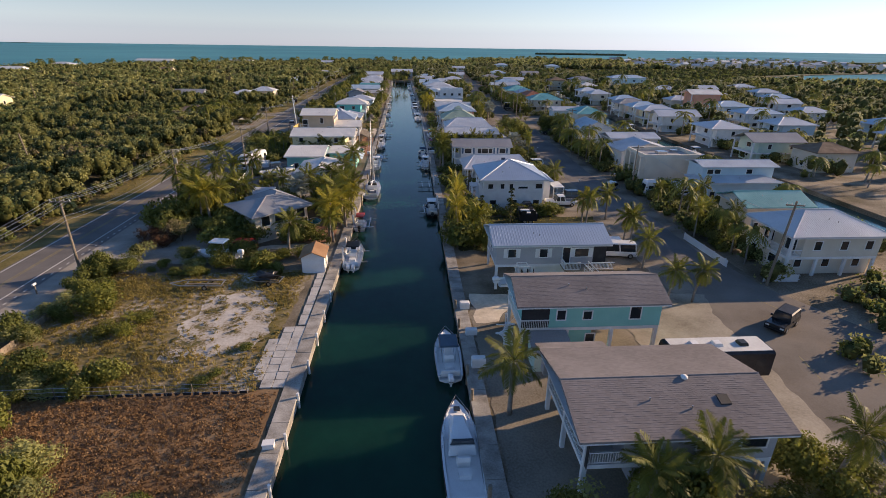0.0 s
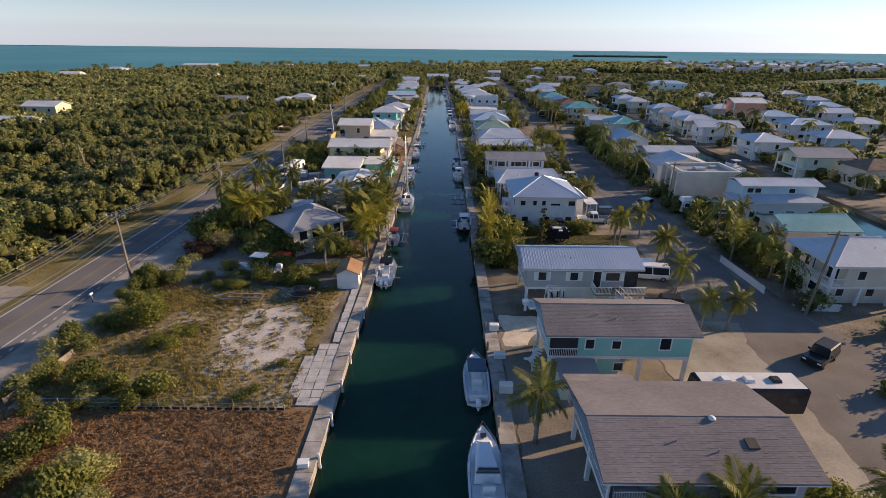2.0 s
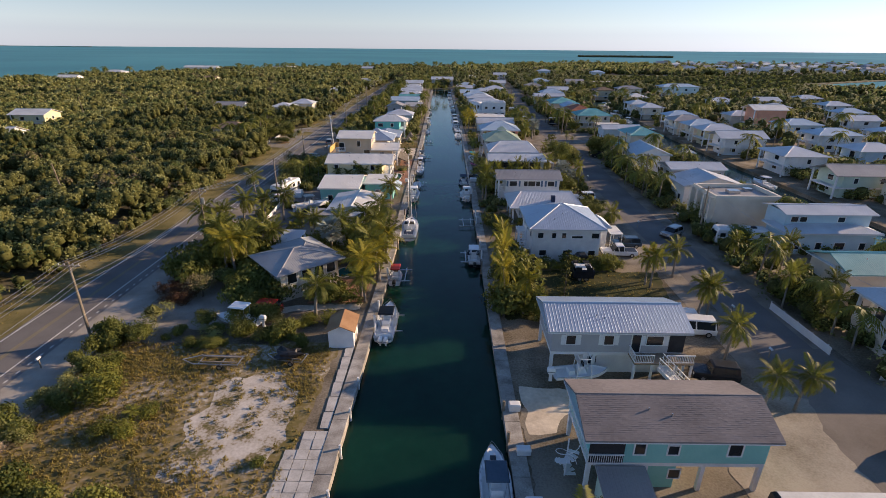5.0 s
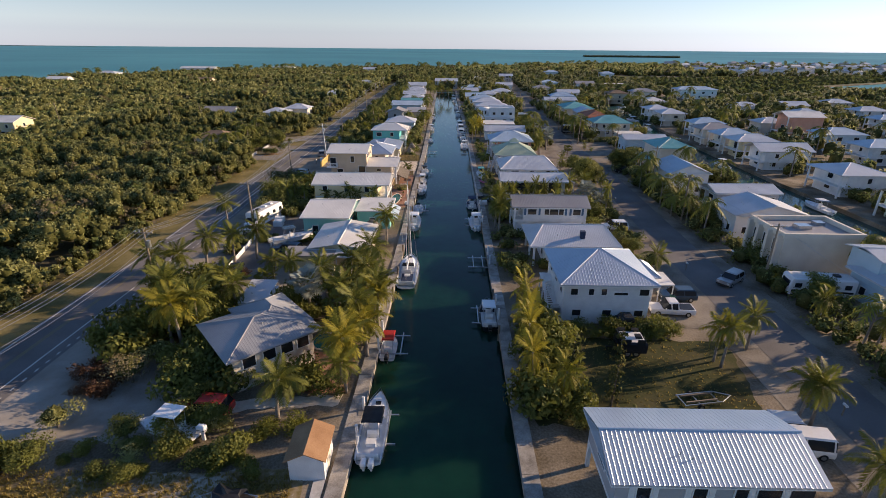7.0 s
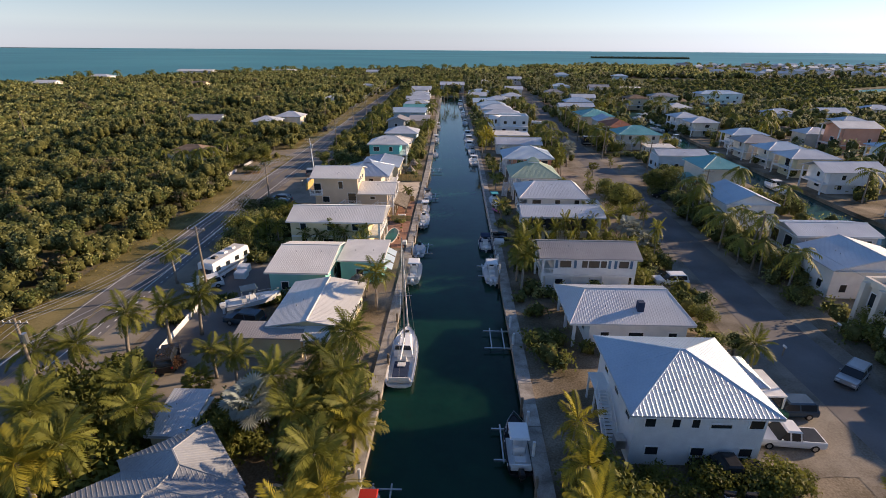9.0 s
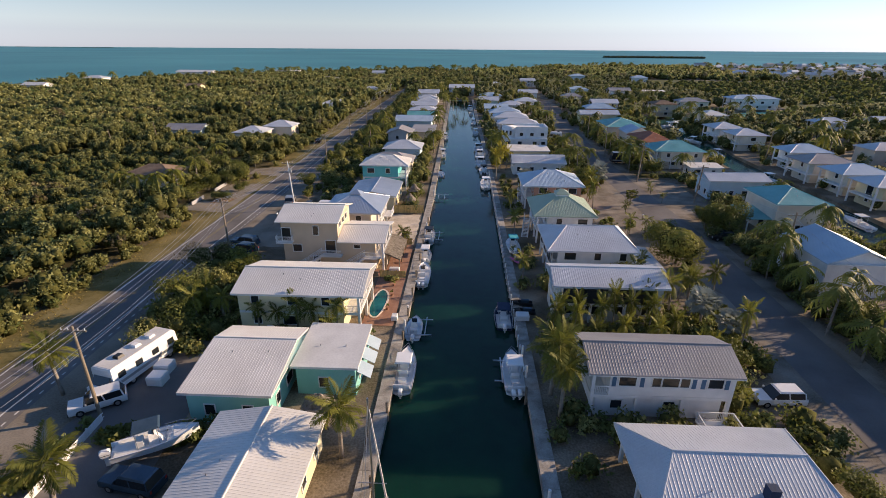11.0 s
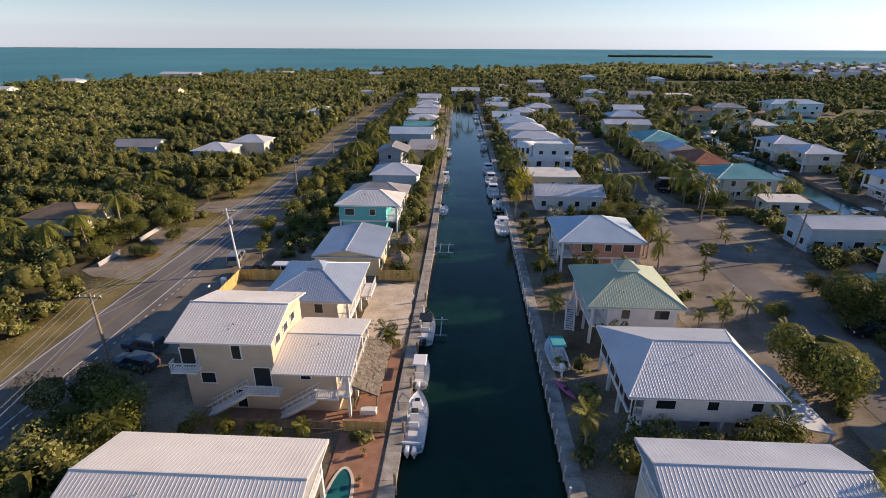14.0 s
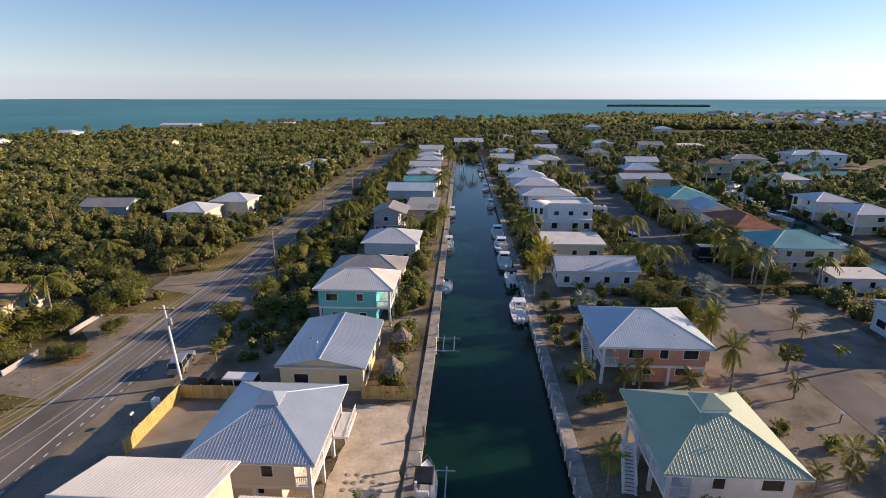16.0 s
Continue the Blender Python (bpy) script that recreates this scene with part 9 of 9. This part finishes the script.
def tiki(x, y, w, d, label, h=2.3, rise=1.5, turn=0):
    """A thatched shelter: ragged layered thatch on four posts."""
    ob = thing("tiki_hut", pose(x, y, 0, 0, 0, turn), label, "thatched hut", "thatched huts")
    r = random.Random(int(x * 10))
    rings = []
    n = 28
    for k in range(7):
        u = k / 6
        ring = []
        for i in range(n):
            a = 2 * math.pi * i / n
            cx, sy = math.copysign(abs(math.cos(a)) ** 0.6, math.cos(a)), math.copysign(abs(math.sin(a)) ** 0.6, math.sin(a))
            rag = r.uniform(-0.10, 0.10) * (1 - u)
            ridge = max(w, d) / 2 - min(w, d) / 2
            kx = (1 - u) * (w / 2) + u * (0.05 + (ridge if w > d else 0))
            ky = (1 - u) * (d / 2) + u * (0.05 + (ridge if d > w else 0))
            ring.append((cx * (kx + rag), sy * (ky + rag), h + rise * u - (0.12 if k % 2 == 0 and k else 0) + r.uniform(-0.06, 0.06)))
        rings.append(ring)
    part("thatch", Solid().loft(rings), THATCH, ob)
    for sx in (-1, 1):
        for sy in (-1, 1):
            part("post", Solid().tube([(sx * w * 0.36, sy * d * 0.38, 0), (sx * w * 0.36, sy * d * 0.38, h + 0.2)], 0.09, n=7), WOOD, ob)
    part("counter", Solid().box(-w * 0.25, -d * 0.3, 0, w * 0.25, -d * 0.22, 1.05), WOOD, ob)


tk = thing("tiki_hut", pose(-13.2, 146.2, 0), "long thatched lean-to shelter along the tan house", "thatched hut", "thatched huts")
rr = random.Random(6)
for k in range(7):
    lay = Solid()
    x, z = -0.9 + k * 0.33, 2.75 - k * 0.14
    row = [(-4.3 + i * 0.25, rr.uniform(-0.14, 0.14)) for i in range(35)]
    lay.loft([[(x - 0.05, y, z + 0.12 + j * 0.4) for y, j in row], [(x + 0.46, y, z - 0.10 + j * 0.4) for y, j in row], [(x + 0.48 + 0.1 * rr.random(), y, z - 0.16 + j) for y, j in row]], caps=False, closed=False)
    part("thatch_layer", lay, THATCH, tk)
part("thatch_base", Solid().slab([(-1.0, -4.2, 2.72), (1.5, -4.2, 1.72), (1.5, 4.2, 1.72), (-1.0, 4.2, 2.72)], 0.15), THATCH, tk)
for y in (-3.9, -1.3, 1.3, 3.9):
    for x, h in ((-0.8, 2.6), (1.3, 1.75)):
        part("post", Solid().tube([(x, y, 0), (x, y, h)], 0.09, n=7), WOOD, tk)
tiki(-15.0, 108.6, 3.0, 2.6, "small thatched shelter before the teal house", 1.9, 1.3)
tiki(-13.6, 173.4, 2.7, 3.0, "round-topped thatched hut by the canal", 1.7, 1.6)
tiki(-13.4, 180.8, 2.6, 2.8, "round-topped thatched hut by the canal", 1.8, 1.6)

# shed by the seawall on the west bank
sh = thing("shed", pose(-12.3, 57.8, 0, 0, 0, 2), "small white shed with a brown gable roof at the water", "shed")
part("wall", Solid().box(-1.35, -1.6, 0, 1.35, 1.6, 2.2), WHITE, sh)
part("gable_end", Solid().loft([[(-1.35, y, 2.2), (1.35, y, 2.2), (0, y, 2.78)] for y in (-1.6, -1.5)]), WHITE, sh)
f, _ = roof_faces("gable_y", -1.6, -1.9, 1.6, 1.9, 2.15, 0.75)
for q in f:
    part("roof_slope", Solid().slab(q, 0.08), BROWNROOF, sh)
part("door", Solid().box(1.35, -0.5, 0.05, 1.39, 0.5, 1.95), CREAMWALL, sh)

# broken concrete apron of the vacant lot
apron = thing("concrete_apron", pose(0, 0, 0), "cracked concrete apron along the seawall", "paving", kind="structure")
ar = random.Random(3)
for i in range(3):
    for j in range(9):
        y = 34.2 + j * 1.05
        if i == 0 and j in (0, 7, 8):
            continue
        x = -13.9 + i * 1.02
        t = 0.11 + ar.uniform(-0.025, 0.03)
        part("slab", Solid().slab([(x + ar.uniform(0, 0.05), y, t), (x + 0.98, y, t + ar.uniform(-0.02, 0.02)), (x + 0.98, y + 1.0, t), (x, y + 1.0, t)], 0.12), PALECONC, apron)
for j in range(6):
    y = 44 + j * 2.1
    part("slab", Solid().slab([(-11.7, y, 0.09 + 0.015 * (j % 2)), (-10.9, y, 0.09), (-10.9, y + 2.0, 0.09), (-11.8, y + 2.0, 0.09)], 0.12), PALECONC, apron)
wf = thing("wire_fence", pose(0, 0, 0), "sagging dark wire fence between the two vacant lots", "fence", "fences")
for k in range(11):
    x = -34.6 + k * 2.1
    part("fence_post", Solid().tube([(x, 33.6, -0.1), (x + 0.06 * math.sin(k * 2.3), 33.6, 1.15)], 0.035, n=6), WOOD, wf)
for z in (0.35, 0.75, 1.12):
    part("wire", Solid().tube([(-34.6 + k * 1.05, 33.6, z - (0.05 if k % 2 else 0.0)) for k in range(21)], 0.014, n=4), STEEL, wf)
# dark strip with gaps, added in place of the fence's shadow band
part("mesh_panel", Solid().add([(-34.6 + 0.21 * k, 33.62, z) for k in range(101) for z in (0.04, 0.34)], [(2 * k, 2 * k + 2, 2 * k + 3, 2 * k + 1) for k in range(100) if k % 7 not in (2, 5)]), SCREEN, wf, "broken dark strip standing for the shadow at the fence's foot")
box = thing("dock_box", pose(-10.4, 27.6, 0.17, 0, 0, 4), "low white dock box on the seawall", "dock box")
part("body", Solid().box(-0.38, -0.26, 0, 0.38, 0.26, 0.36), WHITE, box)
part("lid", Solid().box(-0.41, -0.29, 0.36, 0.41, 0.29, 0.42), WHITE, box)
# pilings and posts along the banks
for k in range(7):
    single("mooring_post", Solid().tube([(-9.45, 24 + k * 4.4, -2), (-9.45, 24 + k * 4.4, 0.55)], 0.11, n=8), WHITE, "pale mooring post against the west seawall", "mooring post", group="mooring posts west")
for k in range(44):
    y = 117 + k * 2.05
    single("mooring_post", Solid().tube([(4.5, y, -2), (4.5, y, 0.75)], 0.09, n=8), WHITE, "short white post along the east seawall", "mooring post", group="mooring posts east")
for k, y in enumerate((122.4, 128.0, 133.5, 139.2, 145.4, 151.8, 158.2, 163.6, 110.0, 101.5, 93.0, 86.6)):
    single("mooring_post", Solid().tube([(-9.0, y, -2), (-9.0, y, 1.3)], 0.13, n=8), WOOD, "weathered mooring pile by the west bank", "mooring post", group="mooring piles")
for k, y in enumerate((22.6, 31.8, 35.0, 42.6, 46.4, 77.4, 86.5, 113.0)):
    single("mooring_post", Solid().tube([(4.3, y, -2), (4.3, y, 1.2)], 0.13, n=8), WOOD, "weathered mooring pile by the east bank", "mooring post", group="mooring piles")


def small_box(name, x, y, sx, sy, h, mat, label, cat, z=0.15, turn=0):
    ob = thing(name, pose(x, y, z, 0, 0, turn), label, cat)
    part("body", Solid().loft([[(-sx / 2, -sy / 2, 0), (sx / 2, -sy / 2, 0), (sx / 2, sy / 2, 0), (-sx / 2, sy / 2, 0)], [(-sx / 2, -sy / 2, h * 0.8), (sx / 2, -sy / 2, h * 0.8), (sx / 2, sy / 2, h * 0.8), (-sx / 2, sy / 2, h * 0.8)]]), mat, ob)
    part("lid", Solid().loft([[(-sx / 2 - 0.03, -sy / 2 - 0.03, h * 0.8), (sx / 2 + 0.03, -sy / 2 - 0.03, h * 0.8), (sx / 2 + 0.03, sy / 2 + 0.03, h * 0.8), (-sx / 2 - 0.03, sy / 2 + 0.03, h * 0.8)], [(-sx / 2 + 0.05, -sy / 2 + 0.05, h), (sx / 2 - 0.05, -sy / 2 + 0.05, h), (sx / 2 - 0.05, sy / 2 - 0.05, h), (-sx / 2 + 0.05, sy / 2 - 0.05, h)]]), mat, ob)


small_box("dock_box", 5.3, 46.6, 1.0, 0.7, 0.7, WHITE, "white dock box on the east seawall", "dock box")
small_box("dock_box", 5.4, 41.4, 1.1, 0.6, 0.6, WHITE, "white dock box on the east seawall", "dock box")
small_box("cleaning_table", 5.4, 36.2, 1.2, 0.6, 0.95, WHITE, "white fish-cleaning table on the seawall", "table")
small_box("dock_box", 5.5, 128, 1.6, 1.2, 0.7, WHITE, "white box by the jet skis", "dock box")
small_box("cooler", -10.6, 127.0, 0.7, 1.0, 0.6, WHITE, "white cool box on the pool terrace", "cool box")
small_box("storage_bin", -33.0, 113.4, 1.6, 1.4, 1.0, GELCOAT, "grey-white crate beside the motorhome", "crate", 0.03)
small_box("storage_bin", -33.4, 115.4, 1.6, 1.4, 1.0, GELCOAT, "grey-white crate beside the motorhome", "crate", 0.03)
small_box("water_tank", -24.8, 122.6, 0.9, 0.9, 1.2, GELCOAT, "white water tank against the yellow house", "tank", 0.03)
small_box("rubbish_bin", -38.2, 167.0, 0.6, 0.7, 1.1, GELCOAT, "pale rubbish bin at the road", "bin", 0.03)
small_box("rubbish_bin", 27.6, 85.6, 0.6, 0.7, 1.1, GREENPLASTIC, "green rubbish bin at the street", "bin", 0.03)
small_box("hot_tub", -12.6, 141.6, 1.5, 0.7, 0.5, WHITE, "low white lidded tub on the terrace", "tub", 0.05)
kay = thing("kayak", pose(6.3, 145.6, 0.2, 0, 0, 28), "pink kayak lying on the east seawall", "kayak")
part("hull", Solid().loft([[(x * k, y, z * k + 0.2) for x, z in ((-0.33, 0.0), (-0.2, -0.18), (0.2, -0.18), (0.33, 0.0), (0.15, 0.1), (-0.15, 0.1))] for y, k in ((-1.7, 0.05), (-1.2, 0.6), (-0.4, 1.0), (0.5, 1.0), (1.3, 0.6), (1.8, 0.05))]), PINKPLASTIC, kay)
part("seat", Solid().box(-0.18, -0.4, 0.24, 0.18, 0.1, 0.36), BLACKPLASTIC, kay)
kay = thing("kayak", pose(-13.6, 121.6, 0.1, 0, 0, 80), "green kayak beside the flat-roofed addition", "kayak")
part("hull", Solid().loft([[(x * k, y, z * k + 0.2) for x, z in ((-0.33, 0.0), (-0.2, -0.18), (0.2, -0.18), (0.33, 0.0), (0.15, 0.1), (-0.15, 0.1))] for y, k in ((-1.7, 0.05), (-1.2, 0.6), (-0.4, 1.0), (0.5, 1.0), (1.3, 0.6), (1.8, 0.05))]), GREENPLASTIC, kay)
part("seat", Solid().box(-0.18, -0.4, 0.24, 0.18, 0.1, 0.36), BLACKPLASTIC, kay)
# stepping stones in the sand yard
st = random.Random(4)
for k in range(14):
    x, y = -15.2 + (k % 5) * 0.75 + st.uniform(-0.15, 0.15), 156.6 + (k // 5) * 0.8 + st.uniform(-0.15, 0.15)
    single("stepping_stone", Solid().blob((x, y, 0.05), 0.28, 0.25, 0.05, 0.2, 9, 4, k), CONCRETE, "flat round stepping stone in the sand", "stone", group="stepping stones")
# mailboxes and short posts by the streets
for x, y in ((-41.8, 52), (-38.9, 164.2), (33.4, 55.2), (34.4, 64.5), (34.0, 96), (33.6, 158), (33.4, 168), (43.4, 101), (33.8, 130)):
    mb = thing("mailbox", pose(x, y, 0), "mailbox on a short post by the street", "mailbox", "mailboxes")
    part("post", Solid().box(-0.05, -0.05, 0, 0.05, 0.05, 1.1), WOOD, mb)
    part("box", Solid().loft([[(-0.1, y0, 1.1), (0.1, y0, 1.1), (0.1, y0, 1.22), (0.05, y0, 1.3), (-0.05, y0, 1.3), (-0.1, y0, 1.22)] for y0 in (-0.25, 0.25)]), WHITE, mb)
# planters and chairs on the terraces
for x, y in ((-11.9, 129.5), (-11.8, 133.4), (-12.0, 136.4)):
    pt = thing("planter", pose(x, y, 0.05), "clay pot with a small green plant", "planter", "terrace pots")
    part("pot", Solid().loft([[(r * math.cos(i * math.pi / 5), r * math.sin(i * math.pi / 5), z) for i in range(10)] for r, z in ((0.16, 0), (0.24, 0.4), (0.27, 0.42))]), PAVER, pt)
    v, f = leaf_quads(np.array([[0, 0, 0.65]]), np.array([0.3]), 26, 0.22)
    part("plant", numpy_mesh("plant", v, f, BUSH), None, pt)
